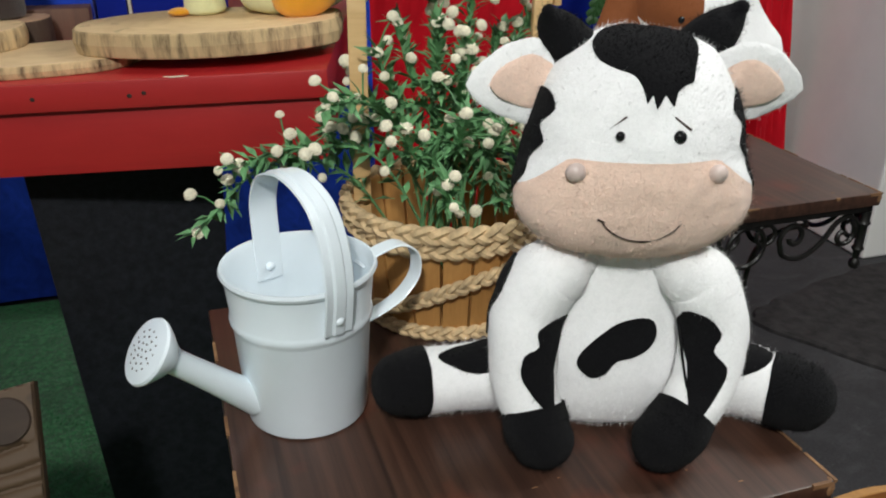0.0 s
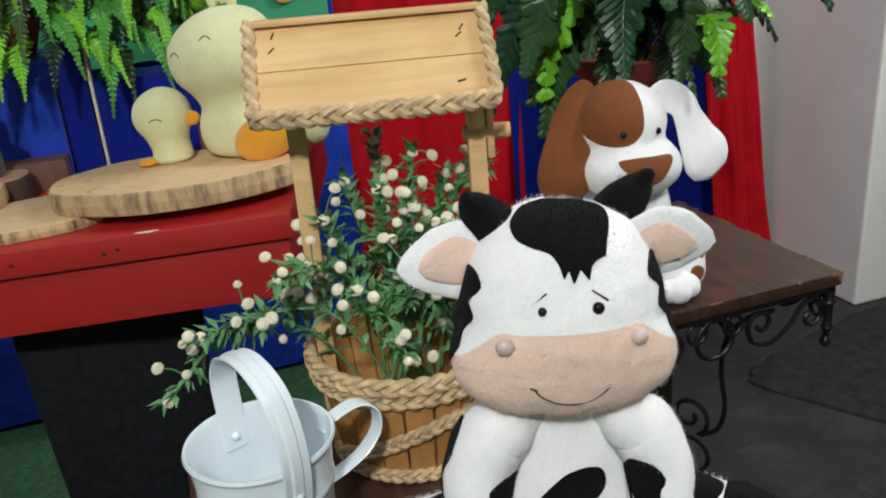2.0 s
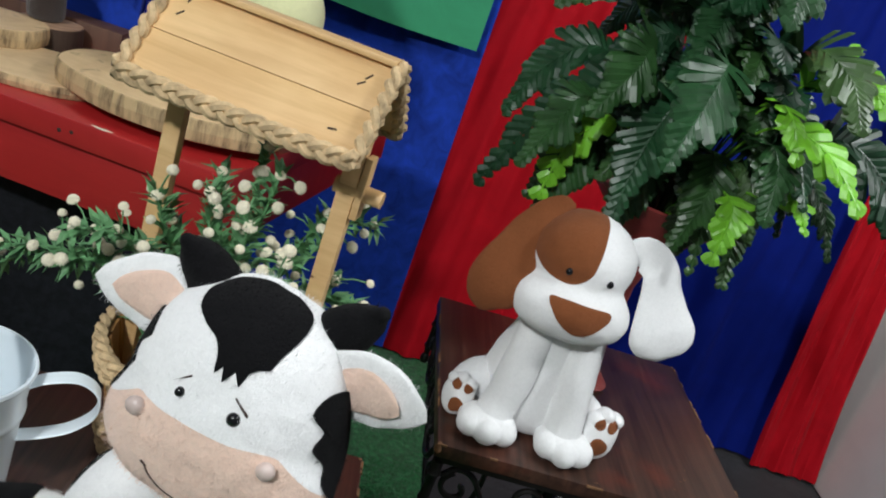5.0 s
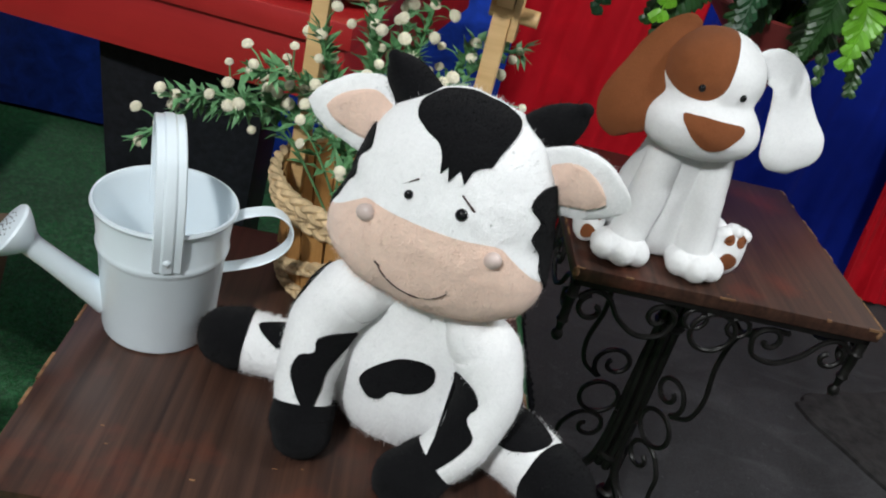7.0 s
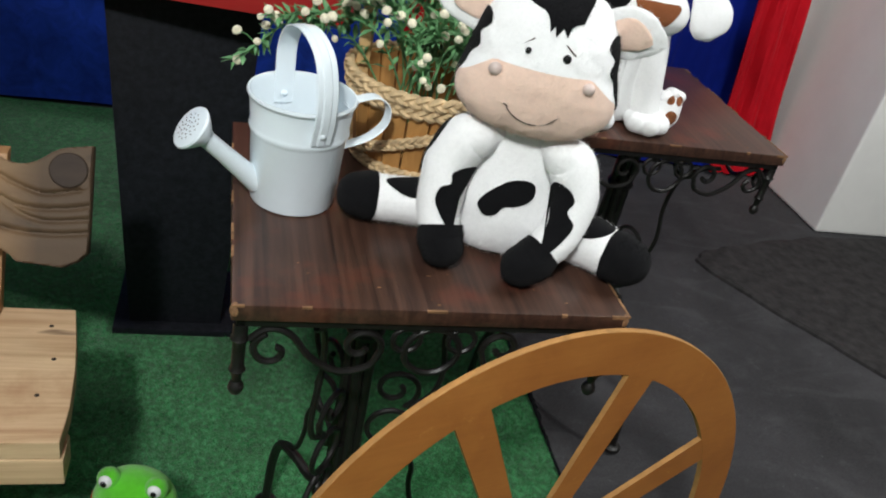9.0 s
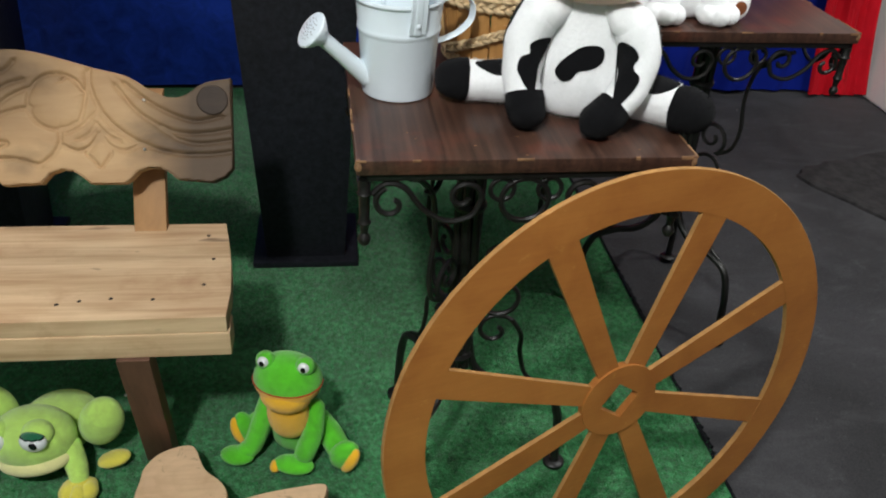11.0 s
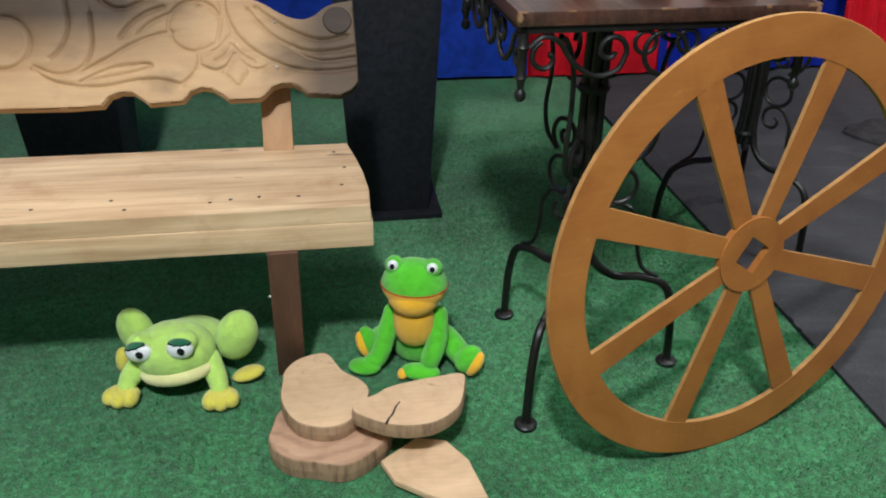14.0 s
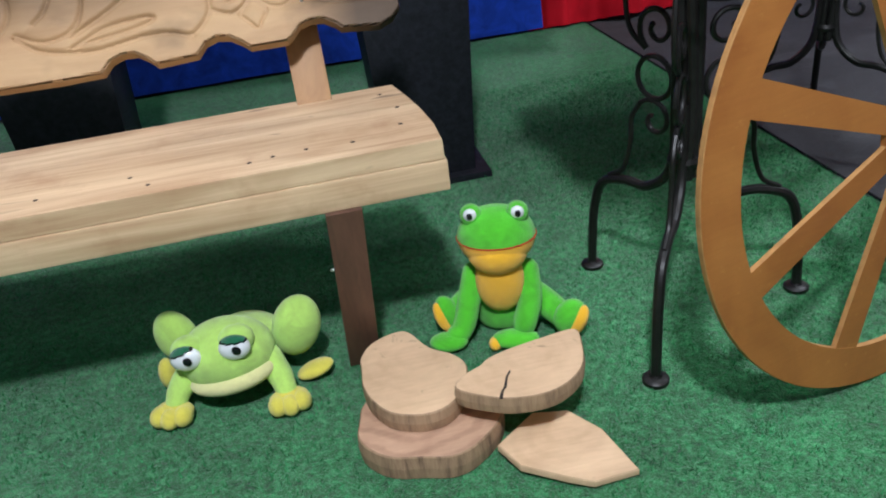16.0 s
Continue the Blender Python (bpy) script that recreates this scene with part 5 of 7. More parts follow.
def build_dog():
    bm = bmesh.new()
    W_, B_, E_ = range(3)
    body = [(0.0, 0, 0.03, 0.045, 0.045), (0.008, 0, 0.03, 0.066, 0.062), (0.04, 0, 0.03, 0.078, 0.07), (0.09, 0, 0.025, 0.074, 0.064), (0.14, 0, 0.015, 0.062, 0.055), (0.19, -0.006, 0.005, 0.05, 0.046), (0.23, -0.012, 0.0, 0.04, 0.04)]
    loft(bm, [tuple(q) for q in spline(body, 4)], 36, W_)
    for s, x in ((-1, -0.056), (1, 0.050)):
        limb(bm, [(s * 0.034, -0.018, 0.18, 0.027), (s * 0.040, -0.030, 0.12, 0.028), (s * 0.047, -0.038, 0.06, 0.0275), (x, -0.045, 0.03, 0.027)], 22, W_)
        for k, (dx, dy) in enumerate(((-0.026, -0.022), (0.0, -0.034), (0.026, -0.022), (0, -0.008))):
            blob(bm, (x + dx * 0.92 + s * 0.004, -0.044 + dy * 0.86, 0.0205), (0.0205, 0.0225, 0.0195) if k < 3 else (0.044, 0.038, 0.024), W_, u=20, v=12)
    hb = bmesh.new()
    skull, snout = bmesh.new(), bmesh.new()
    blob(skull, (-0.014, -0.006, 0.281), (0.0705, 0.068, 0.064), W_, u=48, v=32, shape=lambda d: 1 + 0.03 * abs(d.x))
    blob(snout, (-0.012, -0.036, 0.222), (0.0835, 0.060, 0.048), W_, u=48, v=28, shape=lambda d: 1 + 0.06 * abs(d.x) * max(0, -d.z))
    blob(hb, (-0.014, -0.02, 0.252), (1, 1, 1), W_, u=96, v=72, shape=melded((skull, snout), (-0.014, -0.02, 0.252), 0.0065))
    skull.free(), snout.free()
    rim = [(-0.042 if q <= 90 else -0.054, q) for q in range(6, 151, 9)]
    parted(hb, [((c + 0.033 * math.cos(radians(q)), 0, 0.2955 - 0.033 * math.sin(radians(q))), (math.cos(radians(q)), 0, -math.sin(radians(q)))) for c, q in rim] + [((0, 0.03, 0), (0, 1, 0))], B_)
    tree = surface(hb)
    nose = [(-0.0525, 0.2451), (-0.0322, 0.2469), (-0.0129, 0.2469), (0.0092, 0.246), (0.0262, 0.2433), (0.0285, 0.2359), (0.0202, 0.2244), (0.0082, 0.2129), (-0.0065, 0.2074), (-0.0212, 0.2088), (-0.0368, 0.2189), (-0.0479, 0.2308), (-0.0539, 0.2391)]
    applique(hb, tree, [tuple(q) for q in spline(nose, 3, True)], (0, 2), -0.4, (0, 1, 0), mi=B_, lift=0.002, rings=8)
    ht = tree
    for x, z in ((-0.041, 0.279), (0.015, 0.278)):
        hit = ht.ray_cast(Vector((x, -0.4, z)), Vector((0, 1, 0)))[0]
        blob(hb, hit, (0.0042, 0.004, 0.0046), E_, u=14, v=10)
    tube(hb, spline([(-0.045, 0.01, 0.338, 0.006), (-0.062, 0.004, 0.332, 0.022), (-0.084, -0.008, 0.305, 0.029), (-0.102, -0.022, 0.268, 0.034), (-0.113, -0.034, 0.235, 0.041), (-0.117, -0.04, 0.210, 0.040), (-0.113, -0.042, 0.190, 0.027), (-0.110, -0.042, 0.184, 0.006)], 5), segs=24, mi=B_, flat=0.2, up=(-0.35, -1, 0.1))
    tube(hb, spline([(0.034, -0.002, 0.298, 0.016), (0.060, -0.010, 0.314, 0.023), (0.086, -0.018, 0.303, 0.0265), (0.101, -0.022, 0.272, 0.033), (0.116, -0.030, 0.236, 0.047), (0.126, -0.034, 0.212, 0.051), (0.131, -0.036, 0.193, 0.040), (0.133, -0.036, 0.182, 0.008)], 5), segs=24, mi=W_, flat=0.24, up=(0.35, -1, 0.1))
    # Hind feet with brown pads on their soles.
    for s in (-1, 1):
        fb = bmesh.new()
        small = 0.90 if s > 0 else 0.76
        lean = pose(s * 0.106, -0.028 if s > 0 else -0.022, 0.0455 * small, -12, 0, s * 18) @ Matrix.Scale(small, 4)
        r3 = lean.to_3x3()
        blob(fb, lean.translation, (0.032, 0.024, 0.0435), W_, r3, 30, 20)
        for dx in (-0.018, 0.0, 0.018):
            blob(fb, lean @ Vector((dx, -0.004, 0.034 - abs(dx) * 0.4)), (0.0125, 0.018, 0.0125), W_, r3, 16, 10)
        tree = surface(fb)
        bx, bz = lean.translation.x, lean.translation.z
        pads = [oval(bx - 0.011 * small, bz + 0.026 * small, 0.0082 * small, 0.0088 * small, 18), oval(bx + 0.011 * small, bz + 0.024 * small, 0.0082 * small, 0.0088 * small, 18), oval(bx - 0.002, bz - 0.012 * small, 0.0145 * small, 0.0155 * small, 22, 0.08, 3, 0, 1.6)]
        for o in pads:
            applique(fb, tree, o, (0, 2), -0.4, (0, 1, 0), mi=B_, lift=0.0016, rings=4)
        limb(fb, [(s * 0.05, 0.035, 0.045, 0.034), (s * 0.085, 0.015, 0.042, 0.03), (s * 0.104, -0.002, 0.042 * small, 0.026 * small)], 18, W_)
        me = bpy.data.meshes.new("piece")
        fb.to_mesh(me), fb.free()
        bm.from_mesh(me)
        bpy.data.meshes.remove(me)
    me = bpy.data.meshes.new("piece")
    hb.to_mesh(me), hb.free()
    bm.from_mesh(me)
    bpy.data.meshes.remove(me)
    stuffed(bm, 0.0020, 24.0)
    fuzz(bm, 16000, 0.0026, 2, 0.00016)
    solid("toy_dog", bm, [WHITE_FELT, BROWN_FELT, BEAD], at(0.925, 1.10, 0.8005, 0), "white felt toy dog with brown eye patch, ear and nose", "soft toy", "soft toys")


def build_ducks():
    bm = bmesh.new()
    Y_, O_, T_ = range(3)
    body = [(0.0, 0, 0, 0.05, 0.045), (0.01, 0, 0, 0.075, 0.06), (0.035, 0.005, 0, 0.088, 0.068), (0.06, 0.0, 0, 0.08, 0.064), (0.08, -0.005, 0, 0.068, 0.058), (0.10, -0.012, 0, 0.070, 0.062), (0.125, -0.016, -0.004, 0.084, 0.074), (0.15, -0.017, -0.006, 0.088, 0.078), (0.175, -0.017, -0.006, 0.084, 0.074), (0.20, -0.014, -0.004, 0.068, 0.06), (0.217, -0.01, 0, 0.045, 0.04), (0.226, -0.008, 0, 0.018, 0.016)]
    loft(bm, [tuple(q) for q in spline(body, 3)], 40, Y_)
    for dx, dz in ((-0.014, 0.008), (0.002, 0.014), (0.015, 0.007)):
        blob(bm, (-0.008 + dx, 0, 0.228 + dz), (0.009, 0.008, 0.014), Y_, u=14, v=10)
    blob(bm, (0.040, -0.062, 0.034), (0.054, 0.024, 0.036), O_, pose(0, 0, 0, 0, -20, 10).to_3x3(), 28, 18)
    blob(bm, (0.105, -0.02, 0.045), (0.025, 0.03, 0.04), Y_, u=20, v=14)
    tree = surface(bm)
    for x, z in ((-0.075, 0.165), (-0.02, 0.185)):
        stitch(bm, tree, [(x + 0.018 * (k / 6 - 0.5), z + 0.006 * math.sin(math.pi * k / 6)) for k in range(7)], (0, 2), -0.4, (0, 1, 0), 0.0008, T_)
    solid("toy_duck", bm, [YELLOW_PLUSH, ORANGE_FELT, THREAD], on_counter(-0.138, 1.41, 0.0535, -8), "pale yellow plush duck with an orange foot", "soft toy", "soft toys")
    bm = bmesh.new()
    body = [(0.0, 0, 0, 0.024, 0.024), (0.006, 0, 0, 0.032, 0.03), (0.022, 0, 0, 0.031, 0.029), (0.04, -0.002, 0, 0.034, 0.032), (0.06, -0.003, 0, 0.044, 0.041), (0.08, -0.003, 0, 0.046, 0.043), (0.1, -0.002, 0, 0.038, 0.036), (0.112, 0, 0, 0.024, 0.022), (0.118, 0, 0, 0.008, 0.008)]
    loft(bm, [tuple(q) for q in spline(body, 3)], 32, Y_)
    blob(bm, (0.045, -0.006, 0.066), (0.014, 0.012, 0.012), O_, u=16, v=10)
    blob(bm, (-0.034, -0.02, 0.006), (0.018, 0.014, 0.0065), O_, u=16, v=10)
    tree = surface(bm)
    stitch(bm, tree, [(0.002 + 0.02 * (k / 6 - 0.5), 0.072 + 0.004 * math.sin(math.pi * k / 6)) for k in range(7)], (0, 2), -0.4, (0, 1, 0), 0.0007, T_)
    solid("toy_duckling", bm, [YELLOW_PLUSH, ORANGE_FELT, THREAD], on_counter(-0.274, 1.40, 0.0535, -8), "small pale yellow plush duckling touching the duck", "soft toy", "soft toys")


def build_stump_toy():
    bm = bmesh.new()
    loft(bm, [tuple(q) for q in spline([(0.0, 0, 0, 0.022, 0.02), (0.008, 0, 0, 0.032, 0.03), (0.04, 0, 0, 0.033, 0.031), (0.08, 0, 0, 0.030, 0.028), (0.105, 0, 0, 0.022, 0.02), (0.115, 0, 0, 0.008, 0.008)], 4)], 28, 0)
    limb(bm, [(0.012, -0.012, 0.075, 0.014), (0.026, -0.022, 0.082, 0.02), (0.036, -0.03, 0.088, 0.024), (0.044, -0.034, 0.09, 0.021)], 22, 1)
    for s in (-1, 1):
        limb(bm, [(s * 0.016, -0.006, 0.098, 0.008), (s * 0.022, -0.006, 0.122, 0.009), (s * 0.024, -0.008, 0.142, 0.004)], 12, 0)
    tree = surface(bm)
    stitch(bm, tree, [(0.03 + 0.014 * k / 5, 0.078 - 0.003 * math.sin(math.pi * k / 5)) for k in range(6)], (0, 2), -0.4, (0, 1, 0), 0.0008, 0)
    solid("toy_donkey", bm, [DARK_PLUSH, LILAC_FELT], on_counter(-0.627, 1.44, 0.0485, -10), "small dark brown plush toy with a lilac muzzle on a stump", "soft toy", "soft toys")
    wood_slice(on_counter(-0.614, 1.44, 0.0006, 15), rough_round(0.056, 0.052, 17), 0.0475, "short round stump with dark bark on the counter", STUMP_FACE, DARK_BARK)


def build_frogs():
    G_, O_, EW, EB, LID, LIP = range(6)
    bm = bmesh.new()
    loft(bm, [tuple(q) for q in spline([(0.0, 0, 0.012, 0.035, 0.032), (0.01, 0, 0.012, 0.05, 0.045), (0.05, 0, 0.008, 0.053, 0.046), (0.09, 0, 0.0, 0.045, 0.04), (0.13, 0, -0.006, 0.036, 0.034), (0.16, 0, -0.01, 0.032, 0.03)], 4)], 30, G_)
    blob(bm, (0, -0.035, 0.118), (0.043, 0.029, 0.066), O_, u=28, v=18, shape=lambda d: 1 + 0.08 * max(0, -d.z) * abs(d.x))
    hb = bmesh.new()
    blob(hb, (0, -0.024, 0.196), (0.066, 0.054, 0.056), G_, u=64, v=44, shape=lambda d: 1 - 0.10 * max(0, -d.z) * abs(d.x) + 0.03 * abs(d.x))
    for f in hb.faces:
        c = f.calc_center_median()
        if c.z < 0.199 and c.y < 0.012:
            f.material_index = O_
    blob(hb, (0, -0.037, 0.174), (0.052, 0.045, 0.040), O_, u=32, v=20)
    ht = surface(hb)
    lip = []
    for a in np.linspace(-1.75, 1.75, 30):
        way = Vector((math.sin(a), -math.cos(a), 0))
        hit = ht.ray_cast(Vector((0, -0.024, 0.199)) + way * 0.2, -way)[0]
        lip.append(hit + way * 0.0004)
    tube(hb, lip, 0.0014, 6, LIP)
    for s in (-1, 1):
        blob(hb, (s * 0.039, -0.032, 0.244), (0.0190, 0.0185, 0.0190), G_, u=22, v=14)
        blob(hb, (s * 0.0395, -0.0432, 0.2485), (0.0118, 0.0092, 0.0118), EW, u=20, v=14)
        blob(hb, (s * 0.0400, -0.0503, 0.2492), (0.0055, 0.004, 0.0064), EB, u=14, v=8)
    me = bpy.data.meshes.new("piece")
    hb.to_mesh(me), hb.free()
    bm.from_mesh(me)
    bpy.data.meshes.remove(me)
    limb(bm, [(-0.047, -0.014, 0.12, 0.02), (-0.058, -0.036, 0.075, 0.021), (-0.070, -0.056, 0.035, 0.02), (-0.085, -0.066, 0.02, 0.019)], 18, G_)
    blob(bm, (-0.098, -0.075, 0.016), (0.035, 0.024, 0.0155), G_, u=22, v=12)
    limb(bm, [(0.049, -0.014, 0.12, 0.02), (0.050, -0.040, 0.075, 0.0215), (0.038, -0.058, 0.035, 0.021)], 18, G_)
    blob(bm, (0.020, -0.075, 0.016), (0.042, 0.024, 0.0155), G_, u=22, v=12)
    blob(bm, (-0.015, -0.082, 0.012), (0.012, 0.016, 0.011), O_, u=16, v=10)
    limb(bm, [(0.045, 0.01, 0.06, 0.028), (0.075, -0.005, 0.045, 0.026), (0.1, -0.03, 0.034, 0.024)], 18, G_)
    blob(bm, (0.118, -0.048, 0.038), (0.03, 0.022, 0.034), G_, pose(0, 0, 0, 0, 28, 20).to_3x3(), 24, 14)
    blob(bm, (0.132, -0.058, 0.035), (0.014, 0.017, 0.03), O_, pose(0, 0, 0, 0, 30, 20).to_3x3(), 20, 12)
    limb(bm, [(-0.045, 0.01, 0.06, 0.028), (-0.07, -0.0, 0.045, 0.026), (-0.088, -0.01, 0.036, 0.023)], 18, G_)
    blob(bm, (-0.1, -0.02, 0.04), (0.022, 0.02, 0.036), G_, pose(0, 0, 0, 0, -22, -20).to_3x3(), 22, 14)
    blob(bm, (-0.11, -0.03, 0.038), (0.012, 0.016, 0.031), O_, pose(0, 0, 0, 0, -24, -20).to_3x3(), 20, 12)
    solid("toy_frog", bm, [FROG_GREEN, FROG_ORANGE, EYE_WHITE, BEAD, FROG_LID, plain("red_thread", (0.5, 0.03, 0.01), 0.9, bump=0)], at(0.122, 0.722, 0.0045, -16), "bright green plush frog with an orange chest, sitting up", "soft toy", "soft toys")
    bm = bmesh.new()
    hb = bmesh.new()
    blob(hb, (-0.005, -0.025, 0.092), (0.082, 0.062, 0.060), G_, u=56, v=36, shape=lambda d: 1 + 0.05 * abs(d.x) * max(0, -d.z))
    blob(hb, (-0.003, -0.043, 0.060), (0.077, 0.051, 0.025), LIP, u=48, v=20, shape=lambda d: 1 + 0.06 * abs(d.x) * max(0, d.z))
    for s, x in ((-1, -0.050), (1, 0.034)):
        blob(hb, (x, -0.054, 0.129), (0.030, 0.026, 0.026), G_, u=24, v=16)
        c, r = Vector((x, -0.073, 0.126)), Vector((0.0265, 0.0155, 0.0215))
        blob(hb, c, r, EW, u=28, v=18)
        # A sewn lid over the upper part of the eye, drooping outwards, with a dark lash line.
        lid = bmesh.new()
        blob(lid, c, r * 1.07, LID, u=40, v=28)
        cut = lambda p: (p.z - c.z) - 0.0142 + s * 0.16 * (p.x - c.x)  # noqa: E731
        bmesh.ops.delete(lid, geom=[f for f in lid.faces if cut(f.calc_center_median()) < 0], context="FACES")
        for f in lid.faces:
            if cut(f.calc_center_median()) < 0.0022:
                f.material_index = EB
        me = bpy.data.meshes.new("piece")
        lid.to_mesh(me), lid.free()
        hb.from_mesh(me)
        bpy.data.meshes.remove(me)
        blob(hb, (x + 0.007, -0.0868, 0.1275), (0.0078, 0.004, 0.0082), EB, u=16, v=10)
    pivot = Matrix.Translation((-0.005, -0.02, 0.085))
    bmesh.ops.transform(hb, matrix=pivot @ pose(0, 0, 0, 0, -9, -3) @ pivot.inverted(), verts=hb.verts[:])
    me = bpy.data.meshes.new("piece")
    hb.to_mesh(me), hb.free()
    bm.from_mesh(me)
    bpy.data.meshes.remove(me)
    blob(bm, (0.0, 0.06, 0.048), (0.078, 0.08, 0.046), G_, u=32, v=20)
    blob(bm, (0.108, 0.02, 0.098), (0.042, 0.032, 0.058), G_, pose(0, 0, 0, 0, 18, 12).to_3x3(), 28, 18)
    blob(bm, (-0.108, 0.045, 0.088), (0.038, 0.03, 0.052), G_, pose(0, 0, 0, 0, -14, -10).to_3x3(), 28, 18)
    blob(bm, (0.128, -0.002, 0.018), (0.034, 0.022, 0.012), O_, pose(0, 0, 0, 0, -14, 10).to_3x3(), 20, 12)
    blob(bm, (-0.125, 0.0, 0.045), (0.015, 0.02, 0.03), O_, u=20, v=12)
    limb(bm, [(0.06, -0.03, 0.075, 0.024), (0.078, -0.05, 0.048, 0.021), (0.086, -0.064, 0.03, 0.018)], 18, G_)
    limb(bm, [(-0.07, -0.03, 0.07, 0.024), (-0.092, -0.05, 0.045, 0.021), (-0.1, -0.062, 0.03, 0.018)], 18, G_)
    for x, y, t in ((0.090, -0.078, 14), (-0.105, -0.075, -6)):
        m3 = pose(0, 0, 0, 0, 0, t).to_3x3()
        for dx, dy in ((-0.02, -0.01), (0.0, -0.016), (0.02, -0.01), (0, 0.004)):
            blob(bm, Vector((x, y, 0.0175)) + m3 @ Vector((dx, dy, 0)), (0.0165 if dy < 0 else 0.034, 0.021, 0.017), O_, m3, 18, 10)
    solid("toy_frog", bm, [FROG_LIME, FROG_YELLOW, EYE_WHITE, BEAD, FROG_LID, FROG_CREAM], at(-0.358, 0.704, 0.0045, -9), "lime green plush frog with half-closed eyes, lying on the carpet", "soft toy", "soft toys")


# ---- watering can ----
def build_can():
    c = thing("watering_can", pose(0.022, 0.762, 0.8005, 0, 0, 42), "pale blue-white enamelled metal watering can on the table", "watering can")
    bm = bmesh.new()
    H = 0.146
    prof = [(0.001, 0.0), (0.052, 0.0), (0.0545, 0.0015), (0.0555, 0.006), (0.0605, 0.094), (0.0615, 0.0965), (0.0627, 0.099), (0.0633, 0.102), (0.0627, 0.105), (0.0618, 0.1075), (0.0650, H - 0.004), (0.0672, H - 0.003), (0.0685, H), (0.0674, H + 0.0028), (0.0652, H + 0.0028), (0.0640, H), (0.0634, H - 0.004), (0.060, 0.09), (0.055, 0.008), (0.052, 0.004), (0.001, 0.004)]
    lathe(bm, prof, 64)
    part("body", bm, CAN_PAINT, c)
    bm = bmesh.new()
    tube(bm, spline([(-0.050, 0, 0.028, 0.016), (-0.066, 0, 0.042, 0.0135), (-0.095, 0, 0.070, 0.0115), (-0.116, 0, 0.090, 0.011), (-0.121, 0, 0.0952, 0.0125)], 6), segs=24)
    spout = part("spout", bm, CAN_PAINT, c)
    bm = bmesh.new()
    aim = Vector((-0.78, 0, 0.62)).normalized()
    turn = aim.to_track_quat("Z", "Y").to_matrix().to_4x4()
    lathe(bm, [(0.010, 0.0), (0.013, 0.002), (0.022, 0.012), (0.0275, 0.0195), (0.0285, 0.022), (0.0275, 0.0242), (0.018, 0.0262), (0.001, 0.0272)], 40)
    bmesh.ops.transform(bm, matrix=Matrix.Translation((-0.119, 0, 0.0935)) @ turn, verts=bm.verts[:])
    part("rose", bm, CAN_PAINT, spout, "perforated sprinkler head")
    bm = bmesh.new()
    for r, n in ((0.0, 1), (0.006, 6), (0.0115, 10), (0.0168, 14), (0.0215, 16)):
        for i in range(n):
            a = 2 * math.pi * i / n + r * 40
            z = 0.0272 - 0.0012 * (r / 0.018) ** 2 - (0.0009 if r > 0.02 else 0)
            lathe(bm, [(0.0009, z - 0.0002), (0.0009, z + 0.00035), (0.0001, z + 0.00035)], 8, centre=(r * math.cos(a), r * math.sin(a)))
    bmesh.ops.transform(bm, matrix=Matrix.Translation((-0.119, 0, 0.0935)) @ turn, verts=bm.verts[:])
    tagged(part("holes", bm, NAIL, spout, "small round sprinkler holes"), kind="stuff")
    # Carrying strap over the top, with a raised rib.
    path = spline([(0, -0.0645, 0.108), (0, -0.0705, 0.150), (0, -0.064, 0.188), (0, -0.043, 0.216), (0, 0.0, 0.2275), (0, 0.043, 0.216), (0, 0.062, 0.188), (0, 0.0625, 0.150), (0, 0.0600, 0.108)], 8)
    bm = bmesh.new()

    def strap(path, half, axis, ribs=True):
        pts = [Vector(q) for q in path]
        rings = []
        for i, p in enumerate(pts):
            d = (pts[min(i + 1, len(pts) - 1)] - pts[max(i - 1, 0)]).normalized()
            nor = Vector(axis).cross(d).normalized()
            sec = [(-half, 0.0), (-half + 0.0012, 0.0014), (-half * 0.45, 0.0008), (-half * 0.3, 0.0024), (half * 0.3, 0.0024), (half * 0.45, 0.0008), (half - 0.0012, 0.0014), (half, 0.0), (half - 0.001, -0.0012), (-half + 0.001, -0.0012)]
            rings.append([p + Vector(axis) * a + nor * (b if ribs else min(b, 0.001)) for a, b in sec])
        skin(bm, rings, 0)
    strap(path, 0.0135, (1, 0, 0))
    part("handle", bm, CAN_PAINT, c, "ribbed metal strap handle")
    for s, y in ((-1, -0.0665), (1, 0.0585)):
        bm = bmesh.new()
        blob(bm, (0, -0.0685 if s < 0 else 0.0585, 0.121), (0.0042, 0.0032, 0.0042), u=14, v=8)
        part("rivet", bm, CAN_PAINT, c)
    bm = bmesh.new()
    strap(spline([(0.0600, 0, 0.128), (0.078, 0, 0.1365), (0.104, 0, 0.139), (0.122, 0, 0.125), (0.1225, 0, 0.102), (0.105, 0, 0.084), (0.082, 0, 0.075), (0.0575, 0, 0.070)], 8), 0.009, (0, 1, 0), False)
    part("side_handle", bm, CAN_PAINT, c, "looped metal side handle")


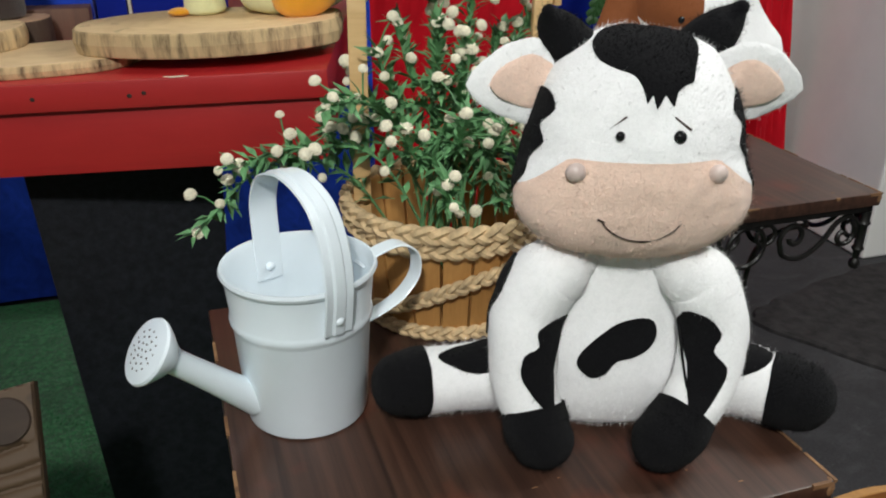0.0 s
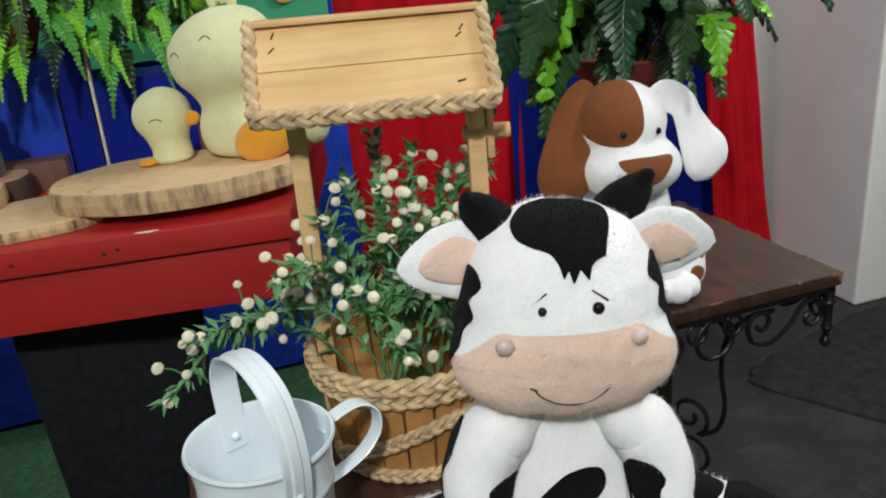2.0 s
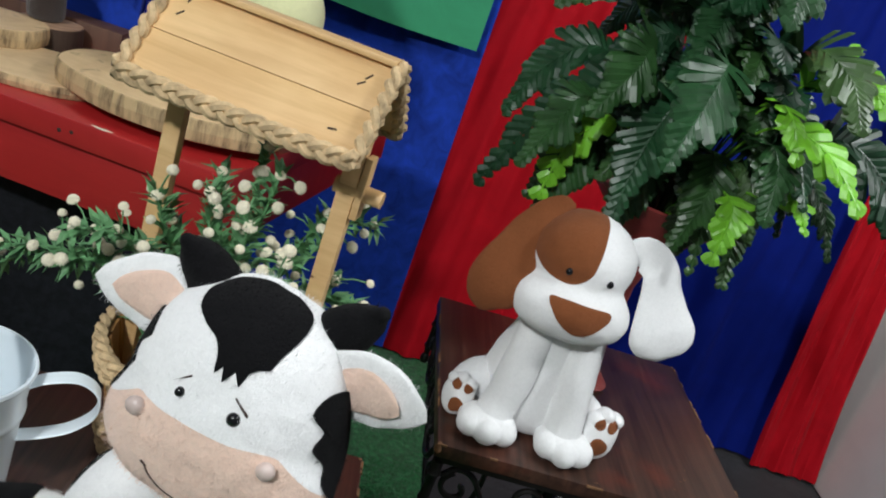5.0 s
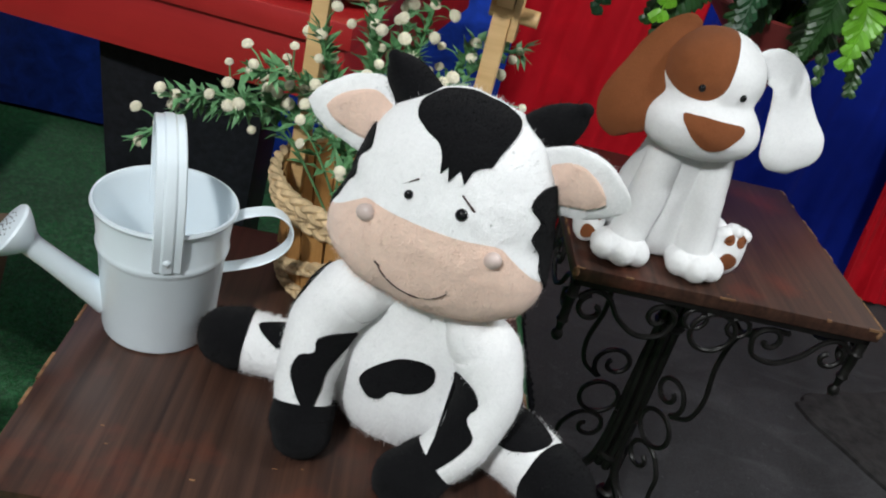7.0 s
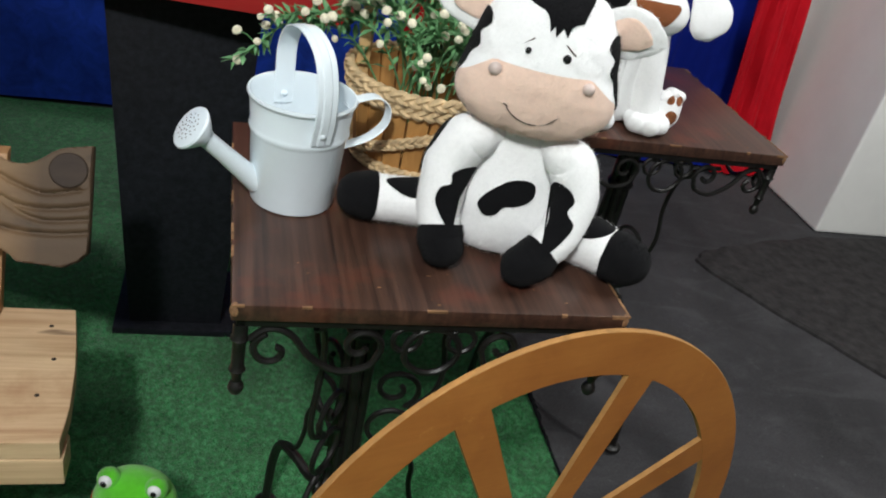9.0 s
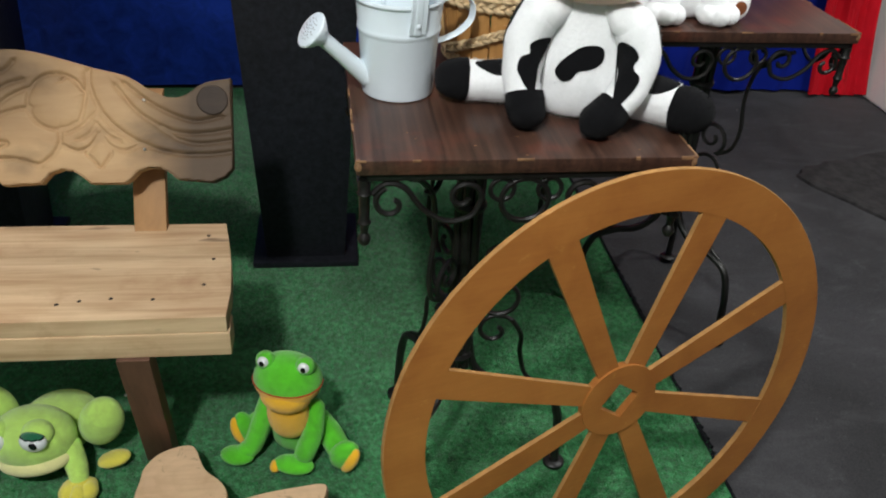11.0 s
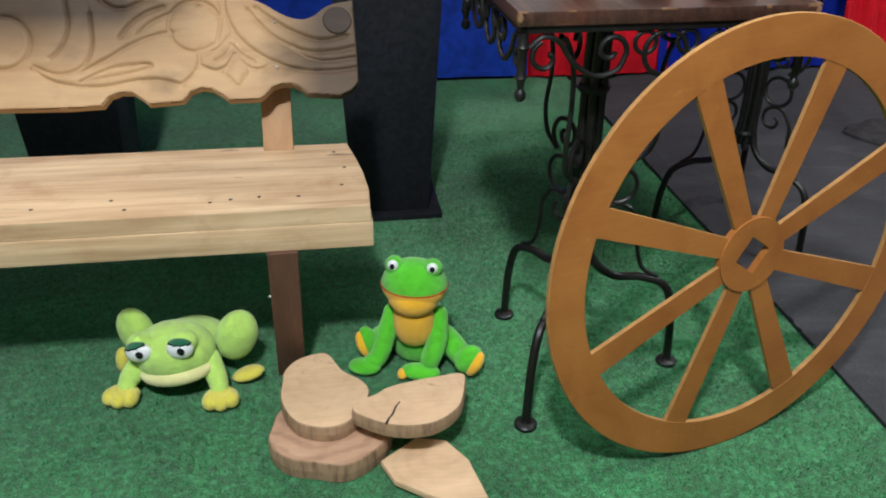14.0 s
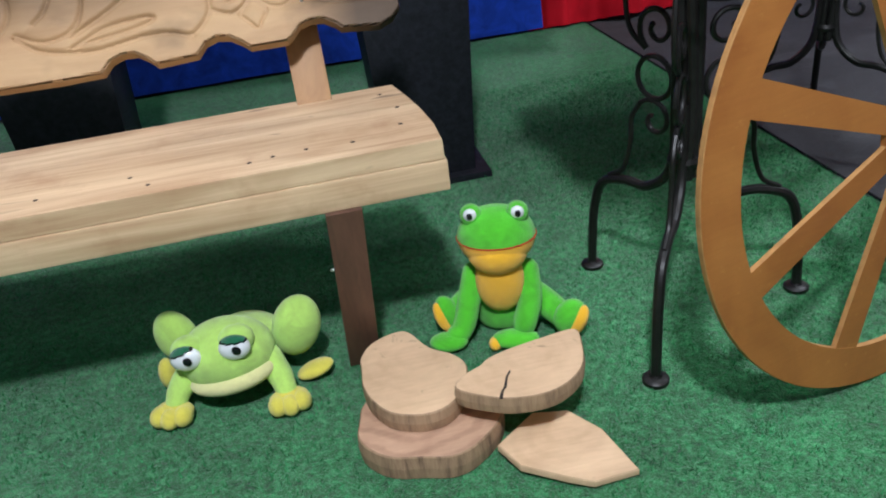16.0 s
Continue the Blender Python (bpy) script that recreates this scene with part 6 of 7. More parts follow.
# ---- wishing-well planter ----
def build_well():
    w = thing("well_planter", at(0.500, 0.858, 0.8005, -12), "small wooden wishing-well planter with straw rope trim", "planter")
    H, R0, R1 = 0.130, 0.090, 0.109
    part("tub_floor", (lambda b: (lathe(b, [(0.001, 0.004), (0.084, 0.004), (0.084, 0.012), (0.001, 0.012)], 24), b)[1])(bmesh.new()), STAVE_WOOD, w)
    n = 20
    bm = bmesh.new()
    a = math.pi / n * 0.89
    lo, hi = [], []
    for z, r in ((0.0, R0), (H, R1)):
        for rr in (r, r - 0.007):
            for k in (-1, -0.33, 0.33, 1):
                (lo if z == 0 else hi).append(bm.verts.new((rr * math.cos(a * k), rr * math.sin(a * k), z)))
    idx = [0, 1, 2, 3, 7, 6, 5, 4]
    bm.faces.new([lo[i] for i in idx][::-1]), bm.faces.new([hi[i] for i in idx])
    for i in range(8):
        p, q = idx[i], idx[(i + 1) % 8]
        bm.faces.new((lo[p], lo[q], hi[q], hi[p]))
    stave = finish("stave", bm, STAVE_WOOD, False)
    for i in range(n):
        shared("stave", stave, w, pose(0, 0, 0, 0, 0, 360 * i / n))
    def hoop(z, r, rad, tilt=0.0, a0=0, a1=360, sag=None):
        pts = []
        for i in range(73):
            t = radians(a0 + (a1 - a0) * i / 72)
            zz = z + tilt * math.sin(t) + (sag(t) if sag else 0)
            k = R0 + (R1 - R0) * zz / H + r
            pts.append((k * math.cos(t), k * math.sin(t), zz))
        return pts
    for name, pts, rad, pitch in (("rim_rope", hoop(H - 0.001, 0.004, 0.0085), 0.0085, 0.027), ("rim_rope", hoop(H - 0.018, 0.004, 0.0078), 0.0078, 0.025), ("draped_rope", hoop(0.05, 0.005, 0.008, 0, -150, 150, lambda t: 0.032 * math.cos(1.5 * (t + 0.9))), 0.0068, 0.02), ("foot_rope", hoop(0.008, 0.003, 0.0068), 0.0068, 0.02)):
        bm = bmesh.new()
        braid(bm, pts, rad, pitch)
        part(name, bm, ROPE, w, "braided straw rope")
    for x in (-0.094, 0.094):
        bm = bmesh.new()
        box(bm, x - 0.0095, x + 0.0095, -0.007, 0.007, 0.013, 0.455, bev=0.0015)
        part("post", bm, WELL_WOOD, w, "honey-coloured wooden post")
    ZR, ZE, L, RUN = 0.489, 0.409, 0.116, 0.074
    for s in (-1, 1):
        slope = math.degrees(math.atan2(ZR - ZE, RUN))
        length = math.hypot(ZR - ZE, RUN)
        frame_m = Matrix.Translation((-0.010, 0.010, ZR)) @ Matrix.Rotation(radians(180 if s > 0 else 0), 4, "Z") @ Matrix.Rotation(radians(slope), 4, "X")
        bm = bmesh.new()
        box(bm, -L, L, -length * 0.52, 0.0, -0.004, 0.002, bev=0.001)
        box(bm, -L, L, -length, -length * 0.525, -0.004, 0.0015, bev=0.001)
        bmesh.ops.transform(bm, matrix=frame_m, verts=bm.verts[:])
        panel = part("roof_panel", bm, WELL_WOOD, w, "thin wooden roof panel")
        for x, f, a in ((-L + 0.022, 0.14, 70), (-L + 0.020, 0.30, 50), (L - 0.022, 0.22, 55), (L - 0.026, 0.30, 40), (L - 0.030, 0.80, 10)):
            bm = bmesh.new()
            box(bm, -0.0042, 0.0042, -0.0007, 0.0007, -0.0005, 0.0009, m=frame_m @ pose(x, -length * f, 0.002, 0, 0, a))
            part("staple", bm, NAIL, panel, "dark staple")
        bm = bmesh.new()
        path = [(-L, 0.0, 0.001)] + [tuple(q) for q in spline([(-L - 0.001, -length * 0.1, 0.001), (-L - 0.001, -length * 0.9, 0.001), (-L + 0.008, -length - 0.001, 0.001), (0, -length - 0.002, 0.0), (L - 0.008, -length - 0.001, 0.001), (L + 0.001, -length * 0.9, 0.001), (L + 0.001, -length * 0.1, 0.001)], 6)] + [(L, 0.0, 0.001)]
        braid(bm, [frame_m @ Vector(p) for p in path], 0.0082, 0.024)
        part("roof_rope", bm, ROPE, w, "braided straw rope edging")
    bm = bmesh.new()
    box(bm, -L - 0.008, L - 0.012, -0.001, 0.021, ZR - 0.001, ZR + 0.005, bev=0.0015)
    part("ridge_board", bm, WELL_WOOD, w)
    bm = bmesh.new()
    tube(bm, [(0.08, -0.0, 0.362), (0.130, -0.0, 0.362)], 0.0085, 16)
    part("axle", bm, WELL_WOOD, w, "short round dowel axle")
    bm = bmesh.new()
    box(bm, 0.1045, 0.112, -0.010, 0.010, 0.335, 0.40, bev=0.0015)
    part("crank_arm", bm, WELL_WOOD, w)


def build_flowers():
    f = thing("flower_bunch", at(0.494, 0.855, 0.8125, -4), "bunch of artificial white button flowers on green sprigs in the planter", "flowers")
    rng = random.Random(21)
    stems, leaves, heads = bmesh.new(), bmesh.new(), []

    def leaf(p, d, ln, wd):
        d = Vector(d).normalized()
        s = d.cross(Vector((rng.uniform(-0.4, 0.4), rng.uniform(-0.4, 0.4), 1))).normalized()
        up = s.cross(d)
        p = Vector(p)
        v = [leaves.verts.new(q) for q in (p, p + d * ln * 0.45 + s * wd + up * wd * 0.3, p + d * ln + up * -ln * 0.12, p + d * ln * 0.45 - s * wd + up * wd * 0.3, p + d * ln * 0.5)]
        leaves.faces.new((v[0], v[1], v[4])), leaves.faces.new((v[1], v[2], v[4])), leaves.faces.new((v[0], v[4], v[3])), leaves.faces.new((v[4], v[2], v[3]))

    tips = [((-0.262, -0.02, 0.108), 0.23), ((-0.215, -0.045, 0.185), 0.22), ((-0.13, -0.075, 0.245), 0.25), ((-0.125, -0.02, 0.205), 0.2), ((-0.075, -0.03, 0.285), 0.28), ((-0.055, -0.07, 0.22), 0.2), ((-0.02, -0.05, 0.315), 0.3), ((0.0, -0.085, 0.235), 0.2), ((0.02, -0.03, 0.285), 0.26), ((0.05, -0.075, 0.225), 0.2), ((0.065, -0.03, 0.26), 0.24), ((0.095, -0.05, 0.215), 0.2), ((0.11, 0.02, 0.235), 0.2), ((0.08, 0.06, 0.29), 0.26), ((0.0, 0.06, 0.34), 0.3), ((-0.04, 0.05, 0.30), 0.28), ((0.03, 0.0, 0.335), 0.3), ((-0.09, 0.05, 0.25), 0.22), ((0.06, -0.09, 0.165), 0.15), ((-0.02, -0.10, 0.17), 0.15), ((0.105, -0.055, 0.16), 0.15), ((0.13, 0.07, 0.29), 0.2), ((0.145, 0.04, 0.20), 0.18), ((-0.17, -0.01, 0.17), 0.2)]
    for (x, y, z), _ in tips:
        base = (rng.uniform(-0.04, 0.04), rng.uniform(-0.035, 0.035), 0.03)
        lift = 0.24 if x < -0.25 else (0.12 if abs(x) > 0.12 else 0.0)
        path = spline([base, (base[0] * 0.5 + x * 0.35, base[1] * 0.5 + y * 0.35, 0.12 + 0.3 * z), (x * 0.72, y * 0.72, z * 0.82 + lift * 0.35), (x, y, z)], 9)
        tube(stems, path, 0.0016, 5)
        count = len(path)
        for i in range(6, count):
            p = path[i]
            d = Vector(path[i]) - Vector(path[i - 1])
            for _ in range(4):
                side = Vector((rng.uniform(-1, 1), rng.uniform(-1, 1), rng.uniform(-0.5, 0.8)))
                leaf(p, d.normalized() * 0.7 + side.normalized() * 0.8, rng.uniform(0.014, 0.031), rng.uniform(0.0026, 0.0050))
        # Little side shoots, each with its button of petals.
        for k in range(rng.randint(4, 6)):
            i = rng.randint(int(count * 0.55), count - 1)
            o = Vector((rng.gauss(0, 0.017), rng.gauss(0, 0.014) - 0.006, rng.gauss(0.008, 0.014)))
            e = Vector(path[i]) + o
            tube(stems, [tuple(path[i]), tuple((Vector(path[i]) + e) / 2 + Vector((0, 0, 0.004))), tuple(e)], 0.0009, 4)
            heads.append((e, o.normalized(), rng.uniform(0.75, 1.15)))
        heads.append((Vector(path[-1]), (Vector(path[-1]) - Vector(path[-2])).normalized(), rng.uniform(0.9, 1.2)))
    tagged(part("sprig", stems, SPRIG_GREEN, f, "thin green stems"), kind="stuff")
    tagged(part("foliage", leaves, SPRIG_GREEN, f, "narrow green leaves", smooth=False), kind="stuff")
    bm = bmesh.new()
    # A round button of notched petals in four rings.
    for r, n, z, ln in ((0.0066, 14, -0.0008, 0.0026), (0.0064, 14, 0.0018, 0.0026), (0.0048, 12, 0.0046, 0.0024), (0.0024, 8, 0.0062, 0.0021)):
        for k in range(n):
            a = 2 * math.pi * (k + 0.37 * r * 1000) / n
            blob(bm, (r * math.cos(a), r * math.sin(a), z), (ln, 0.0015, 0.0010), m=Euler((0, 0.28, a)).to_matrix(), u=6, v=4)
    blob(bm, (0, 0, 0.0), (0.0072, 0.0072, 0.0064), u=12, v=8)
    button = finish("flower_head", bm, PETAL)
    for p, d, k in heads:
        q = (d * 0.6 + Vector((0.0, -0.55, 0.75))).to_track_quat("Z", "Y").to_matrix().to_4x4()
        shared("flower_head", button, f, Matrix.Translation(p) @ q @ Matrix.Scale(0.74 * k, 4))


# ---- leafy plants ----
def feather(bm, path, side, pairs, half, rng, tip=0.45, start=0.2, mi=0, splay=0.55, gap=1.16, blunt=0.84, fold=0.16, face=(0.0, -0.8, 0.6)):
    """A stiff moulded frond: a rib between adjoining blunt leaflets, each creased along its middle."""
    pts = [Vector(q) for q in spline(path, 8)]
    n = len(pts)
    tube(bm, pts, 0.0019, 5, mi)
    total = sum((b - a).length for a, b in zip(pts, pts[1:]))
    pitch = total * (1 - start) / pairs
    side, face = Vector(side), Vector(face)
    for k in range(pairs):
        f = start + (1 - start) * (k + 0.5) / pairs
        i = min(n - 2, int(f * (n - 1)))
        p = pts[i].lerp(pts[i + 1], f * (n - 1) - i)
        d = (pts[i + 1] - pts[i]).normalized()
        # The blades turn their upper side to the light and the open side of the room.
        s0 = d.cross(face)
        s0 = s0 + side * (0.35 if s0.dot(side) > 0 else -0.35)
        s0 = (s0 - d * s0.dot(d)).normalized()
        nor = s0.cross(d).normalized()
        if nor.dot(face) < 0:
            nor = -nor
        g = (f - start) / (1 - start)
        ln = half * (0.55 + 0.45 * math.sin(math.pi * min(1.0, 0.12 + 1.1 * g))) * (1 - (1 - tip) * max(0, (g - 0.55) / 0.45) ** 1.6)
        for s in (-1, 1):
            size = ln * rng.uniform(0.78, 1.12)
            w = (s0 * s + d * (splay + 0.7 * g * g + rng.uniform(-0.13, 0.13)) + nor * rng.uniform(-0.16, 0.26)).normalized()
            t = (d - w * d.dot(w)).normalized()
            up = nor
            b = pitch * 0.5 * gap
            rows = []
            for q, wide, sag in ((0.0, 0.7, 0.0), (0.45, 1.0, 0.02), (blunt, 0.92, 0.10)):
                c = p + w * size * q - up * size * sag
                rows.append([bm.verts.new(c - t * b * wide - up * b * fold), bm.verts.new(c + up * b * fold * 1.6), bm.verts.new(c + t * b * wide - up * b * fold)])
            e = bm.verts.new(p + w * size - up * size * 0.18)
            for a, c in zip(rows, rows[1:]):
                for x in (0, 1):
                    bm.faces.new((a[x], a[x + 1], c[x + 1], c[x])).material_index = mi
            for x in (0, 1):
                bm.faces.new((rows[2][x], rows[2][x + 1], e)).material_index = mi


def build_plant():
    p = thing("potted_plant", at(1.055, 1.300, 0.8005), "potted artificial palm with dark glossy and bright green fronds", "plant")
    bm = bmesh.new()
    lathe(bm, [(0.001, 0.0), (0.040, 0.0), (0.043, 0.005), (0.032, 0.016), (0.017, 0.035), (0.015, 0.19), (0.028, 0.245), (0.070, 0.295), (0.118, 0.342), (0.123, 0.348), (0.118, 0.351), (0.066, 0.312), (0.001, 0.295)], 36)
    part("pot", bm, TERRACOTTA, p, "dull red flared vase")
    rng = random.Random(8)

    def frond(via, end, pairs, half, mat, name="frond", label="", **how):
        root = Vector((0.10 * via[0], 0.10 * via[1], 0.31))
        via, end = Vector(via), Vector(end)
        swell = root.lerp(via, 0.55) + Vector((0, 0, 0.035))
        droop = via.lerp(end, 0.55) + Vector((0, 0, 0.022)) + Vector((rng.uniform(-0.012, 0.012), rng.uniform(-0.012, 0.012), 0))
        way = end - root
        side = Vector((-way.y, way.x, rng.uniform(-0.08, 0.08))).normalized()
        bm = bmesh.new()
        feather(bm, [tuple(root), tuple(swell), tuple(via), tuple(droop), tuple(end)], tuple(side), pairs, half, rng, face=(rng.uniform(-0.35, 0.35), -0.8, rng.uniform(0.35, 0.85)), **how)
        part(name, bm, mat, p, label, smooth=False)
    # The large fronds that lean out over the table.
    for via, end, half in (((-0.16, -0.08, 0.50), (-0.30, -0.085, 0.30), 0.050), ((-0.19, -0.02, 0.53), (-0.29, -0.03, 0.40), 0.046), ((-0.07, -0.20, 0.575), (-0.127, -0.31, 0.455), 0.060), ((-0.10, -0.17, 0.505), (-0.129, -0.20, 0.345), 0.056), ((-0.02, -0.15, 0.46), (-0.035, -0.20, 0.330), 0.050), ((0.17, -0.09, 0.525), (0.305, -0.13, 0.408), 0.066), ((0.13, -0.03, 0.47), (0.25, -0.07, 0.352), 0.050), ((-0.11, -0.13, 0.66), (-0.22, -0.20, 0.645), 0.060), ((0.03, -0.16, 0.62), (0.09, -0.26, 0.56), 0.055), ((-0.03, -0.16, 0.70), (-0.05, -0.27, 0.645), 0.058), ((0.02, -0.20, 0.50), (0.03, -0.27, 0.42), 0.050), ((-0.14, -0.01, 0.62), (-0.27, -0.02, 0.57), 0.052), ((0.06, -0.14, 0.53), (0.10, -0.21, 0.44), 0.050), ((-0.17, -0.06, 0.44), (-0.22, -0.07, 0.30), 0.044), ((-0.20, -0.11, 0.47), (-0.26, -0.14, 0.36), 0.046), ((-0.15, -0.15, 0.56), (-0.21, -0.22, 0.47), 0.052), ((-0.15, -0.07, 0.41), (-0.21, -0.09, 0.25), 0.046), ((-0.07, -0.10, 0.40), (-0.10, -0.115, 0.27), 0.044), ((0.05, -0.13, 0.41), (0.07, -0.165, 0.29), 0.044), ((0.00, -0.12, 0.40), (-0.01, -0.135, 0.28), 0.042)):
        frond(via, end, 19, half, LEAF_DARK, start=0.38, gap=1.04, splay=0.72, blunt=0.87)
    # Upright and middle fronds, thick round the crown.
    for k in range(20):
        a = radians(175 + 115 * ((k * 0.618) % 1.0))
        r, z = rng.uniform(0.08, 0.15), rng.uniform(0.52, 0.70)
        r2 = r + rng.uniform(0.06, 0.12)
        frond((r * math.cos(a), r * math.sin(a), z), (r2 * math.cos(a), r2 * math.sin(a), z - rng.uniform(-0.03, 0.09)), 17, rng.uniform(0.042, 0.055), LEAF_DARK, start=0.40, gap=1.04, splay=0.72, blunt=0.87)
    for k in range(30):
        a = radians(165 + 180 * ((k * 0.618) % 1.0))
        r, z = rng.uniform(0.07, 0.13), rng.uniform(0.40, 0.56)
        r2 = r + rng.uniform(0.05, 0.09)
        frond((r * math.cos(a), r * math.sin(a), z), (r2 * math.cos(a), r2 * math.sin(a), z - rng.uniform(0.05, 0.13)), 15, rng.uniform(0.036, 0.048), LEAF_DARK, start=0.30, gap=1.04, splay=0.72, blunt=0.87)
    for k in range(12):
        a = radians(50 + 110 * ((k * 0.618) % 1.0))
        r, z = rng.uniform(0.08, 0.13), rng.uniform(0.46, 0.66)
        frond((r * math.cos(a), r * math.sin(a), z), (2 * r * math.cos(a), 2 * r * math.sin(a), z - 0.09), 20, 0.050, LEAF_DARK, start=0.42, gap=1.28)
    # Short bright fronds with broad finger-like lobes.
    for via, end, half in (((-0.155, -0.110, 0.450), (-0.212, -0.105, 0.314), 0.032), ((0.006, -0.20, 0.420), (0.000, -0.25, 0.345), 0.026), ((0.025, -0.20, 0.525), (0.127, -0.28, 0.472), 0.036), ((0.075, -0.175, 0.425), (0.113, -0.22, 0.412), 0.022), ((0.055, -0.155, 0.585), (0.145, -0.20, 0.590), 0.034), ((0.015, -0.17, 0.545), (0.045, -0.245, 0.500), 0.030)):
        frond(via, end, 8, half * 1.3, LEAF_BRIGHT, "bright_frond", "bright green lobed frond", tip=0.8, start=0.45, splay=0.95, gap=0.66, blunt=0.9, fold=0.12)


def build_fern():
    p = thing("fern_plant", at(0.02, 1.755, 1.2145), "bushy artificial fern and ivy on a blue-covered block", "plant")
    bm = bmesh.new()
    lathe(bm, [(0.001, 0.0), (0.05, 0.0), (0.07, 0.06), (0.074, 0.065), (0.068, 0.065), (0.06, 0.05), (0.001, 0.05)], 28)
    part("pot", bm, TERRACOTTA, p)
    rng = random.Random(31)
    for k in range(190):
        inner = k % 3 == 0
        az = radians(178 + 184 * ((k * 0.618) % 1.0)) if k < 165 else rng.uniform(0.3, 2.8)
        h = rng.uniform(-0.05, 0.26)
        r = math.sqrt(max(0.1, 1 - ((h - 0.06) / 0.27) ** 2)) * (0.72 if inner else rng.uniform(0.85, 1.05))
        q = Vector((0.30 * r * math.cos(az) + 0.03, 0.15 * r * math.sin(az), 0.06 + h))
        out = Vector((math.cos(az), 0.6 * math.sin(az), 0)).normalized()
        ln = rng.uniform(0.10, 0.16)
        spread = rng.uniform(0.25, 0.7)
        swing = rng.uniform(-0.35, 0.35)
        tip = q + (out * spread + Vector((swing, -0.1, -0.75))).normalized() * ln
        if tip.y > -0.10 and tip.z < 0.05:
            tip.z = 0.05
        mid = (q + tip) / 2 + out * 0.022 + Vector((0, 0, 0.028))
        path = [(0.01 * math.cos(az), 0.01 * math.sin(az), 0.05), (q.x * 0.55, q.y * 0.55, 0.07 + q.z * 0.75), tuple(q), tuple(mid), tuple(tip)]
        bm = bmesh.new()
        face = (rng.uniform(-0.4, 0.4), -0.85, rng.uniform(0.1, 0.7))
        feather(bm, path, (-out.y, out.x, 0.0), 24 if not inner else 20, rng.uniform(0.017, 0.024) * (1.3 if inner else 1.0), rng, tip=0.12, start=0.46, splay=0.25, gap=0.84, blunt=0.72, fold=0.15, face=face)
        # Inner fronds are dark: the bush's inner shade is put into their colour.
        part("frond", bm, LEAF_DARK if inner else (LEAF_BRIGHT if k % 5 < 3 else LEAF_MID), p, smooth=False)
    bm = bmesh.new()
    for k in range(90):
        a, h = rng.uniform(3.0, 6.4), rng.uniform(-0.02, 0.30)
        r = math.sqrt(max(0.1, 1 - ((h - 0.08) / 0.27) ** 2)) * rng.uniform(0.8, 1.02)
        c = Vector((0.29 * r * math.cos(a) + 0.03, 0.16 * r * math.sin(a), 0.06 + h))
        turn = Euler((rng.uniform(0.7, 1.5), rng.uniform(-0.5, 0.5), rng.uniform(-0.8, 0.8) + 3.14 * (k % 2))).to_matrix()
        k2 = rng.uniform(0.024, 0.036)
        v = [bm.verts.new(c + turn @ (Vector((x, y, zz)) * k2)) for x, y, zz in ((0, -0.55, 0.05), (0.35, -0.8, -0.05), (0.8, -0.3, -0.05), (0.5, 0.2, 0.0), (0, 1.05, -0.2), (-0.5, 0.2, 0.0), (-0.8, -0.3, -0.05), (-0.35, -0.8, -0.05), (0, 0, 0.14))]
        for i in range(8):
            bm.faces.new((v[i], v[(i + 1) % 8], v[8]))
    tagged(part("ivy_leaves", bm, IVY_LEAF, p, "grey-green ivy leaves", smooth=False), kind="stuff")


def build_blocks():
    bm = bmesh.new()
    box(bm, -0.75, 0.095, 1.68, 1.88, 0.955, 1.214, bev=0.008)
    solid("display_block", bm, BLUE_VELVET, ROOM, "tall block covered in blue velvet behind the counter", "display block")
    bm = bmesh.new()
    box(bm, 0.099, 0.150, 1.685, 1.86, 0.985, 1.25, bev=0.003)
    solid("blue_board", bm, BLUE_CLOTH, ROOM, "narrow smooth blue board beside the velvet block", "board")
    bm = bmesh.new()
    box(bm, 0.152, 0.158, 1.70, 1.72, 0.985, 1.22, bev=0.001)
    solid("white_batten", bm, PETAL, ROOM, "thin white batten between two blue boards", "batten")
    bm = bmesh.new()
    box(bm, 0.160, 0.330, 1.685, 1.84, 0.99, 1.16, bev=0.003)
    solid("blue_board", bm, BLUE_CLOTH, ROOM, "smooth blue board behind the ducks", "board")


def build_crate():
    bm = bmesh.new()
    box(bm, -0.30, 0.092, 1.615, 1.672, 0.962, 1.040, bev=0.003)
    solid("wooden_box", bm, LEG_WOOD, ROOM, "low brown wooden box in front of the blue block", "box")


# ---- assembly ----
build_room()
build_backdrop()
build_table(at(0.473, 0.687, 0, 1.2), "dark wooden side table on a black scrolled iron pedestal", (232.8, 113.2, -6.4), 0.220, (-0.040, -0.037))
build_table(at(1.036, 1.228, 0, 0.8), "dark wooden side table with scrolled iron pedestal, holding a plant", (-61, 56.6, 178.7), 0.219, (0.016, -0.041))
build_wheel()
build_bench()
build_counter()
build_pedestal(0.130, 1.490, 0.853)
build_pedestal(-0.690, 1.490, 0.805)
build_blocks()
build_crate()
build_cow()
build_dog()
build_can()
build_well()
build_plant()
build_flowers()
build_ducks()
build_frogs()
build_fern()
build_stump_toy()

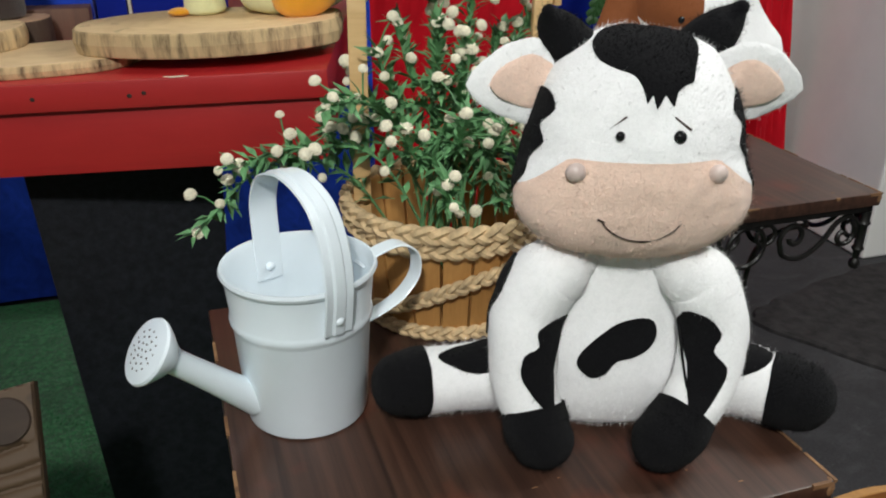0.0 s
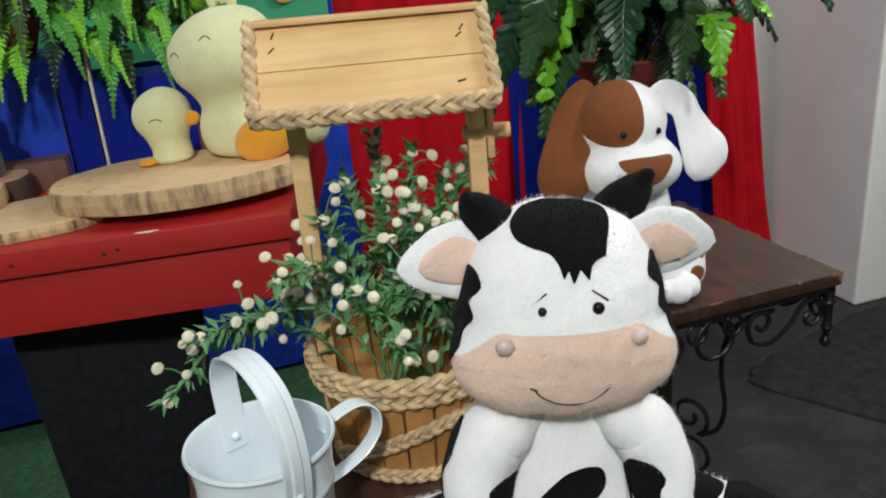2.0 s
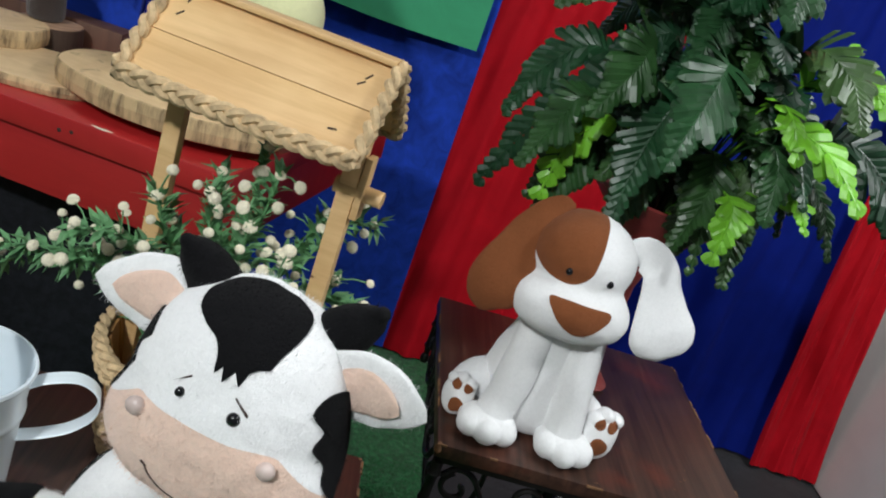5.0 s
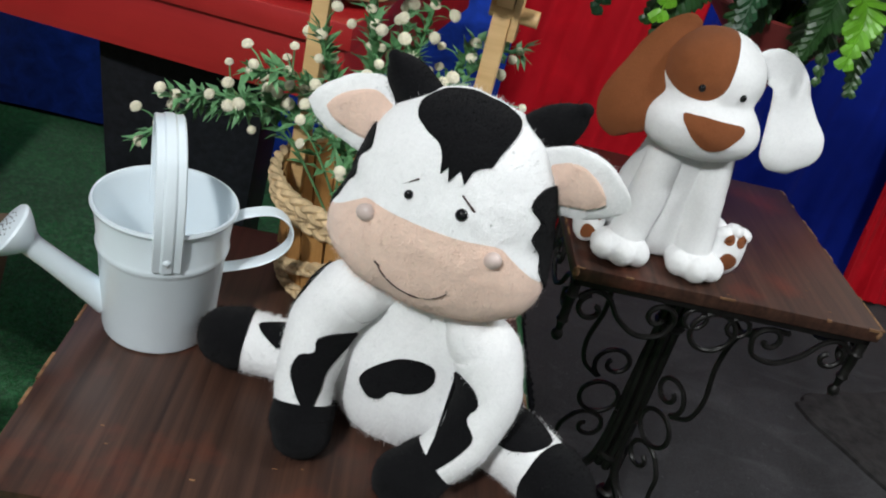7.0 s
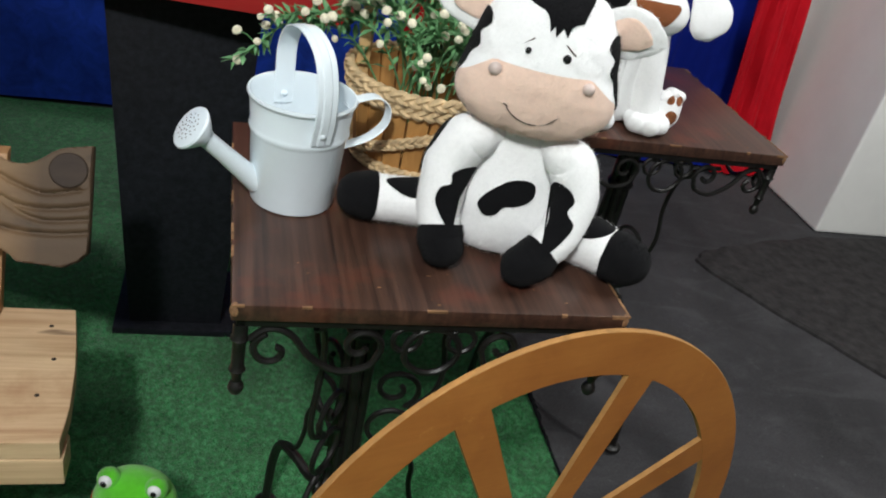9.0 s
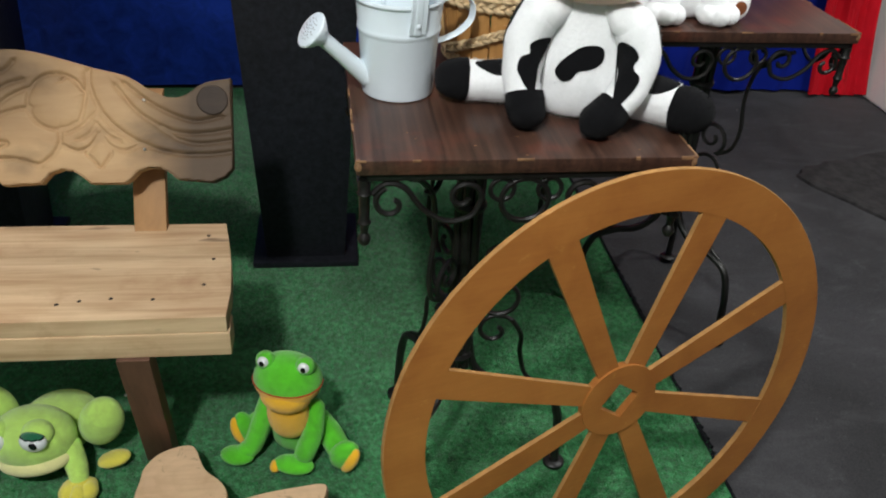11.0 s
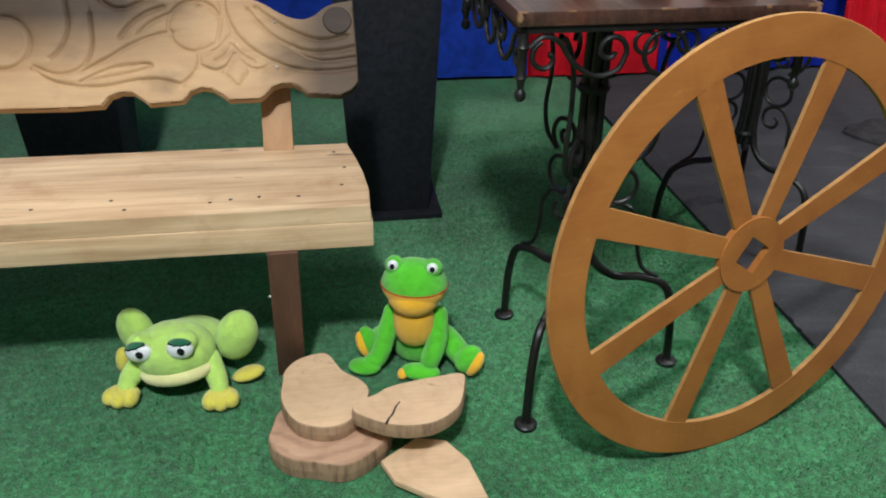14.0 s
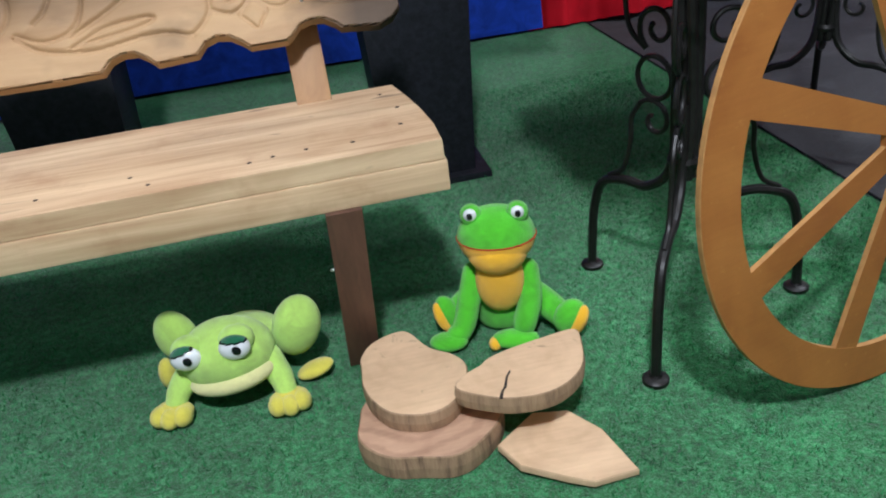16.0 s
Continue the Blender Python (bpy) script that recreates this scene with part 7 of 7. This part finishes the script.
wood_slice(on_counter(-0.252, 1.345, 0.0185, -8), rough_round(0.203, 0.118, 2), 0.034, "thick oval wood slice with striped bark on the counter")
wood_slice(on_counter(-0.50, 1.30, 0.0006, 5), rough_round(0.16, 0.10, 5), 0.0175, "thin pale wood slice under the oval one")
wood_slice(on_counter(-0.66, 1.33, 0.0185, 20), rough_round(0.11, 0.09, 9), 0.03, "pale wood slice stacked on another slice")
wood_slice(at(-0.068, 0.466, 0.0045, 0), rough_round(0.112, 0.096, 12), 0.043, "thick brown wood slice lying on the carpet", STUMP_FACE, STUMP_BARK)
half = [(-0.075, 0.03), (-0.072, 0.062), (-0.05, 0.095), (-0.01, 0.112), (0.015, 0.105), (0.04, 0.05), (0.075, 0.015), (0.088, -0.02), (0.072, -0.07), (0.04, -0.105), (0.0, -0.112), (-0.045, -0.092), (-0.07, -0.05), (-0.078, -0.01)]
wood_slice(at(-0.080, 0.540, 0.048, 0), [tuple(q) for q in spline(half, 4, True)], 0.034, "half-round pale wood slice stacked on a thicker one", SLICE_FACE, STUMP_BARK)
half = [(-0.105, -0.005), (-0.09, 0.02), (-0.06, 0.035), (-0.04, 0.05), (0.0, 0.062), (0.06, 0.072), (0.108, 0.075), (0.106, 0.04), (0.09, -0.01), (0.06, -0.042), (0.02, -0.058), (-0.03, -0.054), (-0.07, -0.035)]
split = wood_slice(at(0.078, 0.437, 0.0825, 0), [tuple(q) for q in spline(half, 4, True)], 0.03, "half-round pale wood slice with a split, on the stack", SLICE_FACE, STUMP_BARK)
bm = bmesh.new()
slab(bm, [(-0.046, -0.050), (-0.040, -0.034), (-0.034, -0.028), (-0.026, -0.006), (-0.018, 0.006), (-0.0195, 0.008), (-0.029, -0.005), (-0.038, -0.027), (-0.0435, -0.033), (-0.0505, -0.0475)], 0.0290, 0.0308, inset=0.0002)
part("crack", bm, NAIL, split, "dark drying crack", smooth=False)
wood_slice(at(0.107, 0.360, 0.010, 0) @ pose(0, 0, 0, 0, 3, 0), [(-0.09, 0.03), (-0.02, 0.085), (0.035, 0.075), (0.07, 0.02), (0.088, -0.072), (0.02, -0.078), (-0.012, -0.06), (-0.07, -0.02)], 0.012, "thin flat offcut of pale wood on the carpet", SLICE_FACE, SLICE_FACE, 0.0)


# ---- carpet pile ----
def build_pile():
    """Short blades of the artificial grass where it is passed closest."""
    rng = np.random.default_rng(5)
    n = 52000
    u, v = rng.uniform(-0.95, 1.0, n), rng.uniform(0.02, 2.0, n) ** 1.0
    a, h, w = rng.uniform(0, 2 * np.pi, n), rng.uniform(0.004, 0.011, n), rng.uniform(0.0007, 0.0015, n)
    lx, ly = rng.normal(0, 0.005, n), rng.normal(0, 0.005, n)
    verts = np.empty((n, 3, 3))
    verts[:, 0] = np.c_[u - w * np.cos(a), v - w * np.sin(a), np.full(n, 0.0035)]
    verts[:, 1] = np.c_[u + w * np.cos(a), v + w * np.sin(a), np.full(n, 0.0035)]
    verts[:, 2] = np.c_[u + lx, v + ly, 0.004 + h]
    me = bpy.data.meshes.new("carpet_pile")
    me.from_pydata(verts.reshape(-1, 3).tolist(), [], np.arange(3 * n).reshape(-1, 3).tolist())
    me.materials.append(PILE)
    ob = new("carpet_pile", me)
    ob.matrix_world = ROOM
    tagged(ob, "short green artificial-grass blades of the carpet", "carpet pile", kind="stuff")


build_pile()
